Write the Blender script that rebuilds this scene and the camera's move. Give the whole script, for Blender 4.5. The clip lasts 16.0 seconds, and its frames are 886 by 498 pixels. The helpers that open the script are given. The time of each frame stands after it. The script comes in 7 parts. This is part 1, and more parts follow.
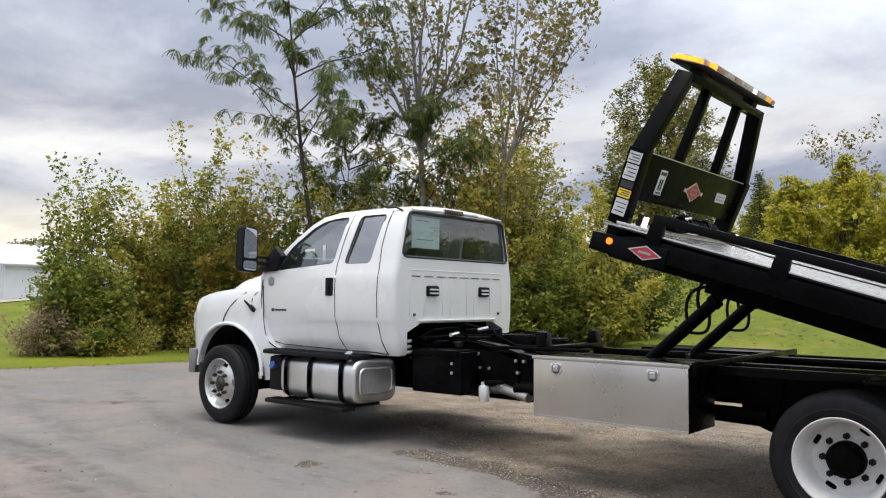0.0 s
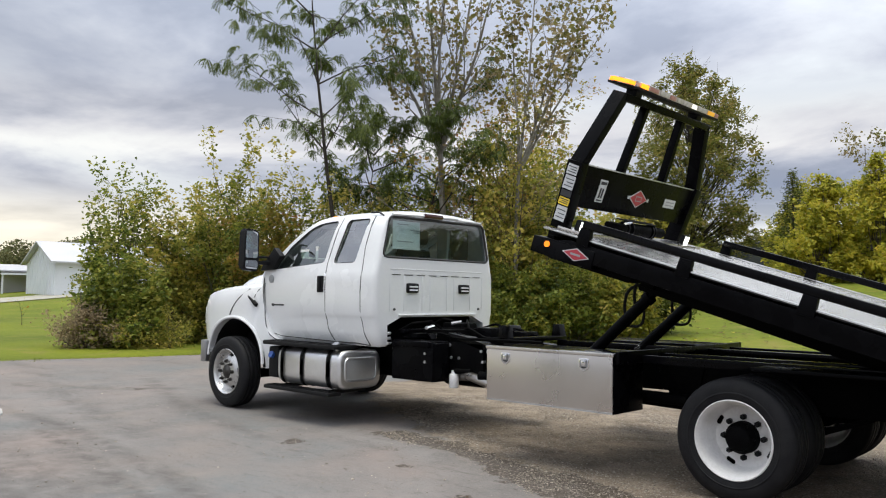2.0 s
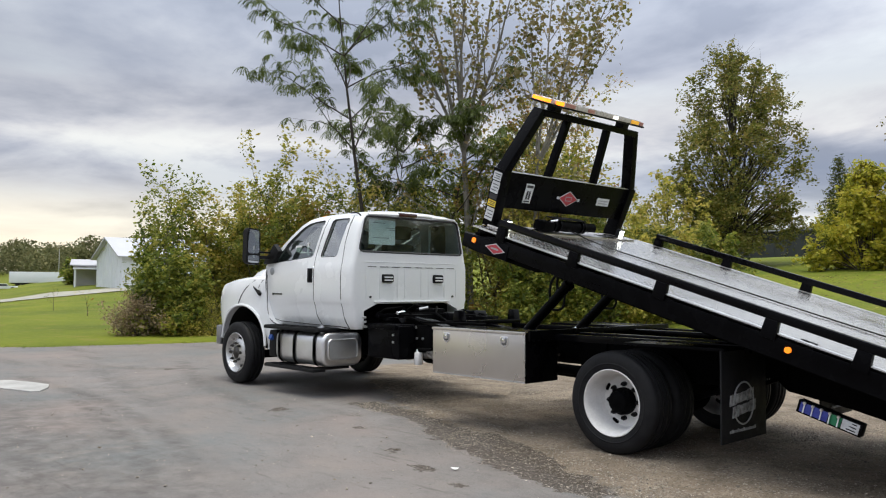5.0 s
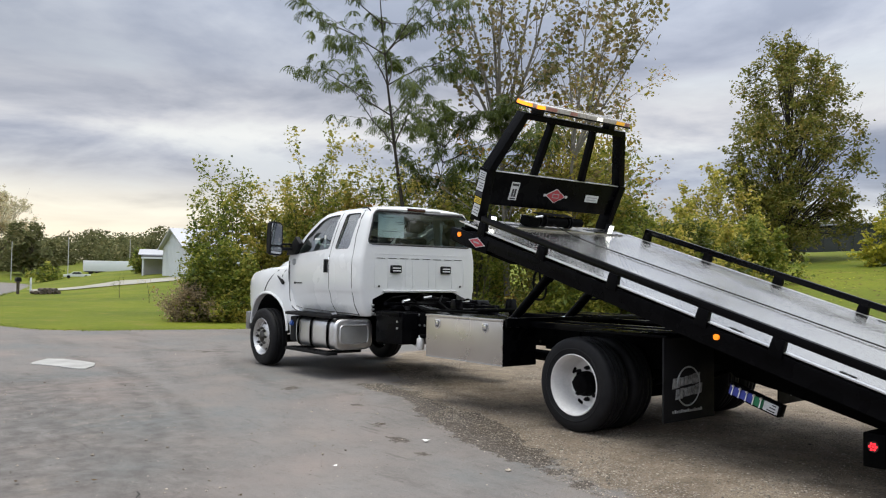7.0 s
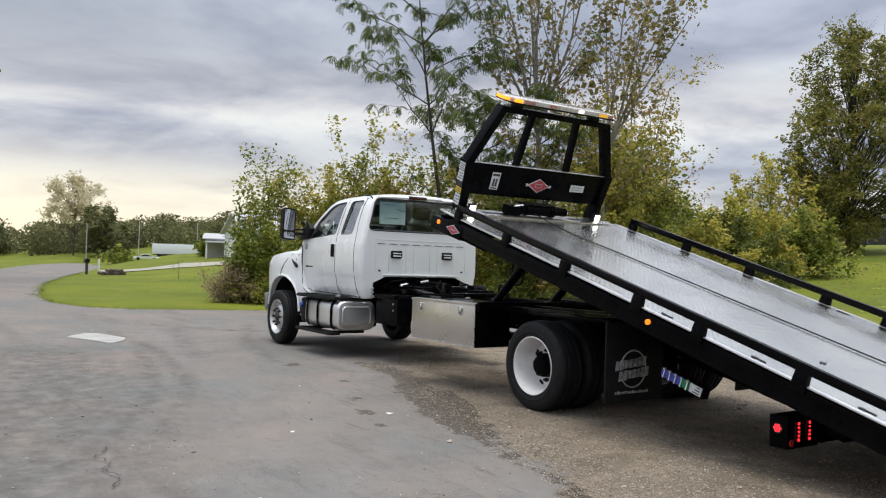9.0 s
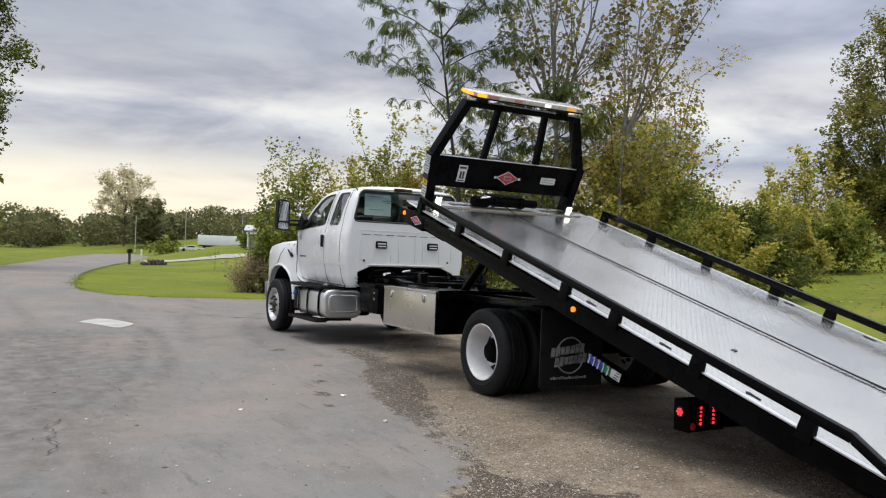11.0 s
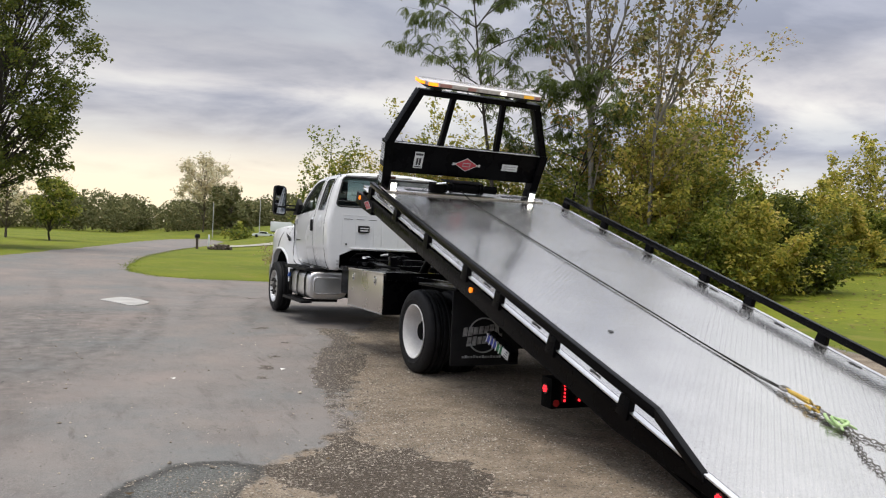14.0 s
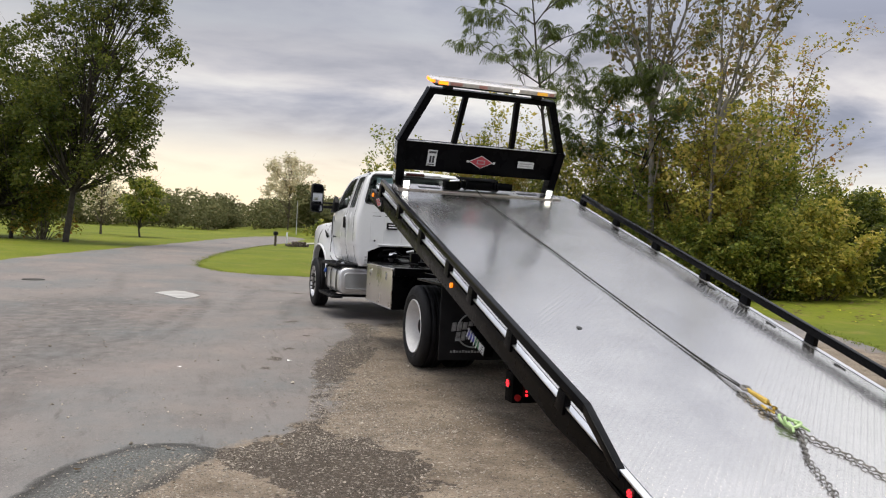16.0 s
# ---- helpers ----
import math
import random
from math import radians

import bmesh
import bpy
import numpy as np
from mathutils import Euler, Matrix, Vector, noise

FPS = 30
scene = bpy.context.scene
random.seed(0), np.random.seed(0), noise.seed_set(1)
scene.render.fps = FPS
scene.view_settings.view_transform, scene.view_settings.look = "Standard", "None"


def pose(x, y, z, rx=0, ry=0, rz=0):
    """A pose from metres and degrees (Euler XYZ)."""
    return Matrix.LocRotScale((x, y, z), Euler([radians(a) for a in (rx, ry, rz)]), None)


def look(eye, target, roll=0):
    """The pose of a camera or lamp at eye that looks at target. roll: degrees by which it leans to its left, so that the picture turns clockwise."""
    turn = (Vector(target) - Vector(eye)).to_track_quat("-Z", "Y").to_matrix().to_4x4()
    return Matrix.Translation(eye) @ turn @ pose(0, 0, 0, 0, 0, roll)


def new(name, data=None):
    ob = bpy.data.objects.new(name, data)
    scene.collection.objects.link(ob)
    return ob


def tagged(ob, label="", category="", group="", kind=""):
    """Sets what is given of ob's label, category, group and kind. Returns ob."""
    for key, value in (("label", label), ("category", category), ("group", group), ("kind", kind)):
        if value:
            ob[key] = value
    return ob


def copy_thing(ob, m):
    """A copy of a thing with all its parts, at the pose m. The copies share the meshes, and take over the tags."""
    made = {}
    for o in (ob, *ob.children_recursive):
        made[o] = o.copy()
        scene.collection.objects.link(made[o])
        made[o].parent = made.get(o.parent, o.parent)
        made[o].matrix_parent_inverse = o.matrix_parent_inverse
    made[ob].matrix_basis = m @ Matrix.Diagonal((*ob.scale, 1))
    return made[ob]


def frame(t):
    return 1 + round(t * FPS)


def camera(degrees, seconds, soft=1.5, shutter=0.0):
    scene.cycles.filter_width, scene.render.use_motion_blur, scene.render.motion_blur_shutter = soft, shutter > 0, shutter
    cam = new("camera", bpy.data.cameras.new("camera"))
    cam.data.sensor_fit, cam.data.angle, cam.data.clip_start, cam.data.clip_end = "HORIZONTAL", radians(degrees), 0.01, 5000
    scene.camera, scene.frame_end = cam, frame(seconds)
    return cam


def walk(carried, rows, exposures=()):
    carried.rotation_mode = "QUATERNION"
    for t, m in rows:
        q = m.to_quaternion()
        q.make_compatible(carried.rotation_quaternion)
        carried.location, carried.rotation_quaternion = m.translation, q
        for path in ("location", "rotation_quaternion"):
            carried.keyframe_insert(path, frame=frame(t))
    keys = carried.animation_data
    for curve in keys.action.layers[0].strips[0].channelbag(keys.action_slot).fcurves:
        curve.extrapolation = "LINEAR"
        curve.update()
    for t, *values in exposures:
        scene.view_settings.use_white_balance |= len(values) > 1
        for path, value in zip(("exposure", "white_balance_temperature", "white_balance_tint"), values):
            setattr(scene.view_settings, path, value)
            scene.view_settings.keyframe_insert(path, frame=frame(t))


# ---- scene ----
cam = camera(58.1, 16.0, 1.15)
PATH = [
    (0, (-1.263, 6.164, 1.385), (0.009, 4.625, 1.509), 0.6),
    (0.5, (-1.484, 6.19, 1.377), (-0.193, 4.668, 1.507), 0.8),
    (1, (-1.713, 6.259, 1.363), (-0.402, 4.755, 1.496), 0.9),
    (1.5, (-1.961, 6.302, 1.371), (-0.629, 4.816, 1.5), 0.8),
    (2, (-2.239, 6.301, 1.38), (-0.886, 4.833, 1.497), 0.8),
    (2.5, (-2.491, 6.328, 1.394), (-1.119, 4.878, 1.505), 0.6),
    (3, (-2.773, 6.365, 1.372), (-1.378, 4.936, 1.478), 0.4),
    (3.5, (-3.022, 6.385, 1.372), (-1.61, 4.972, 1.472), 0.3),
    (6, (-4.276, 6.384, 1.373), (-2.766, 5.075, 1.453), 0.5),
    (6.5, (-4.502, 6.333, 1.396), (-2.965, 5.056, 1.467), 0.6),
    (7, (-4.727, 6.259, 1.365), (-3.161, 5.018, 1.435), 0.9),
    (7.5, (-4.95, 6.15, 1.37), (-3.354, 4.945, 1.43), 1.1),
    (8, (-5.161, 5.997, 1.369), (-3.54, 4.826, 1.418), 1.5),
    (8.5, (-5.371, 5.893, 1.368), (-3.729, 4.753, 1.411), 1.7),
    (9, (-5.579, 5.812, 1.361), (-3.917, 4.701, 1.396), 1.8),
    (11.5, (-6.427, 5.064, 1.356), (-4.687, 4.077, 1.364), 2.2),
    (12, (-6.567, 4.894, 1.358), (-4.813, 3.934, 1.359), 2.2),
    (12.5, (-6.72, 4.666, 1.356), (-4.951, 3.733, 1.35), 2.3),
    (13, (-6.891, 4.485, 1.362), (-5.107, 3.581, 1.35), 2.4),
    (13.5, (-7.05, 4.319, 1.361), (-5.252, 3.444, 1.341), 2.6),
    (14, (-7.191, 4.138, 1.362), (-5.375, 3.3, 1.339), 2.8),
    (14.5, (-7.312, 3.917, 1.356), (-5.478, 3.12, 1.325), 3.0),
    (15, (-7.403, 3.742, 1.355), (-5.549, 2.992, 1.321), 3.1),
    (15.5, (-7.518, 3.579, 1.365), (-5.644, 2.882, 1.327), 3.1),
    (16, (-7.603, 3.402, 1.385), (-5.708, 2.762, 1.347), 3.0),
]
walk(cam, [(t, look(eye, target, roll)) for t, eye, target, roll in PATH], [(0.0, 0.10, 6500, 5), (3.0, 0.03, 6450, 4), (9.0, -0.07, 6400, 4), (16.0, -0.08, 6700, 7)])

# ---- world and light ----
world = bpy.data.worlds.new("world")
scene.world = world
world.use_nodes = True
wt = world.node_tree
wt.nodes.clear()


def wn(kind, **kw):
    n = wt.nodes.new(kind)
    for k, v in kw.items():
        n.inputs[k].default_value = v
    return n


def wmath(op, a, b=None, clamp=False):
    n = wt.nodes.new("ShaderNodeMath")
    n.operation, n.use_clamp = op, clamp
    for i, v in enumerate((a, b)):
        if v is None:
            continue
        if isinstance(v, (int, float)):
            n.inputs[i].default_value = v
        else:
            wt.links.new(v, n.inputs[i])
    return n.outputs[0]


def wmix(fac, a, b, blend="MIX"):
    n = wt.nodes.new("ShaderNodeMix")
    n.data_type, n.blend_type = "RGBA", blend
    for sock, v in ((n.inputs["Factor"], fac), (n.inputs["A"], a), (n.inputs["B"], b)):
        if isinstance(v, (int, float)):
            sock.default_value = v
        elif isinstance(v, tuple):
            sock.default_value = (*v, 1)
        else:
            wt.links.new(v, sock)
    return n.outputs["Result"]


SUN_ELEVATION, SUN_TURN = radians(83), radians(-45)
sky = wt.nodes.new("ShaderNodeTexSky")
sky.sky_type, sky.sun_disc = "NISHITA", False
sky.sun_elevation, sky.sun_rotation = SUN_ELEVATION, SUN_TURN
sky.air_density, sky.dust_density = 0.6, 0.0
coord = wt.nodes.new("ShaderNodeTexCoord")
split = wt.nodes.new("ShaderNodeSeparateXYZ")
wt.links.new(coord.outputs["Generated"], split.inputs[0])
dx, dy, dz = split.outputs
up = wmath("MAXIMUM", dz, 0.0)
lift = wmath("ADD", up, 0.14)
flat = wt.nodes.new("ShaderNodeCombineXYZ")
wt.links.new(wmath("DIVIDE", dx, lift), flat.inputs[0])
wt.links.new(wmath("DIVIDE", dy, lift), flat.inputs[1])
flat.inputs[2].default_value = 3.7
cloud = wn("ShaderNodeTexNoise", Scale=1.05, Detail=8.0, Roughness=0.55, Distortion=0.3)
wt.links.new(flat.outputs[0], cloud.inputs["Vector"])
bank = wn("ShaderNodeTexNoise", Scale=0.30, Detail=4.0, Roughness=0.5, Distortion=0.2)
wt.links.new(flat.outputs[0], bank.inputs["Vector"])
mass = wmath("ADD", wmath("MULTIPLY", cloud.outputs["Fac"], 0.66), wmath("MULTIPLY", wmath("SUBTRACT", 1.0, bank.outputs["Fac"]), 0.34))
ramp = wt.nodes.new("ShaderNodeValToRGB")
els = ramp.color_ramp.elements
els[0].position, els[0].color = 0.43, (0.40, 0.405, 0.475, 1)
els[1].position, els[1].color = 0.585, (0.86, 0.845, 0.85, 1)
for p, c in ((0.475, (0.54, 0.535, 0.60, 1)), (0.52, (0.70, 0.68, 0.72, 1))):
    els.new(p).color = c
wt.links.new(mass, ramp.inputs[0])
# long dark and pale banks, one above the other, with ragged edges
layer = wmath("ADD", up, wmath("MULTIPLY", wmath("SUBTRACT", mass, 0.5), 0.13))
banks = wt.nodes.new("ShaderNodeValToRGB")
be = banks.color_ramp.elements
be[0].position, be[0].color = 0.0, (1.05, 1.05, 1.05, 1)
be[1].position, be[1].color = 0.60, (0.95, 0.95, 0.95, 1)
for p, c in ((0.085, (1.06, 1.05, 1.02, 1)), (0.118, (0.70, 0.74, 0.84, 1)), (0.150, (0.80, 0.82, 0.88, 1)), (0.178, (1.14, 1.11, 1.08, 1)), (0.215, (0.98, 0.97, 0.98, 1)), (0.250, (0.82, 0.84, 0.90, 1)), (0.32, (0.92, 0.94, 0.98, 1))):
    be.new(p).color = c
wt.links.new(layer, banks.inputs[0])
# thin blue gaps between the clouds
gap = wmath("MULTIPLY", wmath("SUBTRACT", 0.45, mass), 3.0, True)
clouds = wmix(wmath("MULTIPLY", gap, 0.2), wmix(1.0, ramp.outputs[0], banks.outputs[0], "MULTIPLY"), (0.38, 0.43, 0.54))
# an overcast sky is brightest overhead, and glows low down towards the sun
high = wmath("MULTIPLY", wmath("SUBTRACT", up, 0.22), 1.7, True)
clouds = wmix(1.0, clouds, wmix(high, (1.0, 1.0, 1.0), (2.6, 2.74, 2.88)), "MULTIPLY")
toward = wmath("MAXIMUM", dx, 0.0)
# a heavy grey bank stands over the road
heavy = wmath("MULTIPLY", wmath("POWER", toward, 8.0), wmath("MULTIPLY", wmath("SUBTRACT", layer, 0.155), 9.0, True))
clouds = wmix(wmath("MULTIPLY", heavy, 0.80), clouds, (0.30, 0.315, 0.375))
low = wmath("SUBTRACT", 1.0, wmath("MULTIPLY", up, 6.0), True)
glow = wmath("MULTIPLY", wmath("MULTIPLY", wmath("POWER", toward, 4.0), wmath("POWER", low, 1.5)), 1.3, True)
clouds = wmix(glow, clouds, (1.25, 1.03, 0.72))
haze = wmath("POWER", wmath("SUBTRACT", 1.0, wmath("MULTIPLY", up, 9.0), True), 2.0)
clouds = wmix(wmath("MULTIPLY", haze, 0.35), clouds, (0.86, 0.82, 0.78))
clear = wn("ShaderNodeBackground", Strength=0.05)
wt.links.new(sky.outputs[0], clear.inputs[0])
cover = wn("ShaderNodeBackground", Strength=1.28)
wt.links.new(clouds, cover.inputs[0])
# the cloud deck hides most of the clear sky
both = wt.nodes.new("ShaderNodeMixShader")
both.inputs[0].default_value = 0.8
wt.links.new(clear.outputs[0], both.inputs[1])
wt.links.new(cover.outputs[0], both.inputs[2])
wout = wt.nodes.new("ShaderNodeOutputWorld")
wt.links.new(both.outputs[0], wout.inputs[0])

sun = new("sun", bpy.data.lights.new("sun", "SUN"))
sun.data.energy, sun.data.angle, sun.data.color = 2.9, radians(34), (1.0, 0.91, 0.78)
sun.matrix_world = look((-3, 3, 36), (0, 0, 0))

# ---- materials ----
def mat(name, c1, c2=None, scale=3.0, fine=60.0, rough=0.5, rough2=None, metal=0.0, bump=0.0, bump_scale=80.0, coat=0.0, random=0.0, spec=0.5, space="Object"):
    """A surface whose colour wanders between two tones at two scales, with fine relief."""
    c2 = c2 or c1
    m = bpy.data.materials.new(name)
    m.use_nodes = True
    t = m.node_tree
    n, l = t.nodes, t.links
    b = n["Principled BSDF"]
    co = n.new("ShaderNodeTexCoord").outputs[space]
    a = n.new("ShaderNodeTexNoise")
    a.inputs["Scale"].default_value, a.inputs["Detail"].default_value = scale, 5
    f = n.new("ShaderNodeTexNoise")
    f.inputs["Scale"].default_value, f.inputs["Detail"].default_value = fine, 3
    for k in (a, f):
        l.new(co, k.inputs["Vector"])
    s = n.new("ShaderNodeMath")
    s.operation = "MULTIPLY_ADD"
    l.new(f.outputs["Fac"], s.inputs[0])
    s.inputs[1].default_value = 0.5
    l.new(a.outputs["Fac"], s.inputs[2])
    r = n.new("ShaderNodeMapRange")
    r.inputs["From Min"].default_value, r.inputs["From Max"].default_value = 0.5, 1.0
    l.new(s.outputs[0], r.inputs["Value"])
    mix = n.new("ShaderNodeMix")
    mix.data_type = "RGBA"
    l.new(r.outputs[0], mix.inputs["Factor"])
    mix.inputs["A"].default_value, mix.inputs["B"].default_value = (*c1, 1), (*c2, 1)
    out = mix.outputs["Result"]
    if random:
        g = n.new("ShaderNodeNewGeometry")
        h = n.new("ShaderNodeHueSaturation")
        v = n.new("ShaderNodeMapRange")
        v.inputs["To Min"].default_value, v.inputs["To Max"].default_value = 1 - random, 1 + random
        l.new(g.outputs["Random Per Island"], v.inputs["Value"])
        l.new(v.outputs[0], h.inputs["Value"])
        l.new(out, h.inputs["Color"])
        out = h.outputs[0]
    l.new(out, b.inputs["Base Color"])
    b.inputs["Metallic"].default_value = metal
    b.inputs["Coat Weight"].default_value = coat
    b.inputs["Coat Roughness"].default_value = 0.06
    b.inputs["Specular IOR Level"].default_value = spec
    rr = n.new("ShaderNodeMapRange")
    rr.inputs["To Min"].default_value, rr.inputs["To Max"].default_value = rough, rough2 if rough2 is not None else rough
    rr.inputs["From Min"].default_value, rr.inputs["From Max"].default_value = 0.35, 0.65
    l.new(a.outputs["Fac"], rr.inputs["Value"])
    l.new(rr.outputs[0], b.inputs["Roughness"])
    if bump:
        bn = n.new("ShaderNodeTexNoise")
        bn.inputs["Scale"].default_value, bn.inputs["Detail"].default_value = bump_scale, 4
        l.new(co, bn.inputs["Vector"])
        bp = n.new("ShaderNodeBump")
        bp.inputs["Strength"].default_value, bp.inputs["Distance"].default_value = bump, 0.02
        l.new(bn.outputs["Fac"], bp.inputs["Height"])
        l.new(bp.outputs[0], b.inputs["Normal"])
    return m


def glow(name, colour, strength):
    m = mat(name, colour, rough=0.25)
    b = m.node_tree.nodes["Principled BSDF"]
    b.inputs["Emission Color"].default_value, b.inputs["Emission Strength"].default_value = (*colour, 1), strength
    return m


def pane(name, tint, gloss=0.03, least=0.0):
    m = bpy.data.materials.new(name)
    m.use_nodes = True
    t = m.node_tree
    t.nodes.remove(t.nodes["Principled BSDF"])
    tr, gl, fr, mx = (t.nodes.new("ShaderNode" + k) for k in ("BsdfTransparent", "BsdfGlossy", "Fresnel", "MixShader"))
    tr.inputs[0].default_value, gl.inputs["Roughness"].default_value, fr.inputs[0].default_value = (*tint, 1), gloss, 1.5
    ad = t.nodes.new("ShaderNodeMath")
    ad.operation, ad.use_clamp = "ADD", True
    ad.inputs[1].default_value = least
    t.links.new(fr.outputs[0], ad.inputs[0])
    t.links.new(ad.outputs[0], mx.inputs[0])
    t.links.new(tr.outputs[0], mx.inputs[1])
    t.links.new(gl.outputs[0], mx.inputs[2])
    t.links.new(mx.outputs[0], t.nodes["Material Output"].inputs[0])
    return m


def leafy(name, tones, trans=0.42, rough=0.45):
    """Foliage whose leaves differ one by one; some light passes through."""
    m = bpy.data.materials.new(name)
    m.use_nodes = True
    t = m.node_tree
    n, l = t.nodes, t.links
    b = n["Principled BSDF"]
    g = n.new("ShaderNodeNewGeometry")
    rp = n.new("ShaderNodeValToRGB")
    e = rp.color_ramp.elements
    e[0].color, e[1].color = (*tones[0], 1), (*tones[-1], 1)
    for i, c in enumerate(tones[1:-1], 1):
        e.new(i / (len(tones) - 1)).color = (*c, 1)
    no = n.new("ShaderNodeTexNoise")
    no.inputs["Scale"].default_value = 0.9
    co = n.new("ShaderNodeTexCoord")
    l.new(co.outputs["Object"], no.inputs["Vector"])
    ad = n.new("ShaderNodeMath")
    ad.operation = "MULTIPLY_ADD"
    l.new(no.outputs["Fac"], ad.inputs[0])
    ad.inputs[1].default_value = 0.9
    sb = n.new("ShaderNodeMath")
    sb.operation = "MULTIPLY_ADD"
    l.new(g.outputs["Random Per Island"], sb.inputs[0])
    sb.inputs[1].default_value, sb.inputs[2].default_value = 0.75, -0.32
    l.new(sb.outputs[0], ad.inputs[2])
    l.new(ad.outputs[0], rp.inputs[0])
    l.new(rp.outputs[0], b.inputs["Base Color"])
    b.inputs["Roughness"].default_value = rough
    b.inputs["Specular IOR Level"].default_value = 0.22
    tl = n.new("ShaderNodeBsdfTranslucent")
    # light that comes through a leaf is brighter and yellower than what it throws back
    hv = n.new("ShaderNodeHueSaturation")
    hv.inputs["Hue"].default_value, hv.inputs["Saturation"].default_value, hv.inputs["Value"].default_value = 0.50, 1.0, 1.7
    l.new(rp.outputs[0], hv.inputs["Color"])
    l.new(hv.outputs[0], tl.inputs[0])
    mx = n.new("ShaderNodeMixShader")
    mx.inputs[0].default_value = trans
    l.new(b.outputs[0], mx.inputs[1])
    l.new(tl.outputs[0], mx.inputs[2])
    l.new(mx.outputs[0], n["Material Output"].inputs[0])
    return m


WHITE_PAINT = mat("white_paint", (0.70, 0.71, 0.73), (0.75, 0.756, 0.77), 1.5, 30, rough=0.22, rough2=0.30, coat=0.6)
WHITE_RIM = mat("white_wheel_paint", (0.56, 0.55, 0.55), (0.72, 0.71, 0.71), 6, 50, rough=0.35, rough2=0.5)
BLACK_PAINT = mat("black_gloss_paint", (0.0015, 0.0015, 0.002), (0.004, 0.004, 0.005), 4, 60, rough=0.20, rough2=0.34, spec=0.05)
BLACK_RAIL = mat("black_gloss_rail", (0.0015, 0.0015, 0.002), (0.004, 0.004, 0.005), 4, 60, rough=0.14, rough2=0.22, spec=0.09)
BLACK_FRAME = mat("black_chassis_paint", (0.001, 0.001, 0.0015), (0.004, 0.004, 0.004), 7, 70, rough=0.5, rough2=0.7, bump=0.15, spec=0.03)
RUBBER = mat("tyre_rubber", (0.007, 0.007, 0.009), (0.018, 0.018, 0.019), 9, 120, rough=0.5, rough2=0.7, bump=0.12, bump_scale=120, spec=0.14)
PLASTIC = mat("black_plastic", (0.006, 0.006, 0.007), (0.014, 0.014, 0.015), 10, 150, rough=0.5, rough2=0.6, bump=0.1, bump_scale=300, spec=0.14)
SEAL = mat("dark_seal", (0.02, 0.02, 0.022), rough=0.6)
CHROME = mat("chrome", (0.75, 0.75, 0.77), (0.85, 0.85, 0.86), 8, 60, rough=0.10, rough2=0.2, metal=1)
ALU = mat("brushed_aluminium", (0.62, 0.62, 0.64), (0.78, 0.78, 0.79), 3, 90, rough=0.34, rough2=0.46, metal=1)
STEEL = mat("stainless_steel", (0.56, 0.525, 0.50), (0.64, 0.605, 0.58), 2, 120, rough=0.24, rough2=0.32, metal=1)
TANK_END = mat("dull_tank_aluminium", (0.46, 0.48, 0.50), (0.60, 0.62, 0.64), 5, 90, rough=0.42, rough2=0.55, metal=0.75)
RIM_SILVER = mat("polished_rim", (0.46, 0.455, 0.455), (0.64, 0.635, 0.635), 8, 60, rough=0.24, rough2=0.38, metal=0.8)
BAR_LENS = mat("smoked_clear_lens", (0.40, 0.36, 0.34), (0.58, 0.54, 0.51), 14, 90, rough=0.16, coat=0.6)
DARK_STEEL = mat("dark_hub_steel", (0.03, 0.028, 0.026), (0.09, 0.085, 0.08), 20, 90, rough=0.35, rough2=0.5, metal=0.8)
DULL_STEEL = mat("dull_bumper_steel", (0.22, 0.22, 0.23), (0.36, 0.36, 0.37), 4, 70, rough=0.35, rough2=0.5, metal=0.7)
GALV = mat("bumper_steel", (0.45, 0.45, 0.47), (0.58, 0.58, 0.6), 4, 70, rough=0.3, rough2=0.45, metal=0.8)
MIRROR = mat("mirror_glass", (0.42, 0.44, 0.47), rough=0.03, metal=1)
CHAIN_STEEL = mat("chain_steel", (0.10, 0.09, 0.08), (0.30, 0.285, 0.27), 30, 200, rough=0.35, rough2=0.55, metal=0.9)
CABLE_STEEL = mat("wire_rope", (0.008, 0.008, 0.008), (0.03, 0.028, 0.026), 90, 300, rough=0.7, spec=0.2)
YELLOW = mat("yellow_hook_paint", (0.34, 0.20, 0.015), (0.52, 0.36, 0.06), 20, 100, rough=0.45)
LIME = mat("lime_hook_paint", (0.20, 0.34, 0.11), (0.42, 0.55, 0.28), 20, 100, rough=0.45)
SIDE_GLASS = pane("tinted_side_glass", (0.58, 0.74, 0.73), 0.02, 0.42)
FRONT_GLASS = pane("windscreen_glass", (0.22, 0.30, 0.28), 0.02, 0.05)
GLASS = pane("tinted_window_glass", (0.62, 0.82, 0.78), 0.02, 0.34)
REAR_GLASS = pane("dark_privacy_glass", (0.74, 0.93, 0.94), 0.02, 0.13)
SEAT = mat("grey_seat_cloth", (0.05, 0.05, 0.052), (0.10, 0.10, 0.105), 6, 90, rough=0.9)
DASH = mat("dashboard_vinyl", (0.02, 0.02, 0.022), (0.04, 0.04, 0.042), 6, 90, rough=0.7)
PAPER = mat("white_paper", (0.72, 0.72, 0.70), (0.80, 0.80, 0.78), 5, 60, rough=0.8)
SHEET = mat("bright_paper", (0.84, 0.84, 0.83), (0.88, 0.88, 0.87), 5, 60, rough=0.8)
INK = mat("dark_print", (0.03, 0.03, 0.035), rough=0.7)
FLAP_INK = mat("worn_flap_print", (0.10, 0.10, 0.105), (0.42, 0.42, 0.43), 28, 120, rough=0.8)
GREY_INK = mat("grey_print", (0.30, 0.31, 0.32), rough=0.7)
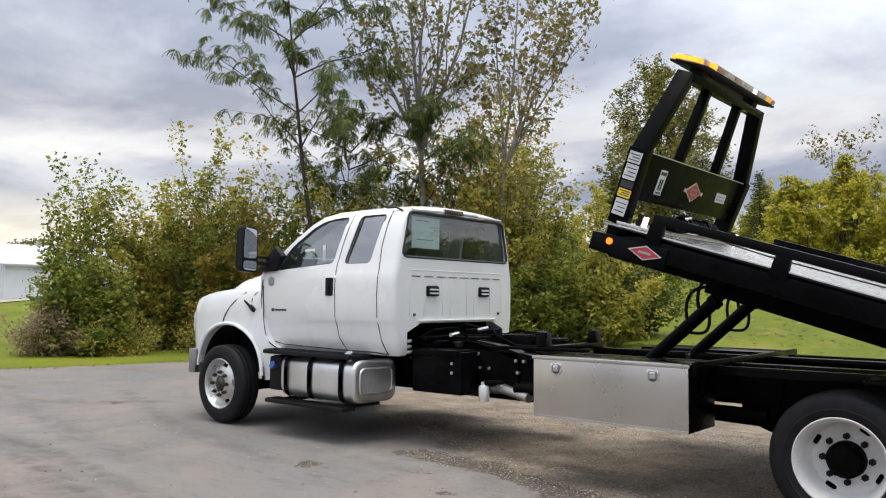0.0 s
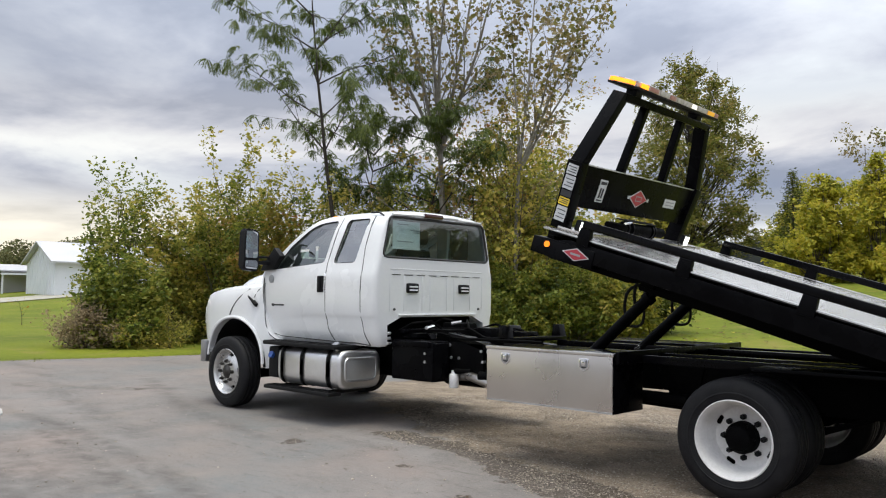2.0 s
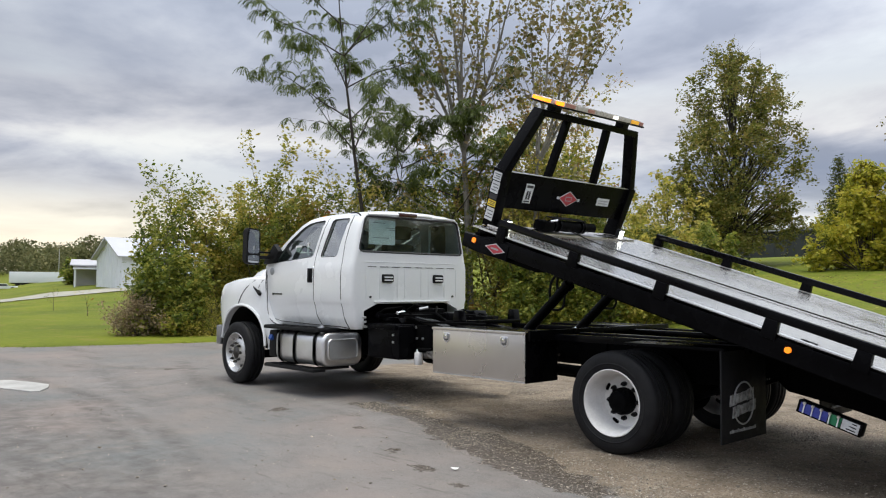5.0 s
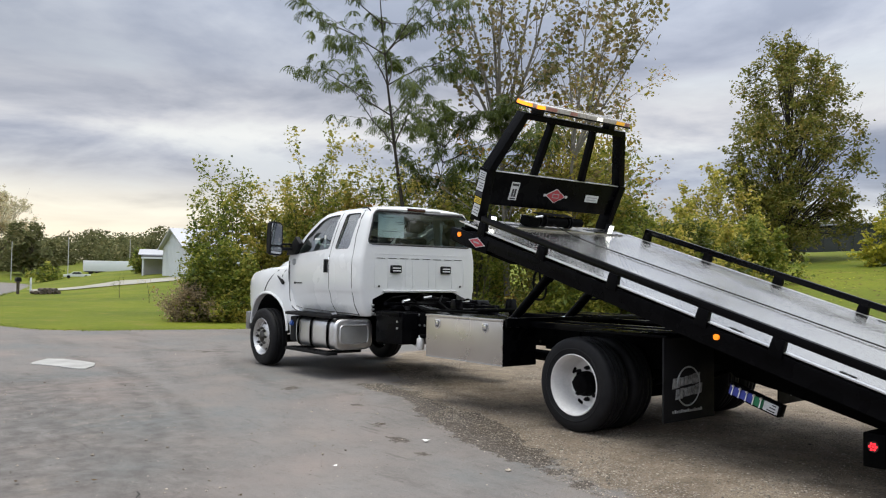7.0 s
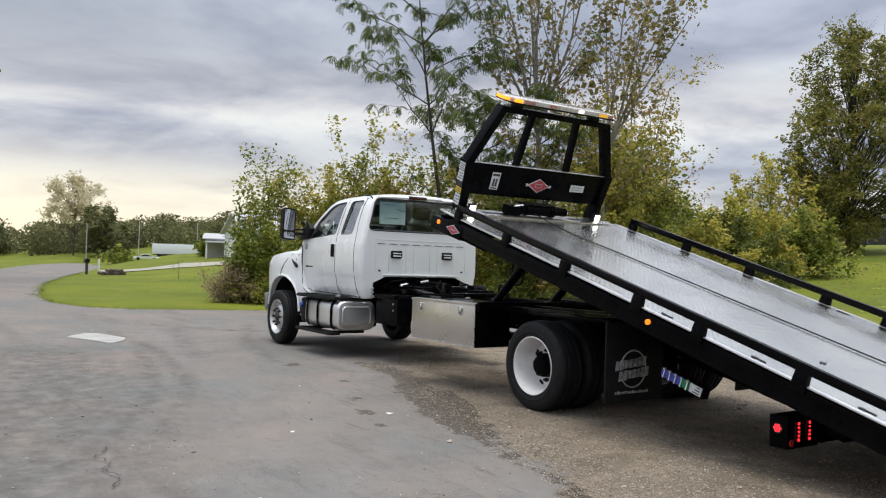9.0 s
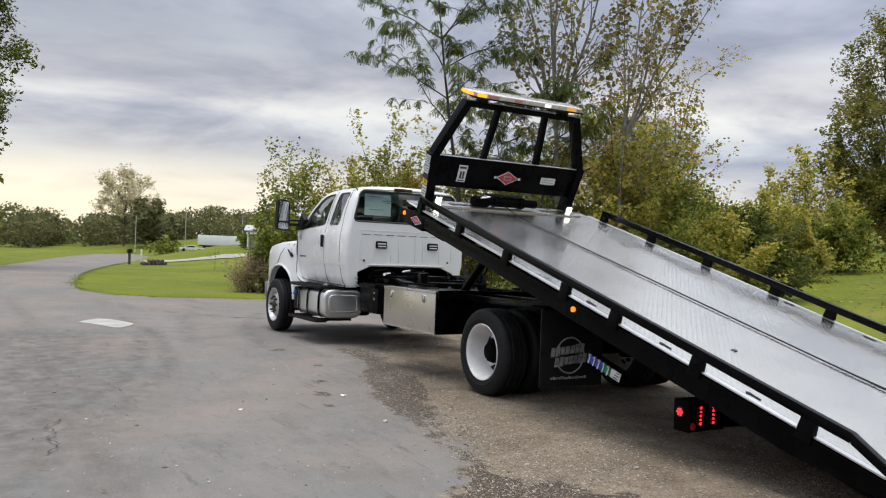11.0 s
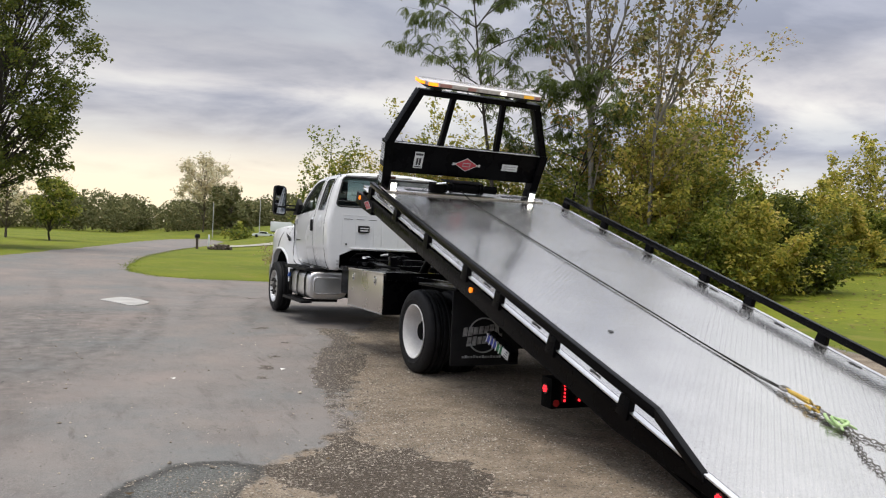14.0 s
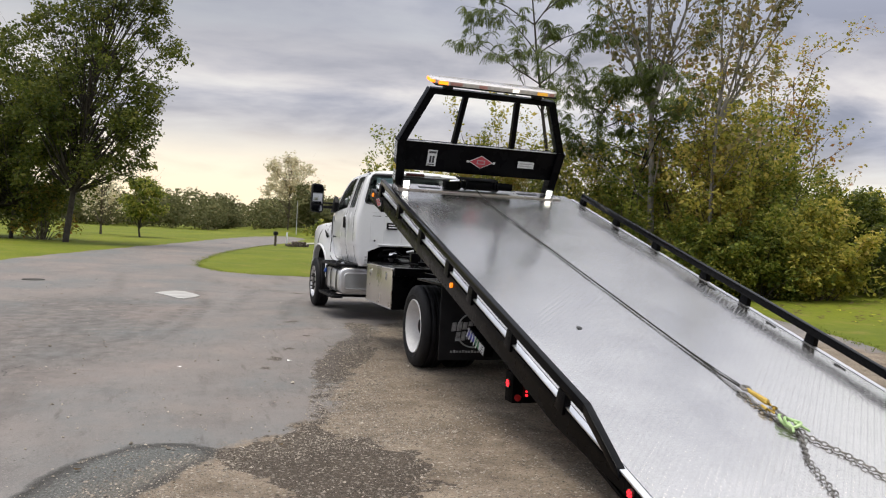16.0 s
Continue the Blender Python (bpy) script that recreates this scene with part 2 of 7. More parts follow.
RED_STICKER = mat("red_sticker", (0.33, 0.022, 0.04), (0.42, 0.04, 0.06), 20, 80, rough=0.35)
YELLOW_STICKER = mat("yellow_sticker", (0.75, 0.55, 0.03), rough=0.4)
WHITE_STICKER = mat("white_sticker", (0.46, 0.47, 0.49), (0.60, 0.61, 0.63), 20, 80, rough=0.35)
BLUE_LABEL = mat("blue_label", (0.025, 0.035, 0.24), (0.05, 0.07, 0.36), 20, 80, rough=0.4)
GREEN_LABEL = mat("green_label", (0.012, 0.13, 0.06), (0.02, 0.20, 0.09), 20, 80, rough=0.4)
BLUE_CAP = mat("blue_cap", (0.03, 0.09, 0.35), rough=0.4)
AMBER = glow("amber_lens", (0.85, 0.36, 0.03), 0.25)
AMBER_ON = glow("lit_amber_lamp", (1.0, 0.24, 0.012), 2.4)
BAR_RED = mat("red_module", (0.34, 0.16, 0.14), (0.46, 0.24, 0.21), 30, 120, rough=0.3)
BAR_PALE = mat("pale_module", (0.36, 0.34, 0.32), (0.62, 0.59, 0.56), 26, 120, rough=0.25)
BAR_AMBER = glow("amber_module", (0.80, 0.40, 0.05), 0.45)
BAR_WHITE = glow("lit_white_module", (1.0, 0.96, 0.90), 1.0)
MARKER_ON = glow("lit_marker_lamp", (1.0, 0.24, 0.015), 1.0)
RED_ON = glow("lit_red_lamp", (1.0, 0.02, 0.035), 2.2)
RED_LENS = mat("red_lens", (0.35, 0.02, 0.02), (0.5, 0.04, 0.04), 30, 90, rough=0.15, coat=0.5)
DARK_RED_LENS = mat("dark_brake_lens", (0.05, 0.012, 0.012), rough=0.12, coat=0.5)
CLEAR_LENS = mat("clear_lens", (0.62, 0.62, 0.64), (0.75, 0.75, 0.76), 40, 90, rough=0.15, coat=0.6)
WORK_ON = glow("lit_work_lamp", (1.0, 0.97, 0.92), 5.0)
BARK_PALE = mat("pale_poplar_bark", (0.12, 0.11, 0.095), (0.29, 0.27, 0.24), 5, 40, rough=0.85, bump=0.5, bump_scale=25)
BARK_DARK = mat("dark_bark", (0.018, 0.014, 0.011), (0.06, 0.05, 0.04), 5, 40, rough=0.9, bump=0.6, bump_scale=25)
BARK_BROWN = mat("brown_bark", (0.05, 0.04, 0.03), (0.13, 0.105, 0.08), 5, 40, rough=0.9, bump=0.6, bump_scale=25)
LEAF_POPLAR = leafy("poplar_leaves", [(0.075, 0.085, 0.022), (0.150, 0.140, 0.042), (0.200, 0.155, 0.070), (0.300, 0.235, 0.140)], 0.36)
LEAF_FROND = leafy("frond_leaves", [(0.030, 0.046, 0.009), (0.066, 0.094, 0.018), (0.130, 0.150, 0.032)], 0.34)
LEAF_GREEN = leafy("shrub_leaves", [(0.036, 0.056, 0.010), (0.106, 0.140, 0.023), (0.215, 0.225, 0.040), (0.360, 0.315, 0.072)], 0.38)
LEAF_OLIVE = leafy("olive_leaves", [(0.070, 0.088, 0.017), (0.200, 0.206, 0.039), (0.360, 0.315, 0.062), (0.460, 0.350, 0.108)], 0.48)
LEAF_COTTON = leafy("cottonwood_leaves", [(0.050, 0.064, 0.014), (0.120, 0.132, 0.026), (0.200, 0.184, 0.042), (0.280, 0.205, 0.066)], 0.34)
LEAF_RUST = leafy("rust_leaves", [(0.075, 0.090, 0.016), (0.185, 0.182, 0.034), (0.290, 0.220, 0.046), (0.280, 0.115, 0.044)], 0.50)
LEAF_YELLOW = leafy("yellow_leaves", [(0.120, 0.145, 0.018), (0.250, 0.250, 0.030), (0.380, 0.345, 0.042), (0.420, 0.325, 0.052)], 0.42)
# dark-green foliage; on two low bushes this tone stands in for deep shade
LEAF_DARK = leafy("dark_green_leaves", [(0.026, 0.042, 0.009), (0.072, 0.092, 0.016), (0.155, 0.150, 0.028)], 0.38)
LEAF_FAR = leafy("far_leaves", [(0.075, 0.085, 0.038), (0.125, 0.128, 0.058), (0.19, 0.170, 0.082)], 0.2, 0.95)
LITTER = leafy("brown_litter", [(0.035, 0.024, 0.014), (0.085, 0.058, 0.032), (0.16, 0.115, 0.06)], 0.2, 0.8)
TUFT = leafy("edge_grass", [(0.07, 0.10, 0.013), (0.11, 0.14, 0.02), (0.16, 0.17, 0.03)], 0.3, 0.8)
LEAF_PALE = leafy("pale_leaves", [(0.300, 0.287, 0.171), (0.511, 0.437, 0.307), (0.550, 0.546, 0.427)])
DRY_WEEDS = leafy("dry_weeds", [(0.15, 0.12, 0.07), (0.26, 0.20, 0.125), (0.30, 0.24, 0.15)], 0.4, 0.8)
WHITE_SIDING = mat("white_siding", (0.62, 0.65, 0.70), (0.70, 0.72, 0.76), 0.6, 12, rough=0.6)
GREY_SIDING = mat("grey_siding", (0.30, 0.29, 0.28), (0.38, 0.37, 0.36), 0.6, 12, rough=0.7)
WHITE_ROOF = mat("white_metal_roof", (0.40, 0.40, 0.44), (0.48, 0.48, 0.52), 0.5, 10, rough=0.4)
GREY_ROOF = mat("grey_roof", (0.35, 0.35, 0.37), (0.45, 0.45, 0.47), 0.5, 10, rough=0.5)
DARK_GLASS = mat("dark_window", (0.02, 0.022, 0.025), rough=0.15)
DARK_WALL = mat("dark_cladding", (0.015, 0.018, 0.02), (0.03, 0.034, 0.036), 0.5, 10, rough=0.6)
WOOD = mat("weathered_wood", (0.06, 0.045, 0.035), (0.15, 0.12, 0.10), 4, 40, rough=0.9)
STONE = mat("gravel_stone", (0.075, 0.063, 0.051), (0.44, 0.385, 0.325), 30, 90, rough=0.9, random=0.5)
PAINT_PATCH = mat("white_concrete", (0.25, 0.245, 0.237), (0.40, 0.39, 0.38), 3, 40, rough=0.8, bump=0.2)
CONCRETE = mat("pale_gravel_drive", (0.25, 0.24, 0.20), (0.33, 0.31, 0.27), 0.8, 20, rough=0.95)
CRACK = mat("crack_fill", (0.02, 0.02, 0.02), (0.05, 0.045, 0.04), 30, 90, rough=0.95)


def grass_material():
    m = mat("lawn_grass", (0.068, 0.094, 0.007), (0.148, 0.166, 0.011), 0.22, 7.0, rough=0.9, bump=1.0, bump_scale=14.0)
    n, l = m.node_tree.nodes, m.node_tree.links
    b = n["Principled BSDF"]
    src = b.inputs["Base Color"].links[0].from_socket
    co = n.new("ShaderNodeTexCoord")
    v = n.new("ShaderNodeTexNoise")
    v.inputs["Scale"].default_value, v.inputs["Detail"].default_value = 1.3, 8
    l.new(co.outputs["Object"], v.inputs["Vector"])
    rp = n.new("ShaderNodeMapRange")
    rp.inputs["From Min"].default_value, rp.inputs["From Max"].default_value = 0.54, 0.72
    l.new(v.outputs["Fac"], rp.inputs["Value"])
    mx = n.new("ShaderNodeMix")
    mx.data_type = "RGBA"
    l.new(rp.outputs[0], mx.inputs["Factor"])
    l.new(src, mx.inputs["A"])
    mx.inputs["B"].default_value = (0.155, 0.145, 0.030, 1)
    l.new(mx.outputs["Result"], b.inputs["Base Color"])
    b.inputs["Specular IOR Level"].default_value = 0.2
    return m


GRASS = grass_material()


def pavement_material():
    """Worn asphalt with gravel and damp stains, whose outlines come with the mesh and are broken up by noise."""
    m = bpy.data.materials.new("worn_asphalt")
    m.use_nodes = True
    n, l = m.node_tree.nodes, m.node_tree.links
    b = n["Principled BSDF"]
    co = n.new("ShaderNodeTexCoord").outputs["Object"]

    def tex(scale, detail=5, rough=0.55, stretch=None):
        k = n.new("ShaderNodeTexNoise")
        k.inputs["Scale"].default_value, k.inputs["Detail"].default_value, k.inputs["Roughness"].default_value = scale, detail, rough
        src = co
        if stretch:
            mp = n.new("ShaderNodeMapping")
            mp.inputs["Scale"].default_value = stretch
            mp.inputs["Rotation"].default_value = (0, 0, 0.35)
            l.new(co, mp.inputs["Vector"])
            src = mp.outputs[0]
        l.new(src, k.inputs["Vector"])
        return k.outputs["Fac"]

    def span(v, a, c, lo=0.0, hi=1.0):
        k = n.new("ShaderNodeMapRange")
        for name, val in zip(("From Min", "From Max", "To Min", "To Max"), (a, c, lo, hi)):
            k.inputs[name].default_value = val
        l.new(v, k.inputs["Value"])
        return k.outputs[0]

    def mixc(f, a, c):
        k = n.new("ShaderNodeMix")
        k.data_type = "RGBA"
        for s, v in (("Factor", f), ("A", a), ("B", c)):
            if isinstance(v, tuple):
                k.inputs[s].default_value = (*v, 1)
            elif isinstance(v, float):
                k.inputs[s].default_value = v
            else:
                l.new(v, k.inputs[s])
        return k.outputs["Result"]

    def mth(op, a, c):
        k = n.new("ShaderNodeMath")
        k.operation = op
        for i, v in enumerate((a, c)):
            if isinstance(v, float):
                k.inputs[i].default_value = v
            else:
                l.new(v, k.inputs[i])
        return k.outputs[0]

    def attr(name):
        k = n.new("ShaderNodeAttribute")
        k.attribute_name = name
        return k.outputs["Fac"]

    broad, mid, fine = tex(0.28, 6), tex(1.9, 7, 0.62), tex(85, 3)
    grit = tex(230, 2)
    streak = tex(0.55, 6, 0.6, (0.35, 1.6, 1))
    asphalt = mixc(span(mid, 0.35, 0.68), (0.124, 0.116, 0.113), (0.196, 0.184, 0.179))
    asphalt = mixc(span(broad, 0.40, 0.66), asphalt, (0.172, 0.153, 0.144))
    asphalt = mixc(mth("MULTIPLY", span(streak, 0.56, 0.74), 0.55), asphalt, (0.079, 0.067, 0.063))
    asphalt = mixc(mth("MULTIPLY", span(fine, 0.52, 0.68), 0.6), asphalt, (0.230, 0.212, 0.202))
    asphalt = mixc(mth("MULTIPLY", span(grit, 0.57, 0.70), 0.7), asphalt, (0.041, 0.037, 0.035))
    # reddish dust and greenish bare patches, and shallow wrinkles in the surface
    tint = tex(0.42, 7, 0.62)
    asphalt = mixc(mth("MULTIPLY", span(tint, 0.50, 0.66), 0.7), asphalt, (0.222, 0.182, 0.166))
    asphalt = mixc(mth("MULTIPLY", span(tint, 0.48, 0.34), 0.7), asphalt, (0.126, 0.137, 0.142))
    wrinkle = tex(7.0, 6, 0.7, (0.7, 1.8, 1))
    asphalt = mixc(mth("MULTIPLY", span(wrinkle, 0.54, 0.68), 0.45), asphalt, (0.191, 0.173, 0.162))
    asphalt = mixc(mth("MULTIPLY", span(wrinkle, 0.44, 0.30), 0.45), asphalt, (0.082, 0.075, 0.069))
    # tyre rubber, with vignette darkening painted into the one broad run
    tyre = mth("MULTIPLY", attr("tyre"), span(tex(5.0, 6, 0.65), 0.32, 0.62))
    asphalt = mixc(mth("MULTIPLY", tyre, 0.72), asphalt, (0.060, 0.053, 0.050))
    sandy = mth("MULTIPLY", span(tex(1.1, 8, 0.7), 0.55, 0.66), 0.4)
    asphalt = mixc(sandy, asphalt, (0.215, 0.186, 0.164))
    scuff = mth("MULTIPLY", span(tex(1.5, 6, 0.7, (0.6, 4.0, 1)), 0.60, 0.68), 0.5)
    asphalt = mixc(scuff, asphalt, (0.068, 0.058, 0.053))
    speck = n.new("ShaderNodeTexVoronoi")
    speck.inputs["Scale"].default_value = 9.0
    l.new(co, speck.inputs["Vector"])
    asphalt = mixc(mth("MULTIPLY", span(speck.outputs["Distance"], 0.085, 0.055), 0.75), asphalt, (0.047, 0.038, 0.031))
    # gravel: packed brown fines with pebbles of mixed tones
    gravel = mixc(span(tex(2.2, 7, 0.7), 0.36, 0.66), (0.140, 0.108, 0.080), (0.330, 0.268, 0.205))
    pebble = n.new("ShaderNodeTexVoronoi")
    pebble.inputs["Scale"].default_value = 42.0
    l.new(co, pebble.inputs["Vector"])
    tone = n.new("ShaderNodeSeparateColor")
    l.new(pebble.outputs["Color"], tone.inputs[0])
    shown = mth("MULTIPLY", span(pebble.outputs["Distance"], 0.52, 0.30), span(tone.outputs[1], 0.42, 0.52))
    stones = mixc(tone.outputs[0], (0.060, 0.050, 0.042), (0.520, 0.460, 0.395))
    gravel = mixc(mth("MULTIPLY", shown, span(tex(3.2, 6, 0.7), 0.36, 0.58, 0.15, 0.85)), gravel, stones)
    gravel = mixc(mth("MULTIPLY", span(tex(120, 2), 0.60, 0.70), 0.6), gravel, (0.330, 0.300, 0.262))
    gravel = mixc(mth("MULTIPLY", span(tex(65, 3, 0.6), 0.54, 0.66), 0.7), gravel, (0.034, 0.028, 0.024))
    edge = tex(2.6, 7, 0.68)
    g = span(mth("ADD", attr("gravel"), mth("MULTIPLY", mth("SUBTRACT", edge, 0.5), 0.9)), 0.44, 0.56)
    base = mixc(g, asphalt, gravel)
    wet = tex(4.6, 8, 0.72)
    d = span(mth("ADD", attr("damp"), mth("MULTIPLY", mth("SUBTRACT", wet, 0.5), 2.0)), 0.49, 0.54)
    dark = mixc(span(tex(40, 5, 0.75), 0.38, 0.66), (0.018, 0.0138, 0.011), (0.088, 0.069, 0.054))
    dark = mixc(mth("MULTIPLY", shown, 0.45), dark, stones)
    dark = mixc(mth("MULTIPLY", span(tex(130, 2), 0.60, 0.67), 0.8), dark, (0.26, 0.23, 0.20))
    base = mixc(mth("MULTIPLY", d, 0.86), base, dark)
    grn = span(mth("ADD", attr("chips"), mth("MULTIPLY", mth("SUBTRACT", edge, 0.5), 0.7)), 0.45, 0.58)
    rim = mth("MULTIPLY", span(attr("chips"), 0.86, 0.62), grn)
    chips = mixc(span(tex(48, 4, 0.75), 0.34, 0.68), (0.030, 0.032, 0.031), (0.205, 0.212, 0.205))
    chips = mixc(mth("MULTIPLY", span(tex(95, 2), 0.58, 0.66), 0.8), chips, (0.34, 0.345, 0.335))
    base = mixc(mth("MULTIPLY", grn, 0.75), base, chips)
    base = mixc(mth("MULTIPLY", rim, 0.7), base, (0.042, 0.038, 0.035))
    l.new(base, b.inputs["Base Color"])
    l.new(span(mid, 0.3, 0.7, 0.82, 0.94), b.inputs["Roughness"])
    b.inputs["Specular IOR Level"].default_value = 0.25
    bp = n.new("ShaderNodeBump")
    bp.inputs["Distance"].default_value, bp.inputs["Strength"].default_value = 0.018, 0.9
    rough_part = mth("ADD", mth("MULTIPLY", tex(60, 5, 0.7), span(mth("MAXIMUM", g, grn), 0.0, 1.0, 0.25, 1.6)), mth("MULTIPLY", mid, 0.5))
    l.new(rough_part, bp.inputs["Height"])
    l.new(bp.outputs[0], b.inputs["Normal"])
    return m


PAVEMENT = pavement_material()


def deck_material():
    """Bright rolled aluminium of the tread plate."""
    m = mat("tread_plate", (0.51, 0.493, 0.474), (0.60, 0.581, 0.559), 1.6, 40, rough=0.17, rough2=0.24, metal=1, bump=0.02, bump_scale=6.0)
    return m


TREAD = deck_material()


# ---- building helpers ----
def part(name, bm, material, parent=None, label="", angle=38):
    """Links a bmesh as one mesh object, under a thing or a part."""
    if not isinstance(material, (list, tuple)):
        material = [material]
    bmesh.ops.recalc_face_normals(bm, faces=bm.faces)
    for f in bm.faces:
        f.smooth = True
    for e in bm.edges:
        e.smooth = len(e.link_faces) == 2 and e.calc_face_angle(0) < radians(angle)
    me = bpy.data.meshes.new(name)
    bm.to_mesh(me)
    bm.free()
    for m in material:
        me.materials.append(m)
    ob = new(name, me)
    ob.parent = parent
    if label:
        tagged(ob, label)
    return ob


def thing(name, label, category, at=(0, 0, 0), group="", kind=""):
    ob = new(name)
    ob.location = at
    return tagged(ob, label, category, group, kind)


def raw(name, verts, faces, material, parent=None, smooth=False):
    me = bpy.data.meshes.new(name)
    me.from_pydata(verts, [], faces)
    me.materials.append(material)
    if smooth:
        me.polygons.foreach_set("use_smooth", [True] * len(me.polygons))
    ob = new(name, me)
    ob.parent = parent
    return ob


def box(bm, x0, x1, y0, y1, z0, z1, bevel=0.0, m=None, mi=0):
    r = bmesh.ops.create_cube(bm, size=1.0)
    vs = r["verts"]
    for v in vs:
        v.co = ((x0 + x1) / 2 + v.co.x * (x1 - x0), (y0 + y1) / 2 + v.co.y * (y1 - y0), (z0 + z1) / 2 + v.co.z * (z1 - z0))
    if bevel:
        es = list({e for v in vs for e in v.link_edges})
        r = bmesh.ops.bevel(bm, geom=es, offset=bevel, segments=2, affect="EDGES", profile=0.6)
        vs = list({v for f in r["faces"] for v in f.verts} | {v for v in vs if v.is_valid})
    if m:
        bmesh.ops.transform(bm, matrix=m, verts=vs)
    for f in {f for v in vs for f in v.link_faces}:
        f.material_index = mi
    return bm


def cyl(bm, a, b, r, r2=None, seg=16, caps=True, mi=0):
    a, b = Vector(a), Vector(b)
    d = b - a
    m = Matrix.Translation((a + b) / 2) @ d.to_track_quat("Z", "Y").to_matrix().to_4x4()
    r2 = r if r2 is None else r2
    k = bmesh.ops.create_cone(bm, cap_ends=caps, segments=seg, radius1=r, radius2=r2, depth=d.length, matrix=m)
    for f in {f for v in k["verts"] for f in v.link_faces}:
        f.material_index = mi
    return bm


def tube(bm, pts, r, seg=8, closed=False):
    """A round tube along points."""
    pts = [Vector(p) for p in pts]
    n = len(pts)
    rings = []
    for i, p in enumerate(pts):
        a = pts[i - 1] if (i or closed) else p
        b = pts[(i + 1) % n] if (i < n - 1 or closed) else p
        d = (b - a).normalized()
        q = d.to_track_quat("Z", "Y")
        rr = r[i] if isinstance(r, (list, tuple)) else r
        rings.append([bm.verts.new(p + q @ Vector((math.cos(t) * rr, math.sin(t) * rr, 0))) for t in (2 * math.pi * k / seg for k in range(seg))])
    for i in range(n if closed else n - 1):
        a, b = rings[i], rings[(i + 1) % n]
        # pick the turn that twists least
        s = min(range(seg), key=lambda o: (a[0].co - b[o].co).length)
        for k in range(seg):
            bm.faces.new((a[k], a[(k + 1) % seg], b[(k + 1 + s) % seg], b[(k + s) % seg]))
    if not closed:
        bm.faces.new(rings[0][::-1])
        bm.faces.new(rings[-1])
    return bm


def prism(bm, poly, axis, a, b, bevel=0.0, m=None, mi=0):
    """A flat outline pushed from a to b along an axis: x takes (y, z), y takes (x, z), z takes (x, y)."""
    put = {"x": lambda p, s: (s, p[0], p[1]), "y": lambda p, s: (p[0], s, p[1]), "z": lambda p, s: (p[0], p[1], s)}[axis]
    lo = [bm.verts.new(put(p, a)) for p in poly]
    hi = [bm.verts.new(put(p, b)) for p in poly]
    fs = [bm.faces.new(lo), bm.faces.new(hi[::-1])]
    k = len(poly)
    for i in range(k):
        fs.append(bm.faces.new((lo[i], hi[i], hi[(i + 1) % k], lo[(i + 1) % k])))
    vs = lo + hi
    if bevel:
        r = bmesh.ops.bevel(bm, geom=list({e for f in fs for e in f.edges}), offset=bevel, segments=2, affect="EDGES", profile=0.6)
        vs = list({v for f in r["faces"] for v in f.verts} | {v for v in vs if v.is_valid})
    if m:
        bmesh.ops.transform(bm, matrix=m, verts=vs)
    for f in {f for v in vs for f in v.link_faces}:
        f.material_index = mi
    return bm


def lathe(bm, prof, centre, seg=40, axis="y", closed=False):
    """Turns a profile of (radius, offset along the axis) round an axis."""
    rings = []
    c = Vector(centre)
    for r, o in prof:
        ring = []
        for k in range(seg):
            t = 2 * math.pi * k / seg
            ring.append(bm.verts.new(c + (Vector((r * math.cos(t), o, r * math.sin(t))) if axis == "y" else Vector((o, r * math.cos(t), r * math.sin(t))))))
        rings.append(ring)
    n = len(rings)
    for i in range(n if closed else n - 1):
        a, b = rings[i], rings[(i + 1) % n]
        for k in range(seg):
            bm.faces.new((a[k], a[(k + 1) % seg], b[(k + 1) % seg], b[k]))
    if not closed:
        bm.faces.new(rings[0])
        bm.faces.new(rings[-1][::-1])
    return bm


def loft(bm, rings):
    vs = [[bm.verts.new(p) for p in ring] for ring in rings]
    k = len(vs[0])
    for a, b in zip(vs, vs[1:]):
        for i in range(k):
            bm.faces.new((a[i], a[(i + 1) % k], b[(i + 1) % k], b[i]))
    bm.faces.new(vs[0][::-1])
    bm.faces.new(vs[-1])
    return bm


def carve(ob, *cutters):
    """Cuts closed bmeshes out of a mesh object, and keeps the plain result."""
    for bm in cutters:
        bmesh.ops.recalc_face_normals(bm, faces=bm.faces)
        me = bpy.data.meshes.new("cutter")
        bm.to_mesh(me)
        bm.free()
        tool = new("cutter", me)
        md = ob.modifiers.new("cut", "BOOLEAN")
        md.object, md.operation, md.solver = tool, "DIFFERENCE", "EXACT"
        dg = bpy.context.evaluated_depsgraph_get()
        done = bpy.data.meshes.new_from_object(ob.evaluated_get(dg))
        ob.modifiers.clear()
        old, ob.data = ob.data, done
        done.name = old.name
        bpy.data.meshes.remove(old)
        bpy.data.objects.remove(tool)
        bpy.data.meshes.remove(me)
    b = bmesh.new()
    b.from_mesh(ob.data)
    for e in b.edges:
        e.smooth = len(e.link_faces) == 2 and e.calc_face_angle(0) < radians(32)
    for f in b.faces:
        f.smooth = True
    b.to_mesh(ob.data)
    b.free()
    return ob


def bmn():
    return bmesh.new()


def lerp(table, v):
    return float(np.interp(v, [a for a, _ in table], [b for _, b in table]))


# ---- ground, pavement ----
EDGE = [(-60, -6.2), (-12, -6.0), (-3, -6.0), (1.2, -6.4), (3.5, -7.6), (6.5, -8.6), (9.5, -8.2), (12.0, -6.6), (13.4, -4.6), (13.9, -2.6), (14.2, -0.4), (14.6, 1.1), (15.5, 2.1), (18.0, 2.7),
        (21.5, 2.5), (30, 1.3), (40, -0.9), (52, -4.0), (66, -7.5), (95, -14), (95, -9), (81, -4.6), (60, 0.0), (40, 3.7), (29.6, 5.9), (17.6, 8.1), (16.5, 12), (20, 40), (10, 56), (-60, 56)]


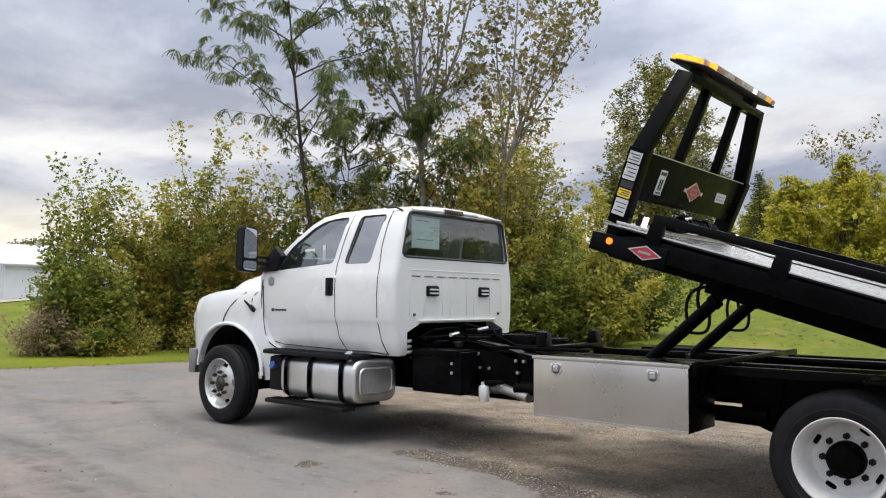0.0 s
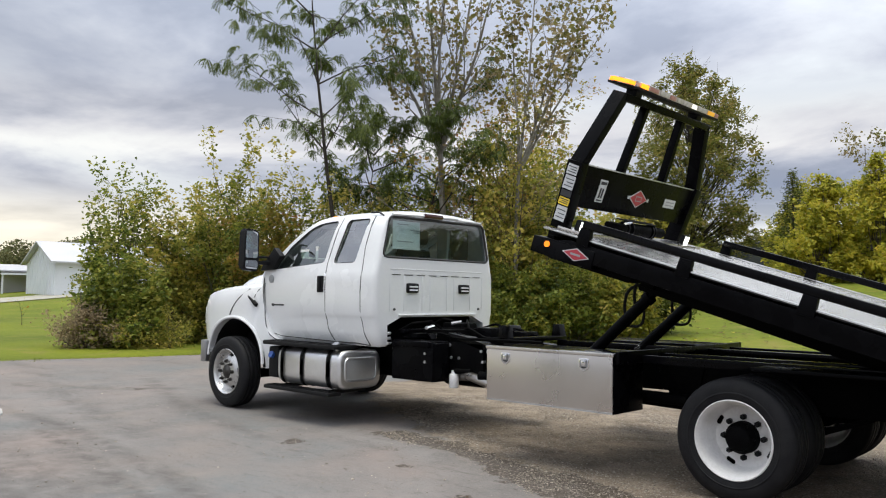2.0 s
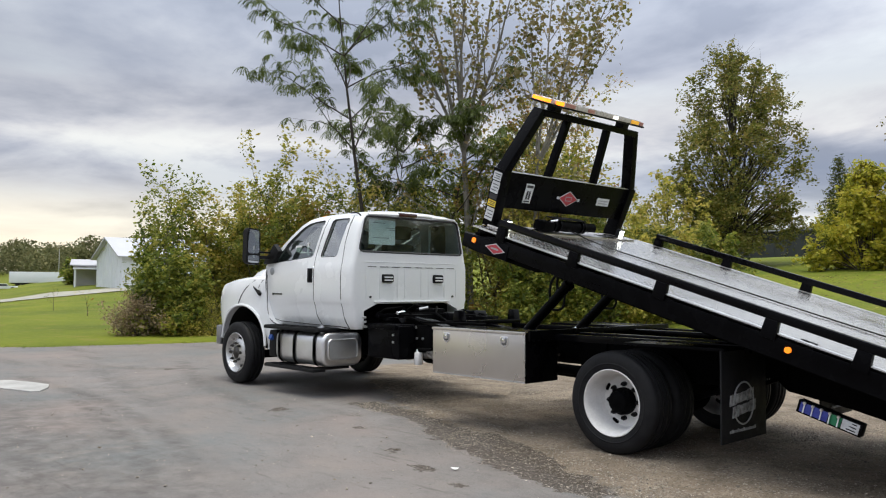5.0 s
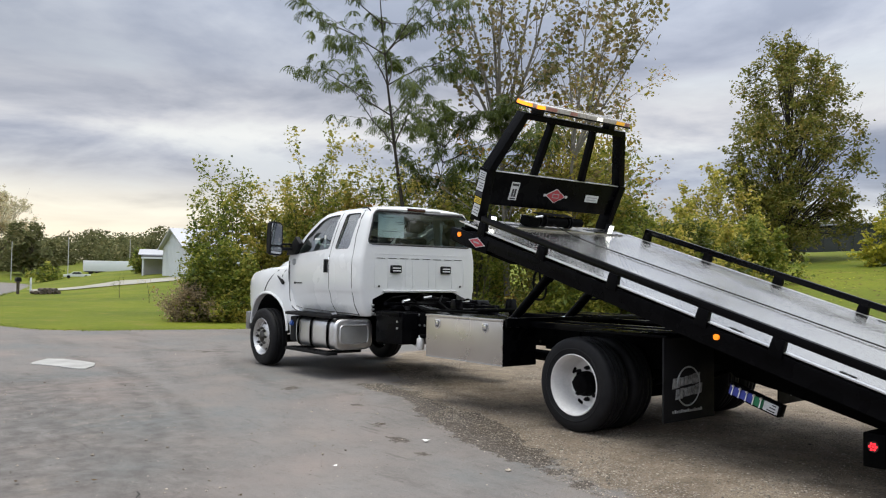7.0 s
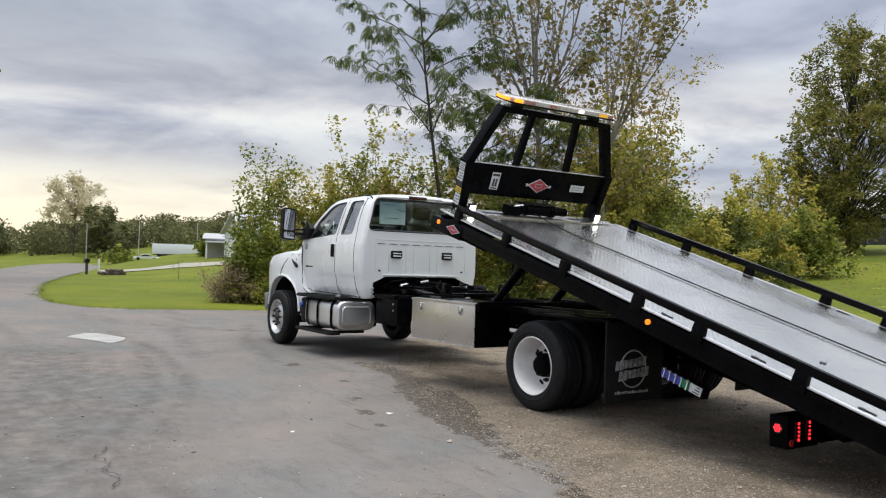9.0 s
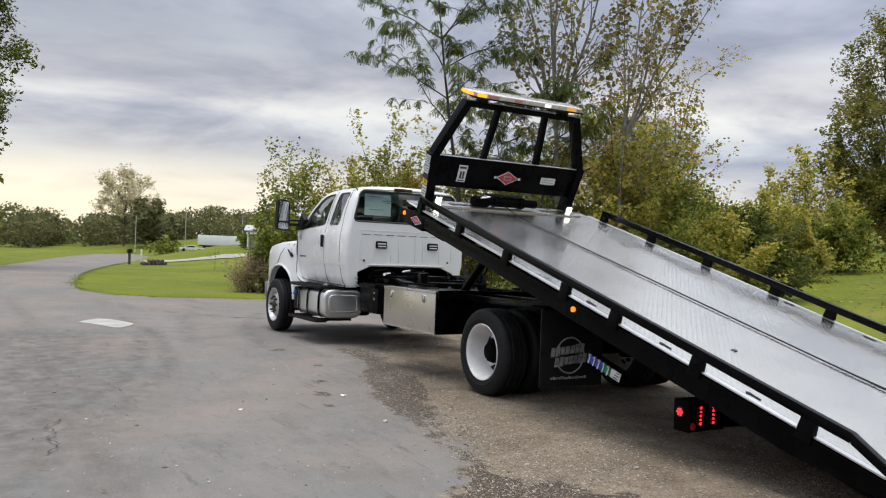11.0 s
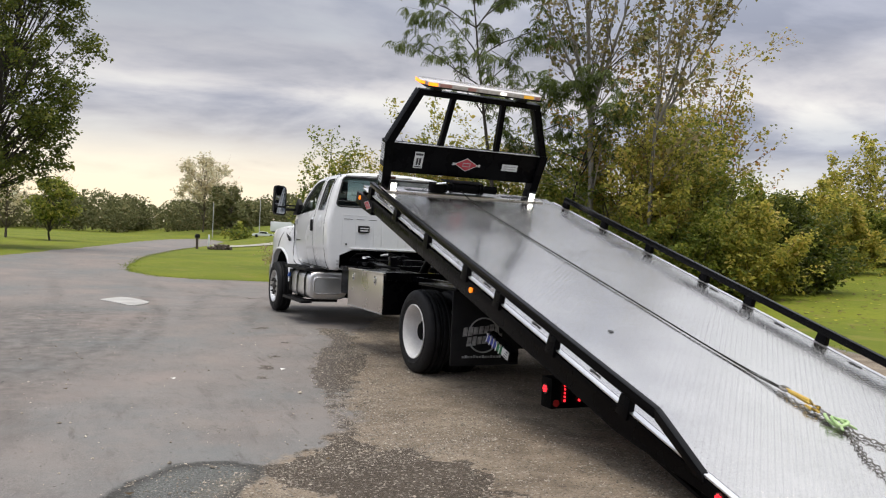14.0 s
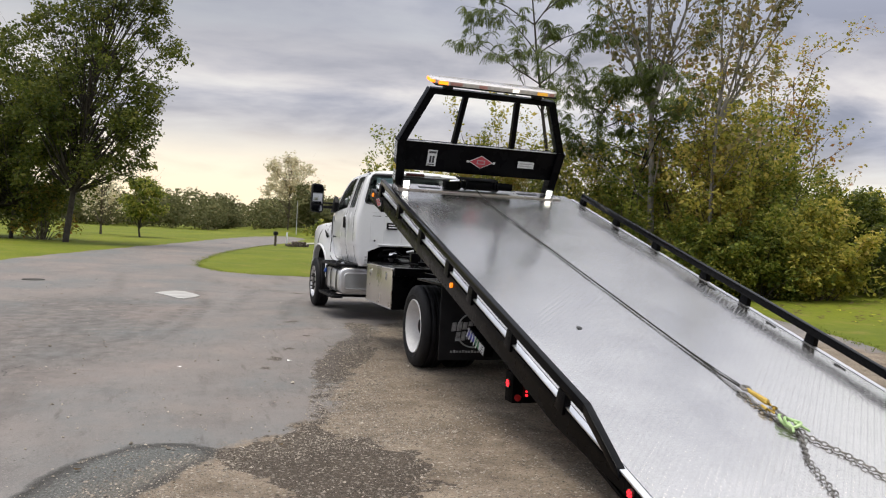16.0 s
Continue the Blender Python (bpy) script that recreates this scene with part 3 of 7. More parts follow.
def from_outline(px, py, poly):
    """Distance to a closed outline: minus inside."""
    p = np.array(poly, float)
    q = np.roll(p, -1, 0)
    best = np.full(px.shape, 1e9)
    inside = np.zeros(px.shape, bool)
    for (ax, ay), (bx, by) in zip(p, q):
        vx, vy = bx - ax, by - ay
        t = np.clip(((px - ax) * vx + (py - ay) * vy) / (vx * vx + vy * vy), 0, 1)
        best = np.minimum(best, np.hypot(px - ax - t * vx, py - ay - t * vy))
        cross = (ay > py) != (by > py)
        with np.errstate(divide="ignore", invalid="ignore"):
            inside ^= cross & (px < (bx - ax) * (py - ay) / (by - ay if by != ay else 1e-9) + ax)
    return np.where(inside, -best, best)


def from_line(px, py, line):
    best = np.full(px.shape, 1e9)
    for (ax, ay), (bx, by) in zip(line, line[1:]):
        vx, vy = bx - ax, by - ay
        t = np.clip(((px - ax) * vx + (py - ay) * vy) / (vx * vx + vy * vy), 0, 1)
        best = np.minimum(best, np.hypot(px - ax - t * vx, py - ay - t * vy))
    return best


def rise(x, y):
    """The lawn climbs gently beyond the lot."""
    s = np.maximum(0.0, -np.asarray(y, float) - 9.5)
    return np.where(s < 34, 0.105 * s * s / (s + 3.0), 0.105 * 34 * 34 / 37 + 0.03 * (s - 34)) + 0 * np.asarray(x, float)


def steps(*spans):
    out = []
    for a, b, d in spans:
        out.extend(np.arange(a, b, d))
    return np.array(out + [spans[-1][1]])


def wobble(x, y, k):
    return np.sin(x * 2.1 * k + 1.3) * np.cos(y * 1.7 * k) + 0.6 * np.sin(x * 4.7 * k + y * 3.1 * k)


def sheet(name, xs, ys, height, material, attrs=()):
    gx, gy = np.meshgrid(xs, ys, indexing="ij")
    z = height(gx, gy)
    nx, ny = gx.shape
    me = bpy.data.meshes.new(name)
    i = np.arange(nx * ny).reshape(nx, ny)
    faces = np.stack([i[:-1, :-1], i[1:, :-1], i[1:, 1:], i[:-1, 1:]], -1).reshape(-1, 4)
    me.from_pydata(np.stack([gx, gy, z], -1).reshape(-1, 3).tolist(), [], faces.tolist())
    me.polygons.foreach_set("use_smooth", [True] * len(me.polygons))
    for key, fn in attrs:
        a = me.attributes.new(key, "FLOAT", "POINT")
        a.data.foreach_set("value", fn(gx, gy).ravel().astype(np.float32))
    me.materials.append(material)
    return new(name, me)


def lawn_height(x, y):
    d = from_outline(x, y, EDGE) + 0.07 * wobble(x, y, 1.0)
    bank = 0.65 * np.clip((x - 25) / 25, 0, 1) * np.clip((-y - 3) / 8, 0, 1) * np.clip(d / 6, 0, 1)
    return rise(x, y) + bank + np.clip(d / 0.35, -1, 1) * 0.035 + np.where(d > 0.4, 0.02 * wobble(x, y, 0.35), 0)


ground = sheet("ground", steps((-900, -60, 60), (-60, -14, 4), (-14, 62, 0.4), (62, 130, 4), (130, 1500, 90)), steps((-1200, -60, 80), (-60, -12, 2.0), (-12, 16, 0.4), (16, 60, 1.5), (60, 1000, 80)), lawn_height, GRASS)
tagged(ground, "mown green lawn with a few fallen leaves", "ground", kind="structure")

GRAVEL = [(7.0, -2.2), (5.2, -0.5), (3.4, 0.45), (2.6, 0.9), (1.4, 1.3), (0.5, 1.68), (-0.6, 1.98), (-1.8, 2.28), (-2.5, 2.85), (-2.85, 3.45), (-3.5, 3.9), (-5, 4.6), (-9, 4.8), (-12, 3), (-12, -6), (0, -6.2), (7, -6)]
CHIPS = [(-2.58, 3.1), (-2.42, 3.3), (-2.46, 3.6), (-2.71, 3.85), (-3.05, 4.0), (-3.7, 4.2), (-4.4, 4.3), (-4.3, 3.7), (-3.4, 3.5), (-2.97, 3.25), (-2.8, 3.12)]
DAMP = [(3.5, 1.0), (3.0, 1.2), (2.3, 1.22), (1.66, 1.6), (0.38, 2.05), (-0.92, 2.25), (-2.1, 2.5), (-2.1, 2.3), (-1.37, 2.2), (-0.3, 1.72), (0.68, 1.27), (1.9, 1.0), (2.5, 0.75), (3.4, 0.7)]


def damp_at(x, y):
    band = 0.36 - from_outline(x, y, DAMP) * 3.0
    pool = 0.5 - from_outline(x, y, [(-2.05, 2.5), (-2.1, 2.32), (-2.45, 2.34), (-2.45, 2.18), (-2.73, 2.0), (-3.0, 1.88), (-3.4, 1.9), (-3.7, 2.1), (-3.9, 2.6), (-3.45, 2.8), (-3.1, 2.98), (-2.9, 3.12), (-2.6, 3.1), (-2.34, 2.72)]) * 2.2
    spots = [0.62 - np.hypot((x - a) / r, (y - b) / (0.5 * r)) * 0.5 for a, b, r in ((0.75, 2.35, 0.42), (3.3, 0.95, 0.6), (3.75, 1.78, 0.45), (-1.7, 3.2, 0.2), (8.2, 1.0, 0.7), (2.85, 1.45, 0.3), (1.35, 2.15, 0.3), (0.2, 2.5, 0.22), (2.3, 1.75, 0.28))]
    return np.clip(np.maximum.reduce([band, pool, *spots]), 0, 1)


def tyre_and_vignette_at(x, y):
    """Faint rubber left by turning wheels; the last, broad run also paints in lens vignetting."""
    best = np.zeros(x.shape)
    for run, width, force in (([(9, 2.9), (6, 2.85), (3.15, 3.24), (1.66, 3.75), (0.55, 4.24), (0.03, 4.58), (-0.6, 5.2)], 0.11, 0.8), ([(6, 3.1), (2.79, 3.69), (1.32, 4.21), (0.33, 4.71), (-0.03, 4.99), (-0.5, 5.5)], 0.13, 0.9),
                              ([(12, 2.6), (8.45, 1.25), (7.98, 0.71)], 0.16, 0.7), ([(14, 4.6), (9, 4.4), (4.5, 4.6), (1.5, 5.4)], 0.14, 0.5), ([(13, 0.6), (9.4, 1.7), (5.0, 2.6)], 0.16, 0.45), ([(9.6, 0.2), (6.2, 1.5), (4.2, 1.8)], 0.12, 0.6), ([(6.0, 4.6), (2.0, 4.9), (-1.0, 5.9)], 1.3, 0.85)):
        best = np.maximum(best, force * np.clip(1.4 - from_line(x, y, run) / width, 0, 1))
    return best


def pavement_height(x, y):
    """Slightly uneven, and crowned where the truck stands."""
    return 0.006 * wobble(x, y, 0.4) + 0.054 * np.clip((2.3 - np.abs(y)) / 1.0, 0, 1) * np.clip((9.0 - np.abs(x - 1.5)) / 1.5, 0, 1)


pavement = sheet("pavement", steps((-60, -6, 2.5), (-6, 10, 0.07), (10, 100, 1.5)), steps((-14, -4, 1.0), (-4, 0, 0.2), (0, 6.5, 0.07), (6.5, 58, 1.5)), pavement_height,
                 PAVEMENT, (("gravel", lambda x, y: np.clip(0.5 - from_outline(x, y, GRAVEL) * 0.9, 0, 1)), ("damp", damp_at),
                            ("chips", lambda x, y: np.clip(0.5 - from_outline(x, y, CHIPS) * 3.0, 0, 1)), ("tyre", tyre_and_vignette_at)))
tagged(pavement, "worn grey asphalt lot with gravel and damp stains", "pavement", kind="structure")

patch = part("pavement_cover", prism(bmn(), [(8.75, 3.34), (8.35, 3.62), (8.14, 3.70), (7.75, 3.5), (7.2, 3.3), (7.13, 3.2), (7.45, 3.0), (7.77, 2.90), (8.2, 3.0), (8.6, 3.15)], "z", -0.02, 0.012, 0.004), PAINT_PATCH)
tagged(patch, "white worn concrete cover set into the asphalt", "utility cover")
cover = part("manhole_cover", lathe(bmn(), [(0.02, 0.012), (0.21, 0.012), (0.22, 0.0), (0.22, -0.02), (0.02, -0.02)], (0, 0, 0), 24), CRACK)
cover.matrix_basis = pose(10.6, 6.1, 0.005, 90, 0, 0)
tagged(cover, "dark iron manhole cover in the asphalt", "manhole cover")

# a crack through the asphalt
rng = np.random.default_rng(4)
bm = bmn()
run = [(0.35, 4.60), (0.12, 4.72), (-0.12, 4.71), (-0.30, 4.76), (-0.48, 4.70), (-0.75, 4.79)]
pts = []
for (ax, ay), (bx, by) in zip(run, run[1:]):
    for t in np.linspace(0, 1, 7)[:-1]:
        pts.append((ax + t * (bx - ax) + rng.normal(0, 0.012), ay + t * (by - ay) + rng.normal(0, 0.016)))
for i, ((ax, ay), (bx, by)) in enumerate(zip(pts, pts[1:])):
    w = 0.0045 + 0.002 * math.sin(i)
    vs = [bm.verts.new(p) for p in ((ax, ay - w, 0.012), (bx, by - w, 0.012), (bx, by + w, 0.012), (ax, ay + w, 0.012))]
    bm.faces.new(vs)
crack = part("pavement_crack", bm, CRACK)
tagged(crack, "thin dark crack across the asphalt", "crack", kind="structure")


def scatter_stones(name, count, spots, size, material, seed, label):
    """Loose stones, joined."""
    r = np.random.default_rng(seed)
    places = list(spots(r, count))
    lie = pavement_height(*np.array(places, float).T)
    octa = np.array([(1, 0, 0), (0, 1, 0), (-1, 0, 0), (0, -1, 0), (0, 0, 0.8), (0, 0, -0.8)], float)
    tri = np.array([(0, 1, 4), (1, 2, 4), (2, 3, 4), (3, 0, 4), (1, 0, 5), (2, 1, 5), (3, 2, 5), (0, 3, 5)])
    vs, fs = [], []
    for i, (x, y) in enumerate(places):
        s = size * math.exp(r.normal(0, 0.36))
        a = r.uniform(0, 6.28)
        k = octa * r.uniform(0.6, 1.3, (6, 3)) * s
        c, n = math.cos(a), math.sin(a)
        k = np.stack([k[:, 0] * c - k[:, 1] * n + x, k[:, 0] * n + k[:, 1] * c + y, k[:, 2] * 0.7 + 0.35 * s + lie[i]], -1)
        vs.append(k)
        fs.append(tri + 6 * i)
    ob = raw(name, np.concatenate(vs).tolist(), np.concatenate(fs).tolist(), material)
    return tagged(ob, label, "stones", kind="stuff")


def gravel_spots(r, count):
    """Loose stones gather in patches and along the edge of the gravel."""
    x, y = r.uniform(-6, 5, count * 14), r.uniform(-2.5, 4.6, count * 14)
    d = from_outline(x, y, GRAVEL)
    near = (d < -0.02) | (from_outline(x, y, CHIPS) < 0) | (from_outline(x, y, DAMP) < 0) | (r.uniform(0, 1, x.shape) < 0.02)
    keep = near & (r.uniform(0, 1, x.shape) < 0.16 + 0.62 * (wobble(x, y, 0.8) > 0.45) + 0.4 * (np.abs(d + 0.2) < 0.25))
    return iter(np.stack([x[keep], y[keep]], -1)[:count].tolist())


scatter_stones("gravel_stones", 62000, gravel_spots, 0.0040, STONE, 5, "small loose grey and brown gravel stones on the ground")
scatter_stones("larger_stones", 17000, gravel_spots, 0.0060, STONE, 15, "larger loose stones among the gravel")
scatter_stones("pavement_grit", 900, lambda r, n: np.stack([r.uniform(-6, 12, n), r.uniform(1.5, 8, n)], -1).tolist(), 0.008, STONE, 6, "scattered small grit on the asphalt")


def leaf_litter(name, count, spots, size, material, seed, label):
    r = np.random.default_rng(seed)
    vs, fs = [], []
    for i in range(count):
        x, y, z = spots(r)
        s, a = size * r.uniform(0.6, 1.4), r.uniform(0, 6.28)
        k = [(1, 0, 0.25), (0, 0.55, 0.0), (-1, 0, 0.3), (0, -0.55, 0.05)]
        vs += [(x + s * (p * math.cos(a) - q * math.sin(a)), y + s * (p * math.sin(a) + q * math.cos(a)), z + 0.012 + s * h) for p, q, h in k]
        fs.append((4 * i, 4 * i + 1, 4 * i + 2, 4 * i + 3))
    return tagged(raw(name, vs, fs, material), label, "leaves", kind="stuff")


def lawn_spot(r):
    x, y = r.uniform(-8, 14), r.uniform(-30, -9)
    return x, y, float(rise(x, y)) + 0.05


leaf_litter("fallen_leaves", 2600, lawn_spot, 0.055, LITTER, 7, "brown fallen leaves scattered over the lawn")
leaf_litter("yellow_leaves", 500, lawn_spot, 0.05, LEAF_YELLOW, 17, "yellow fallen leaves scattered over the lawn")
leaf_litter("fallen_leaves", 30, lambda r: (r.uniform(-5, 8), r.uniform(1.8, 6.5), 0.004), 0.020, LITTER, 8, "dry fallen leaves on the asphalt")
leaf_litter("litter", 2, lambda r: ((0.53, 2.24, 0.004), (-0.99, 3.99, 0.004), (3.0, 2.6, 0.004), (-2.4, 3.05, 0.004), (0.2, 3.3, 0.004))[int(r.integers(0, 5))], 0.034, PAPER, 3, "small pale scraps lying on the asphalt")


# ragged tufts where the lawn meets the asphalt
def edge_tufts():
    r = np.random.default_rng(11)
    vs, fs = [], []
    line = EDGE[2:18]
    for (ax, ay), (bx, by) in zip(line, line[1:]):
        length = math.hypot(bx - ax, by - ay)
        nx, ny = (by - ay) / length, -(bx - ax) / length
        for _ in range(int(length * 110)):
            t, o = r.uniform(), r.normal(0.10, 0.16)
            x, y = ax + t * (bx - ax) + nx * o, ay + t * (by - ay) + ny * o
            h, a, w = r.uniform(0.015, 0.045), r.uniform(0, 6.28), r.uniform(0.006, 0.014)
            lx, ly = r.normal(0, 0.03, 2)
            i = len(vs)
            vs += [(x - w * math.cos(a), y - w * math.sin(a), 0.0), (x + w * math.cos(a), y + w * math.sin(a), 0.0), (x + lx, y + ly, h)]
            fs.append((i, i + 1, i + 2))
    return tagged(raw("grass_tufts", vs, fs, TUFT), "short uneven grass along the edge of the asphalt", "grass", kind="stuff")


edge_tufts()


# ---- trees and shrubs ----
def limb_mesh(segs, sides=5):
    vs, fs = [], []
    for a, b, ra, rb in segs:
        a, b = np.array(a, float), np.array(b, float)
        d = b - a
        d = d / (np.linalg.norm(d) + 1e-9)
        u = np.cross(d, (0, 0, 1) if abs(d[2]) < 0.9 else (1, 0, 0))
        u /= np.linalg.norm(u)
        w = np.cross(d, u)
        i = len(vs)
        for p, r in ((a, ra), (b, rb)):
            for k in range(sides):
                t = 2 * math.pi * k / sides
                vs.append(tuple(p + r * (math.cos(t) * u + math.sin(t) * w)))
        for k in range(sides):
            fs.append((i + k, i + (k + 1) % sides, i + sides + (k + 1) % sides, i + sides + k))
    return vs, fs


def leaf_mesh(points, size, rng, shape=0.62, droop=0.3, spread=0.45):
    """One folded lozenge for each leaf."""
    n = len(points)
    p = np.asarray(points, float)
    s = size * np.exp(rng.normal(0, 0.28, n))[:, None]
    d = rng.normal(0, 1, (n, 3))
    d[:, 2] = d[:, 2] * spread - droop
    d /= np.linalg.norm(d, axis=1)[:, None]
    u = np.cross(d, rng.normal(0, 1, (n, 3)))
    u /= np.linalg.norm(u, axis=1)[:, None] + 1e-9
    w = np.cross(d, u)
    tip, left, right = p + d * s, p + d * s * 0.45 + u * s * shape * 0.5 + w * s * 0.08, p + d * s * 0.45 - u * s * shape * 0.5 + w * s * 0.08
    vs = np.stack([p, left, tip, right], 1).reshape(-1, 3)
    f = np.arange(4 * n).reshape(n, 4)
    return vs.tolist(), f.tolist()


def unit(v):
    return v / (np.linalg.norm(v) + 1e-9)


def grow(rng, start, way, length, radius, depth, segs, tips, fork=3, bend=0.16, lift=0.10, angle=0.7, shrink=0.62, first=0.3, thin=0.5):
    """A limb that bends as it goes, with smaller limbs off it."""
    steps_n = 5 if depth > 0 else 3
    p, d = np.array(start, float), unit(np.array(way, float))
    nodes = []
    for i in range(steps_n):
        d = unit(d + rng.normal(0, bend, 3) + np.array((0, 0, lift)))
        q = p + d * length / steps_n
        r0, r1 = radius * (1 - 0.75 * i / steps_n), radius * (1 - 0.75 * (i + 1) / steps_n)
        segs.append((p, q, r0, r1))
        nodes.append((q, d, r1, (i + 1) / steps_n))
        p = q
    if depth == 0:
        tips.extend((q, d) for q, d, _, _ in nodes)
        return
    here = fork[0] if isinstance(fork, tuple) else fork
    if isinstance(fork, tuple) and len(fork) > 1:
        fork = fork[1:]
    for k in range(here):
        t = first + (1 - first) * (k + rng.uniform(0.1, 0.9)) / here
        q, dd, r, _ = min(nodes, key=lambda nd: abs(nd[3] - t))
        side = unit(np.cross(dd, rng.normal(0, 1, 3)))
        grow(rng, q, dd * math.cos(angle) + side * math.sin(angle) * rng.uniform(0.7, 1.2), length * shrink * rng.uniform(0.7, 1.15) * (1.15 - 0.4 * t), max(r * thin, 0.004), depth - 1, segs, tips, fork, bend, lift, angle, shrink, 0.15, thin)
    tips.append((p, d))


def around(tips, per, sigma, rng):
    base = np.array([t for t, _ in tips])
    k = np.repeat(base, per, axis=0)
    return k + rng.normal(0, sigma, k.shape)


def plant(name, label, category, at, segs, leaves, bark, foliage, group="", sides=5, crown="crown", stem="trunk"):
    ob = thing(name, label, category, at, group)
    if segs:
        v, f = limb_mesh(segs, sides)
        raw(stem, v, f, bark, ob, True)
    v, f = leaves
    raw(crown, v, f, foliage, ob)
    return ob


def z_at(x, y):
    return float(lawn_height(np.array([float(x)]), np.array([float(y)]))[0])


def poplar(x, y, height, seed, stems, leaves_per=5, label="", foliage=None, leaf=0.10, bark=None, fork=6, low=0.28, girth=0.0095, spread=0.58, reach=0.46):
    rng = np.random.default_rng(seed)
    segs, tips = [], []
    for lean, turn, share in stems:
        way = (math.sin(lean) * math.cos(turn), math.sin(lean) * math.sin(turn), math.cos(lean))
        grow(rng, (0, 0, 0), way, height * share, girth * height * share, 3, segs, tips, fork, 0.05, 0.05, spread, reach, low, 0.5)
    pts = around(tips, leaves_per, 0.13, rng)
    return plant("tree", label or "tall slender multi-stemmed poplar with sparse browning leaves", "tree", (x, y, z_at(x, y) - 0.05), segs, leaf_mesh(pts, leaf, rng, 0.8, 0.5), bark or BARK_PALE, foliage or LEAF_POPLAR)


def frond_tree(x, y, height, seed, lean=(0.05, 2.4), label="slender dark-trunked tree with feathery drooping compound leaves", reach=1.75, count=28, first=0.42):
    """A thin trunk whose arching limbs carry long hanging fronds of paired leaflets."""
    rng = np.random.default_rng(seed)
    segs, tips = [], []
    trunk = []
    p = np.zeros(3)
    d = unit(np.array((math.sin(lean[0]) * math.cos(lean[1]), math.sin(lean[0]) * math.sin(lean[1]), math.cos(lean[0]))))
    for i in range(12):
        d = unit(d + rng.normal(0, 0.03, 3))
        q = p + d * height / 12
        segs.append((p, q, 0.0085 * height * (1 - i / 13), 0.0085 * height * (1 - (i + 1) / 13)))
        trunk.append((q, d))
        p = q
    for k in range(count):
        f = first + (0.98 - first) * (k + rng.uniform(0, 0.8)) / count
        q, dd = trunk[min(11, int(f * 12))]
        t = k * 2.4 + rng.uniform(-0.5, 0.5)
        way = np.array((math.cos(t), math.sin(t), rng.uniform(0.35, 0.95)))
        grow(rng, q, way, reach * (1.25 - 0.7 * f) * rng.uniform(0.75, 1.3) + 0.4, 0.024, 1, segs, tips, 5, 0.10, -0.02, 0.55, 0.55, 0.25)
    vs, fs = [], []
    for q, dd in tips:
        for _ in range(8):
            t = rng.uniform(0, 6.28)
            w = unit(np.array((math.cos(t), math.sin(t), rng.uniform(-0.6, 0.2))) + 0.7 * dd)
            a = np.array(q)
            length, n = rng.uniform(0.20, 0.40), 7
            for i in range(n):
                w = unit(w + np.array((0, 0, -0.22)))
                b = a + w * length / n
                side = unit(np.cross(w, (0, 0, 1)))
                for sgn in (1, -1):
                    tip = b + (side * sgn * 0.8 + w * 0.45 + np.array((0, 0, -0.45))) * rng.uniform(0.06, 0.105)
                    m = (b + tip) / 2
                    i0 = len(vs)
                    vs += [tuple(b), tuple(m + w * 0.020), tuple(tip), tuple(m - w * 0.020)]
                    fs.append((i0, i0 + 1, i0 + 2, i0 + 3))
                a = b
    return plant("tree", label, "tree", (x, y, z_at(x, y) - 0.05), segs, (vs, fs), BARK_DARK, LEAF_FROND)


def forked_tree(x, y, seed, trunk_height, girth, stems, label, foliage, bark, leaf=0.105, per=5, fork=(9, 5), lean=(0.0, 0.0), twigs=0, sigma=0.12):
    """A straight trunk that parts into steep stems; each carries side limbs with sparse leaves at their ends."""
    rng = np.random.default_rng(seed)
    segs, tips = [], []
    p, d = np.zeros(3), unit(np.array((math.sin(lean[0]) * math.cos(lean[1]), math.sin(lean[0]) * math.sin(lean[1]), math.cos(lean[0]))))
    nodes = [p]
    for i in range(8):
        d = unit(d + rng.normal(0, 0.018, 3))
        q = p + d * trunk_height / 8
        segs.append((p, q, girth * (1 - 0.045 * i), girth * (1 - 0.045 * (i + 1))))
        nodes.append(q)
        p = q
    for tilt, turn, length in stems:
        way = (math.sin(tilt) * math.cos(turn), math.sin(tilt) * math.sin(turn), math.cos(tilt))
        grow(rng, p, way, length, girth * 0.58, 2, segs, tips, fork, 0.05, 0.04, 0.62, 0.34, 0.12, 0.5)
    for k in range(twigs):
        q = nodes[int(rng.integers(4, 9))]
        t = rng.uniform(0, 6.28)
        grow(rng, q, (math.cos(t), math.sin(t), 0.9), rng.uniform(1.2, 2.6), girth * 0.22, 1, segs, tips, 6, 0.08, 0.05, 0.6, 0.5, 0.25)
    pts = around(tips, per, sigma, rng)
    return plant("tree", label, "tree", (x, y, z_at(x, y) - 0.05), segs, leaf_mesh(pts, leaf, rng, 0.85, 0.5), bark, foliage)


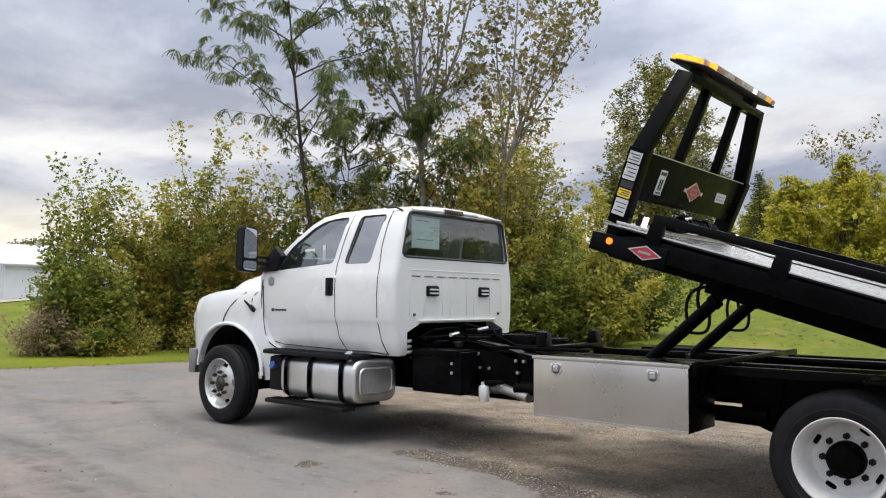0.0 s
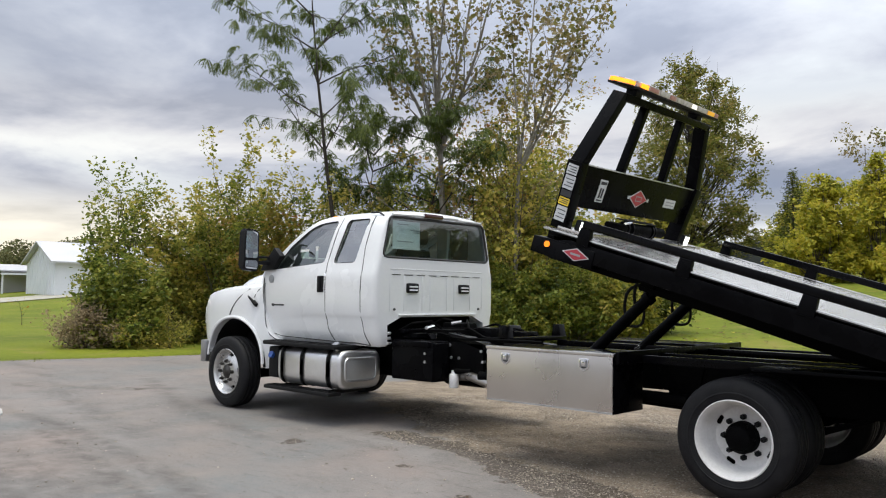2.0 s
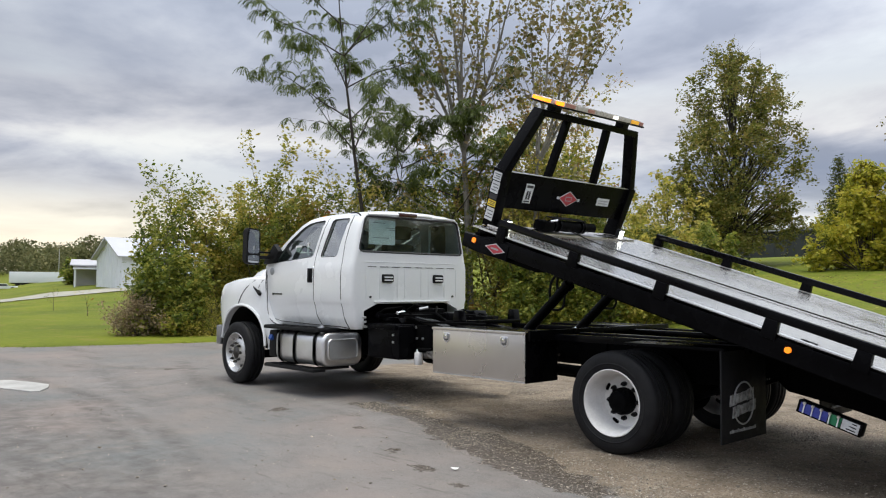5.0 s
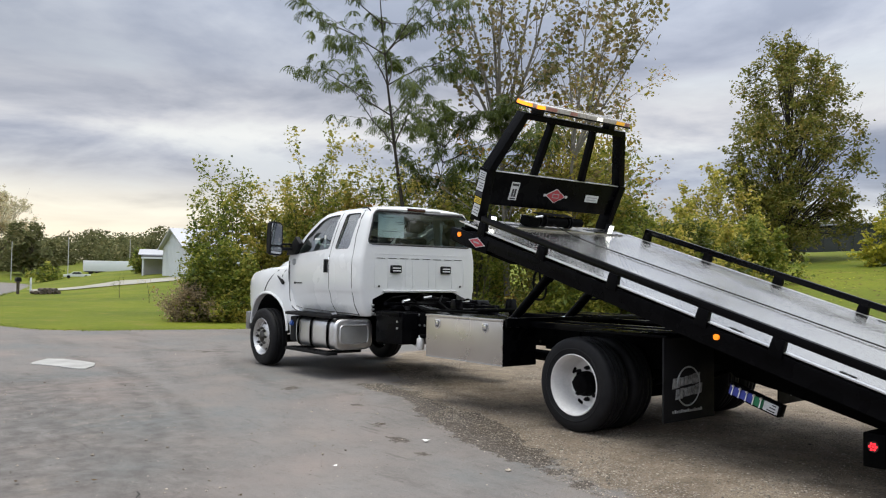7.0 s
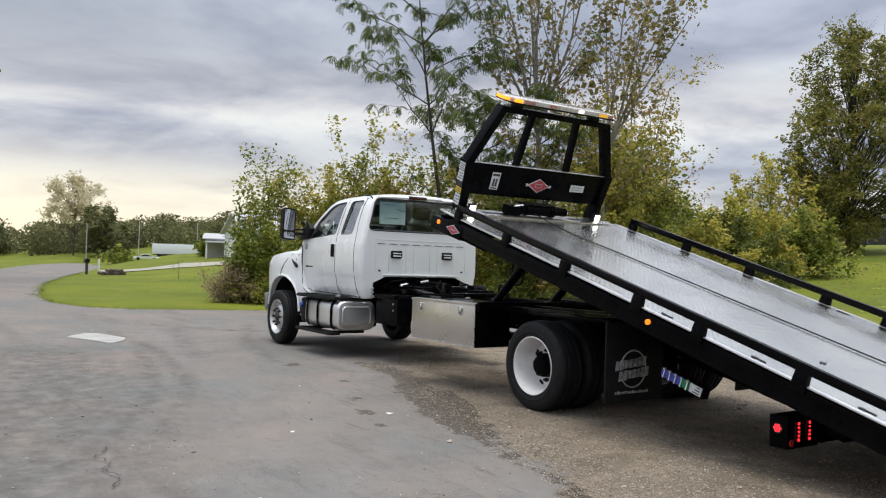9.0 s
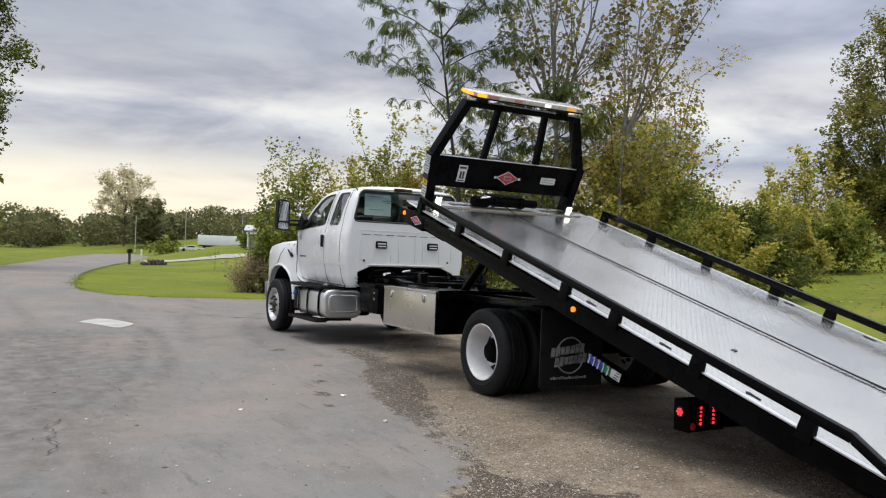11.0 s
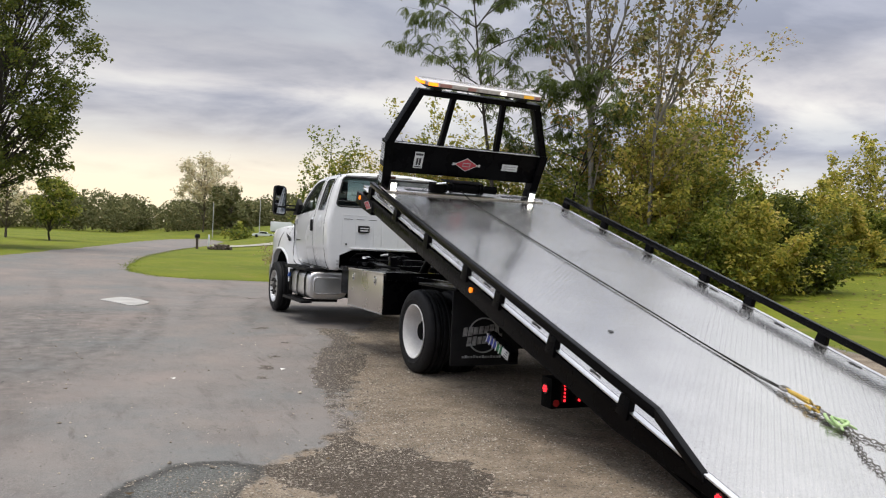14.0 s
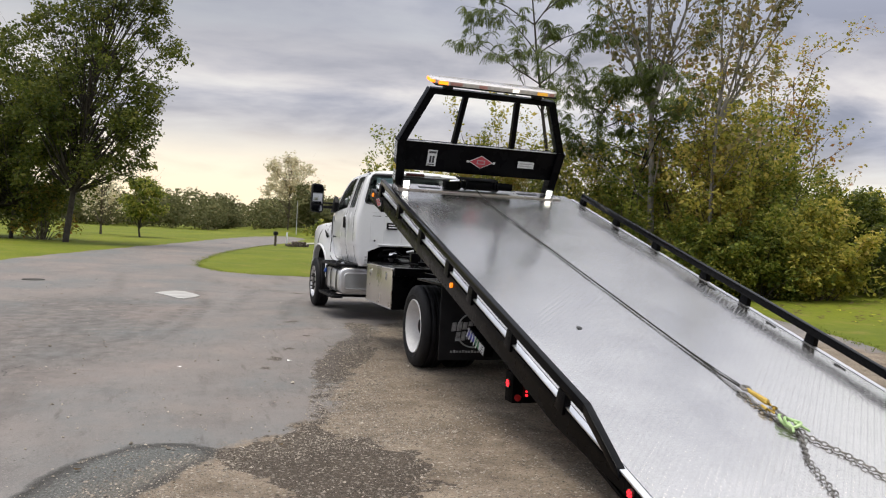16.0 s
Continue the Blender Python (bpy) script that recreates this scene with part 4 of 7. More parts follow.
def thicket_bush(x, y, height, width, seed, foliage, label, leaf=0.10, stems=9, per=8, fork=(8, 5), sigma=0.10, bark=None, name="bush", flat=1.3):
    """Many stems from one root; the middle ones stand tall, the outer ones lean out and stay short, and all branch from the ground up."""
    rng = np.random.default_rng(seed)
    segs, tips = [], []
    most = math.atan(width * 0.5 / height) * 1.35
    for k in range(stems):
        f = (k + 0.3) / stems
        a = k * 2.4 + rng.uniform(-0.4, 0.4)
        tilt = most * f ** 0.8
        length = height * 0.84 * (1 - 0.45 * f ** flat) * rng.uniform(0.84, 1.04)
        start = (0.10 * width * f * math.cos(a), 0.10 * width * f * math.sin(a), 0)
        grow(rng, start, (math.sin(tilt) * math.cos(a), math.sin(tilt) * math.sin(a), math.cos(tilt)), length, 0.0065 * height, 2, segs, tips, fork, 0.07, 0.05, 0.72, 0.36, 0.10, 0.5)
    for k in range(7):
        a = k * 0.9 + rng.uniform(-0.3, 0.3)
        grow(rng, (0, 0, 0), (math.cos(a), math.sin(a), rng.uniform(0.25, 0.8)), width * 0.48 * rng.uniform(0.7, 1.05), 0.004 * height, 1, segs, tips, 9, 0.08, 0.04, 0.7, 0.5, 0.2)
    pts = around(tips, per, sigma, rng)
    pts[:, 2] = np.abs(pts[:, 2])
    return plant(name, label, name, (x, y, z_at(x, y) - 0.03), segs, leaf_mesh(pts, leaf, rng), bark or BARK_BROWN, foliage, crown="foliage", sides=4)


def broad_tree(x, y, height, width, seed, foliage, label, leaf=0.22, per=9, bark=None, stems=1, first=0.22, fork=7, sigma=0.35, depth=2, lean=0.0):
    rng = np.random.default_rng(seed)
    segs, tips = [], []
    for k in range(stems):
        a = rng.uniform(0, 6.28)
        ln = lean if stems == 1 else rng.uniform(0.08, 0.25)
        grow(rng, (0.3 * k, 0, 0), (ln * math.cos(a), ln * math.sin(a), 1), height * 0.93, 0.016 * height, depth, segs, tips, fork, 0.05, 0.03, 0.85, width / height * 0.95, first)
    pts = around(tips, per, sigma, rng)
    pts = pts[pts[:, 2] > 0.1 * height]
    return plant("tree", label, "tree", (x, y, z_at(x, y) - 0.05), segs, leaf_mesh(pts, leaf, rng), bark or BARK_BROWN, foliage)


def shrub(x, y, height, width, seed, foliage, label, leaf=0.11, count=6000, name="bush", clumps=38, low=0.0, trunk=0.0, bark=None, round_top=False, puff=1.0, lean=(0.0, 0.0)):
    """Clumps of leaves carried on stems from the ground, or on limbs from a trunk; open towards the top."""
    rng = np.random.default_rng(seed)
    segs, cs = [], []
    spine = [np.array((lean[0] * t * height, lean[1] * t * height, t * height * 0.92)) + rng.normal(0, 0.02 * height * trunk, 3) * (t > 0) for t in np.linspace(0, 1, 8)]
    if trunk:
        for i, (a, b) in enumerate(zip(spine, spine[1:])):
            r = trunk * height * 0.02
            segs.append((a, b, r * (1 - i / 7.5), r * (1 - (i + 1) / 7.5)))
    for k in range(clumps):
        h = low + (1 - low) * rng.uniform(0.03, 1) ** (0.95 if round_top else 0.85)
        hh = (h - low) / (1 - low)
        shape = math.sqrt(max(0.05, 1 - (1.7 * hh - 0.75) ** 2)) if round_top else 0.10 + 0.90 * (1 - h) ** 0.75
        r = width / 2 * shape * math.sqrt(rng.uniform(0.02, 1))
        t = rng.uniform(0, 6.28)
        off = np.array((lean[0] * h * height, lean[1] * h * height, 0))
        c = np.array((r * math.cos(t), r * math.sin(t), height * h * 0.94)) + off
        cs.append((c, puff * rng.uniform(0.6, 1.25) * (0.30 + 0.11 * width) * (1.05 - (0.5 if round_top else 0.68) * h)))
        if trunk:
            base = spine[int(np.clip((h - 0.22) * 7, 1, 7))]
            rr = 0.006 * height * trunk * (1.2 - 0.8 * h) + 0.01
        else:
            base, rr = np.array((c[0] * 0.25, c[1] * 0.25, 0)), 0.012 + 0.004 * height
        mid = (base + c) / 2 + rng.normal(0, 0.12, 3)
        segs += [(base, mid, rr, rr * 0.7), (mid, c, rr * 0.7, rr * 0.25)]
        for _ in range(3):
            segs.append((c, c + (rng.normal(0, 0.22, 3) + np.array((0, 0, 0.22))) * (1 + trunk * width / 4), rr * 0.3, 0.003))
    # leaves along short sprays that fan out of each clump
    w = np.array([s for _, s in cs]) ** 2
    fan = 11
    ways = rng.normal(0, 1, (len(cs), fan, 3)) + np.array((0, 0, 0.45))
    ways /= np.linalg.norm(ways, axis=2)[:, :, None]
    ways *= rng.uniform(0.7, 1.75, (len(cs), fan, 1))
    pick, which = rng.choice(len(cs), count, p=w / w.sum()), rng.integers(0, fan, count)
    centre, size = np.array([c for c, _ in cs])[pick], np.array([s for _, s in cs])[pick]
    along = rng.uniform(0.05, 1, count) ** 0.7
    off = rng.normal(0, 1, (count, 3)) * (0.05 + 0.17 * size * (1.15 - along))[:, None]
    pts = centre + ways[pick, which] * (size * along)[:, None] + off
    pts[:, 2] = np.abs(pts[:, 2])
    for (c, sz), fan_ways in zip(cs, ways):
        for way in fan_ways[::2]:
            segs.append((c, c + way * sz * 0.95, 0.006, 0.002))
    return plant(name, label, name, (x, y, z_at(x, y) - 0.03), segs, leaf_mesh(pts, leaf, rng), bark or BARK_BROWN, foliage, crown="crown" if trunk else "foliage", stem="trunk", sides=5)


def conifer(x, y, height, width, seed, label):
    """A straight trunk with tiers of drooping limbs that shorten towards the tip."""
    rng = np.random.default_rng(seed)
    segs, pts = [((0, 0, 0), (0, 0, height), 0.014 * height, 0.01)], []
    for k in range(110):
        f = 0.06 + 0.94 * (k + rng.uniform(0, 1)) / 110
        t = k * 2.4 + rng.uniform(-0.4, 0.4)
        reach = width / 2 * (1.02 - f) ** 0.85 * rng.uniform(0.7, 1.1)
        a = np.array((0, 0, f * height))
        b = a + np.array((reach * math.cos(t), reach * math.sin(t), 0.10 * height * (f - 0.45) * reach))
        segs.append((a, b, 0.02, 0.005))
        n = int(16 + 60 * reach)
        along = rng.uniform(0.15, 1, n)[:, None]
        pts.append(a + (b - a) * along + rng.normal(0, 1, (n, 3)) * np.array((0.10, 0.10, 0.09)) * (1.2 - 0.5 * along))
    return plant("tree", label, "tree", (x, y, z_at(x, y) - 0.05), segs, leaf_mesh(np.concatenate(pts), 0.11, rng, 0.4), BARK_DARK, LEAF_DARK)


# the thicket behind the lot
RIGHT, LEFT = 3.83, 0.69
POPLAR = "tall slender grey poplar with forked stems and sparse browning leaves"
forked_tree(12.3, -9.7, 21, 5.3, 0.115, [(0.05, LEFT, 6.0), (0.34, LEFT, 5.2), (0.24, RIGHT, 5.6), (0.42, RIGHT - 0.5, 4.8), (0.30, LEFT + 1.4, 4.6), (0.52, LEFT - 0.3, 4.2)], POPLAR, LEAF_POPLAR, BARK_PALE, 0.115, 3, (9, 4), (0.02, LEFT), 5)
forked_tree(10.45, -10.1, 22, 4.6, 0.075, [(0.06, RIGHT, 5.8), (0.34, RIGHT, 5.2), (0.55, RIGHT + 0.3, 4.4), (0.25, RIGHT + 1.8, 4.4), (0.42, RIGHT - 0.6, 4.6)], POPLAR, LEAF_POPLAR, BARK_PALE, 0.12, 4, (8, 4), (0.03, RIGHT), 4)
frond_tree(14.0, -7.6, 10.4, 31, (0.12, 0.75), reach=2.6, count=17, first=0.46)
frond_tree(13.0, -8.9, 6.9, 33, (0.12, RIGHT), "young tree with dense feathery green compound leaves", 2.3, 13, 0.40)
frond_tree(15.2, -8.9, 6.0, 34, (0.08, 4.0), "young tree with dense feathery green compound leaves", 2.1, 11, 0.40)
T1 = "overgrown green shrub with small leaves turning yellow"
T2 = "overgrown olive-green shrub with open leafy tips"
T3 = "dense shrub with rusty red autumn leaves"
for sx, sy, h, w, seed, fol, lab, lf in (
    (18.5, -3.75, 4.9, 3.9, 41, LEAF_GREEN, T1, 0.115), (17.9, -5.0, 4.3, 2.8, 42, LEAF_OLIVE, T2, 0.115), (16.7, -2.7, 2.6, 2.2, 43, LEAF_GREEN, T1, 0.11),
    (17.3, -7.0, 6.4, 2.9, 44, LEAF_OLIVE, T2, 0.115), (17.0, -6.0, 5.0, 2.6, 45, LEAF_GREEN, T1, 0.11), (15.9, -6.3, 4.0, 2.7, 46, LEAF_RUST, T3, 0.11),
    (15.6, -8.2, 5.0, 3.2, 47, LEAF_GREEN, T1, 0.12), (14.2, -8.3, 4.6, 3.0, 48, LEAF_OLIVE, T2, 0.115), (13.0, -9.3, 5.2, 2.8, 49, LEAF_GREEN, T1, 0.115),
    (12.2, -10.9, 7.0, 3.2, 50, LEAF_RUST, T3, 0.12), (11.2, -11.6, 5.6, 3.4, 51, LEAF_OLIVE, T2, 0.12), (11.4, -13.6, 4.2, 3.4, 52, LEAF_GREEN, T1, 0.12),
    (10.3, -9.9, 2.6, 2.6, 53, LEAF_GREEN, T1, 0.11), (9.4, -11.1, 2.5, 2.7, 54, LEAF_GREEN, T1, 0.11), (8.6, -12.3, 2.7, 2.8, 55, LEAF_OLIVE, T1, 0.12),
    # bushes 56 and 59: their deep shade is put into the leaf colour
    (9.2, -14.6, 2.9, 3.2, 56, LEAF_DARK, T1, 0.12), (13.9, -15.2, 9.2, 4.3, 57, LEAF_RUST, T3, 0.13), (13.3, -16.9, 3.0, 3.2, 58, LEAF_GREEN, T1, 0.13),
    (13.2, -18.5, 2.9, 3.6, 59, LEAF_DARK, T1, 0.13), (15.9, -20.2, 3.3, 4.2, 60, LEAF_GREEN, T1, 0.14), (16.4, -23.6, 3.6, 5.8, 61, LEAF_OLIVE, T2, 0.15),
    (17.3, -27.4, 5.6, 7.4, 62, LEAF_OLIVE, T2, 0.17), (11.9, -19.5, 2.6, 3.4, 63, LEAF_OLIVE, T1, 0.13), (12.6, -23.2, 2.8, 3.6, 64, LEAF_GREEN, T1, 0.14),
    (10.7, -10.7, 6.2, 3.2, 67, LEAF_OLIVE, T2, 0.12), (10.6, -12.2, 5.2, 2.5, 68, LEAF_GREEN, T1, 0.12), (16.5, -12.0, 6.0, 3.6, 65, LEAF_GREEN, T1, 0.13), (19.2, -6.6, 4.2, 3.2, 66, LEAF_OLIVE, T2, 0.12)):
    tall = h > 4.5
    thicket_bush(sx, sy, h, w * 1.1, seed, fol, lab, lf * 0.86, 10 if tall else 8, 6 if tall else 10, (8, 5) if tall else (7, 5), 0.095)
for sx, sy, h, w, seed in ((16.6, -1.8, 0.95, 1.7, 71), (16.2, -3.4, 0.9, 1.8, 72), (15.4, -5.2, 0.9, 1.8, 73), (14.6, -6.4, 0.9, 1.8, 74)):
    shrub(sx, sy, h, w, seed, DRY_WEEDS if seed < 72 else LEAF_OLIVE, "low dry brown weeds at the foot of the shrubs" if seed < 72 else "rough green undergrowth at the foot of the shrubs", 0.055, 5200, "weeds", 26)

# across the lawn
shrub(17.8, -36.0, 12.6, 7.2, 81, LEAF_COTTON, "tall cottonwood with an open olive-green crown", 0.15, 46000, "tree", 170, 0.02, 0.6, BARK_DARK, True, 0.9)
for k, (tx, ty, h, w, fol) in enumerate(((10.0, -33.5, 5.2, 4.6, LEAF_YELLOW), (7.6, -33.8, 6.0, 4.4, LEAF_YELLOW), (5.0, -34.5, 5.6, 5.0, LEAF_YELLOW), (2.0, -35.0, 6.0, 5.0, LEAF_OLIVE), (16.5, -50.5, 6.4, 5.5, LEAF_YELLOW),
                                         (13.2, -51.5, 6.2, 6.0, LEAF_YELLOW), (9.5, -52, 6.6, 6.0, LEAF_YELLOW), (-2, -36, 6.0, 5.5, LEAF_OLIVE), (-6.5, -37, 6.4, 6, LEAF_YELLOW))):
    shrub(tx, ty, h, w, 90 + k, fol, "row of yellow-green autumn trees at the far edge of the lawn", 0.17, 13000, "tree", 60)
poplar(8.4, -35.5, 6.6, 101, [(0.05, 1.0, 1.0), (0.2, 3.0, 0.8)], 2, "thin half-bare tree above the yellow hedge", LEAF_POPLAR, 0.14, fork=4)

conifer(13.1, -38.5, 5.7, 4.2, 131, "dark blue-green conifer behind the yellow trees")

# along the road
shrub(34.3, 8.3, 15.5, 6.8, 111, LEAF_DARK, "large roadside tree with a full dark-green crown", 0.15, 40000, "tree", 150, 0.20, 0.5, BARK_DARK, True, 1.0, (0.06, -0.12))
shrub(37.5, 11.2, 11.2, 6.6, 112, LEAF_DARK, "large roadside tree with a full dark-green crown", 0.17, 24000, "tree", 100, 0.04, 0.5, BARK_DARK, True)
shrub(39.5, 13.6, 11.5, 7.0, 113, LEAF_DARK, "large roadside tree with a full dark-green crown", 0.17, 20000, "tree", 90, 0.06, 0.5, BARK_DARK, True)
shrub(36.6, 9.6, 3.4, 3.0, 118, LEAF_RUST, "rust-tinted bush under the roadside trees", 0.16, 1500, "bush", 22)
shrub(53.0, 5.7, 4.3, 3.4, 114, LEAF_GREEN, "small round-crowned lawn tree beside the road", 0.2, 4200, "tree", 36, 0.3, 0.9, BARK_DARK, True)
shrub(57.0, 8.6, 6.0, 3.2, 115, LEAF_PALE, "thin pale-leaved tree beside the road", 0.18, 1300, "tree", 34, 0.3, 0.8, BARK_BROWN, True)
shrub(108, -12.0, 11.0, 8.6, 116, LEAF_PALE, "rounded pale half-bare tree beyond the road", 0.26, 9000, "tree", 80, 0.45, 0.5, BARK_BROWN, True)
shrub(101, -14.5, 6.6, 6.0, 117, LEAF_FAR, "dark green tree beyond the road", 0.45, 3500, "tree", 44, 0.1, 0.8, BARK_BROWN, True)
for k, (tx, ty, h) in enumerate(((35.6, -5.6, 0.9), (29.4, -5.0, 0.95))):
    broad_tree(tx, ty, h, 0.75, 120 + k, (LEAF_DARK, LEAF_RUST)[k], "small young planted tree on the lawn", 0.06, 5 - 3 * k, BARK_BROWN, 1, 0.3, 4, 0.08, 1)
for k, (tx, ty, h, w) in enumerate(((82, -12, 1.9, 3.6), (70, -17.2, 2.2, 1.8), (84, -22, 2.3, 2.2))):
    shrub(tx, ty, h, w, 125 + k, LEAF_GREEN, "low green bush beyond the lawn", 0.25, 1500, "bush", 20)


def far_woods():
    rng = np.random.default_rng(130)
    pts = []
    for k in range(360):
        t = rng.uniform(-0.62, 0.42) if k < 230 else rng.uniform(-1.45, -0.60)
        d = rng.uniform(118, 175)
        x, y = d * math.cos(t), d * math.sin(t)
        g = float(rise(x, y))
        h = rng.uniform(4.2, 6.6) * (0.8 + 0.2 * d / 120)
        c = rng.normal(0, 1, (900, 3))
        c /= np.linalg.norm(c, axis=1)[:, None]
        c *= rng.uniform(0.3, 1, 900)[:, None] ** 0.5
        w = rng.uniform(2.5, 4.2)
        pts.append(np.stack([x + c[:, 0] * w, y + c[:, 1] * w, g + h * 0.52 + c[:, 2] * h * 0.5], -1))
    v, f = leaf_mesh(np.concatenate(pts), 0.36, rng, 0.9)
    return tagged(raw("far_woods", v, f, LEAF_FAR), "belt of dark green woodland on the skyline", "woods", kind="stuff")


far_woods()


def woods_behind():
    """The belt of trees that closes the lot behind the camera."""
    rng = np.random.default_rng(140)
    pts = []
    for k in range(150):
        t = rng.uniform(0.9, 4.15)
        d = rng.uniform(58, 84)
        x, y = d * math.cos(t), d * math.sin(t)
        h, w = rng.uniform(3.6, 5.6), rng.uniform(2.6, 4.6)
        c = rng.normal(0, 1, (700, 3))
        c /= np.linalg.norm(c, axis=1)[:, None]
        c *= rng.uniform(0.3, 1, 700)[:, None] ** 0.5
        pts.append(np.stack([x + c[:, 0] * w, y + c[:, 1] * w, float(rise(x, y)) + h * 0.5 + c[:, 2] * h * 0.5], -1))
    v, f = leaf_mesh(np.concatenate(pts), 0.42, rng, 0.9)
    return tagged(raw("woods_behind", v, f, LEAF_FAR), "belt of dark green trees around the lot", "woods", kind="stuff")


woods_behind()


# ---- the tow truck ----
truck = thing("tow_truck", "white extended-cab tow truck with a black tilted deck", "tow truck")
TILT = math.degrees(math.atan(0.3015))
DECK = pose(1.2, 0, 1.8765, 0, -TILT, 0)


def deck_point(u, y, n):
    return DECK @ Vector((u, y, n))


def side_y(z):
    """Half the cab's width at a height."""
    return lerp([(0.82, 0.850), (0.95, 0.898), (1.14, 0.916), (1.17, 0.932), (1.45, 0.934), (1.595, 0.930), (1.62, 0.920), (1.70, 0.903), (1.95, 0.855), (2.13, 0.805), (2.20, 0.76), (2.25, 0.66)], z)


def cab_ring(x, top, inset=0.0, bottom=0.86, crown=0.045):
    half = []
    hs = [0, 0.03, 0.10, 0.19, 0.215, 0.235, 0.34, 0.46, 0.53, 0.555, 0.66, 0.76, 0.88, 0.96, 1.0]
    for k, h in enumerate(hs):
        z = bottom + (top - bottom) * h
        half.append((side_y(z) - inset - (0.02 if k == 0 else 0), z))
    w = half[-1][0]
    for f in (0.9, 0.7, 0.4, 0.0):
        half.append((w * f, top + crown * (1 - f * f) ** 0.7))
    return [(x, y, z) for y, z in half] + [(x, -y, z) for y, z in half[-2::-1]]


def cab_body():
    stations = [(3.625, 2.15, 0.052, 0.89), (3.632, 2.18, 0.030, 0.872), (3.65, 2.21, 0.012, 0.86), (3.69, 2.228, 0.001, 0.86), (4.0, 2.235, 0, 0.86), (4.35, 2.235, 0, 0.86), (4.58, 2.22, 0, 0.86), (4.72, 2.185, 0, 0.86), (4.86, 2.115, 0, 0.86),
                (5.05, 1.99, 0, 0.86), (5.28, 1.82, 0.0, 0.86), (5.48, 1.67, 0.005, 0.88), (5.56, 1.62, 0.02, 0.90)]
    cab = part("cab", loft(bmn(), [cab_ring(x, t, i, b) for x, t, i, b in stations]), [WHITE_PAINT], truck, "white painted cab shell", 50)
    inner = loft(bmn(), [cab_ring(x, t - 0.05, i + 0.05, 0.92) for x, t, i, b in ((3.68, 2.18, 0.0, 0), (4.0, 2.235, 0, 0), (4.58, 2.22, 0, 0), (4.86, 2.10, 0, 0), (5.25, 1.83, 0, 0), (5.42, 1.70, 0, 0))])
    front = prism(bmn(), DOOR_WINDOW, "y", -1.3, 1.3)
    rear = prism(bmn(), REAR_SIDE_WINDOW, "y", -1.3, 1.3)
    back = prism(bmn(), BACK_WINDOW, "x", 3.4, 3.95)
    notch = prism(bmn(), [(-0.75, 0.7), (-0.75, 1.075), (-0.56, 1.155), (0.56, 1.155), (0.75, 1.075), (0.75, 0.7)], "x", 3.4, 3.9)
    shield = prism(bmn(), [(-0.70, -0.30), (0.70, -0.30), (0.60, 0.30), (-0.60, 0.30)], "z", -0.3, 0.3, m=pose(5.07, 0, 2.02, 0, 37, 0) @ pose(0, 0, 0, 0, 0, -90))
    return carve(cab, inner, front, rear, back, notch, shield)


def rounded(poly, r=0.05, n=4):
    """An outline with its corners rounded."""
    out = []
    k = len(poly)
    for i in range(k):
        p, a, b = (np.array(poly[j % k], float) for j in (i, i - 1, i + 1))
        da, db = a - p, b - p
        la, lb = np.linalg.norm(da), np.linalg.norm(db)
        rr = min(r, la * 0.45, lb * 0.45)
        s, e = p + da / la * rr, p + db / lb * rr
        for t in np.linspace(0, 1, n):
            out.append(tuple((1 - t) ** 2 * s + 2 * t * (1 - t) * p + t * t * e))
    return out


DOOR_WINDOW = rounded([(5.34, 1.65), (5.10, 1.90), (4.82, 2.085), (4.66, 2.145), (4.36, 2.165), (4.46, 1.715)], 0.05)
REAR_SIDE_WINDOW = rounded([(4.19, 2.165), (3.86, 2.165), (3.965, 1.705), (4.315, 1.705)], 0.05)
BACK_WINDOW = rounded([(-0.83, 1.765), (0.83, 1.765), (0.735, 2.185), (-0.735, 2.185)], 0.06)
cab = cab_body()


def side_pane(name, outline, sgn, material, label=""):
    bm = bmn()
    o = [bm.verts.new((x, sgn * (side_y(z) - 0.022), z)) for x, z in outline]
    f = bm.faces.new(o)
    f.normal_update()
    if f.normal.y * sgn < 0:
        f.normal_flip()
    ob = part(name, bm, material, cab, label)
    ob.visible_shadow = False
    part("window_seal", tube(bmn(), [(x, sgn * (side_y(z) - 0.010), z) for x, z in outline], 0.0075, 6, True), SEAL, cab)


for sgn in (1, -1):
    side_pane("side_window", DOOR_WINDOW, sgn, GLASS, "tinted door window")
    side_pane("rear_side_window", REAR_SIDE_WINDOW, sgn, SIDE_GLASS, "dark tinted rear side window")
bm = bmn()
bm.faces.new([bm.verts.new((3.656, y, z)) for y, z in BACK_WINDOW[::-1]])
glass = part("rear_window", bm, REAR_GLASS, cab, "dark tinted rear window")
glass.visible_shadow = False
part("window_seal", tube(bmn(), [(3.632, y, z) for y, z in BACK_WINDOW], 0.014, 6, True), SEAL, cab)
bm = bmn()
vs = [bm.verts.new(p) for p in ((5.43, -0.76, 1.70), (5.43, 0.76, 1.70), (4.72, 0.66, 2.20), (4.72, -0.66, 2.20))]
bm.faces.new(vs)
wind = part("windscreen", bm, FRONT_GLASS, cab, "tinted windscreen")
wind.visible_shadow = False

# paper sheet inside the rear window, with lines of print too small to read
sheet_ob = part("window_sheet", box(bmn(), 3.664, 3.667, 0.26, 0.66, 1.855, 2.150), SHEET, cab, "white dealer sheet taped inside the rear window")
for zz, a, b in ((2.118, 0.42, 0.60), (2.062, 0.27, 0.40), (2.040, 0.27, 0.36), (1.940, 0.36, 0.60)):
    part("print_line", box(bmn(), 3.6615, 3.6635, a, b, zz - 0.008, zz), GREY_INK, sheet_ob)

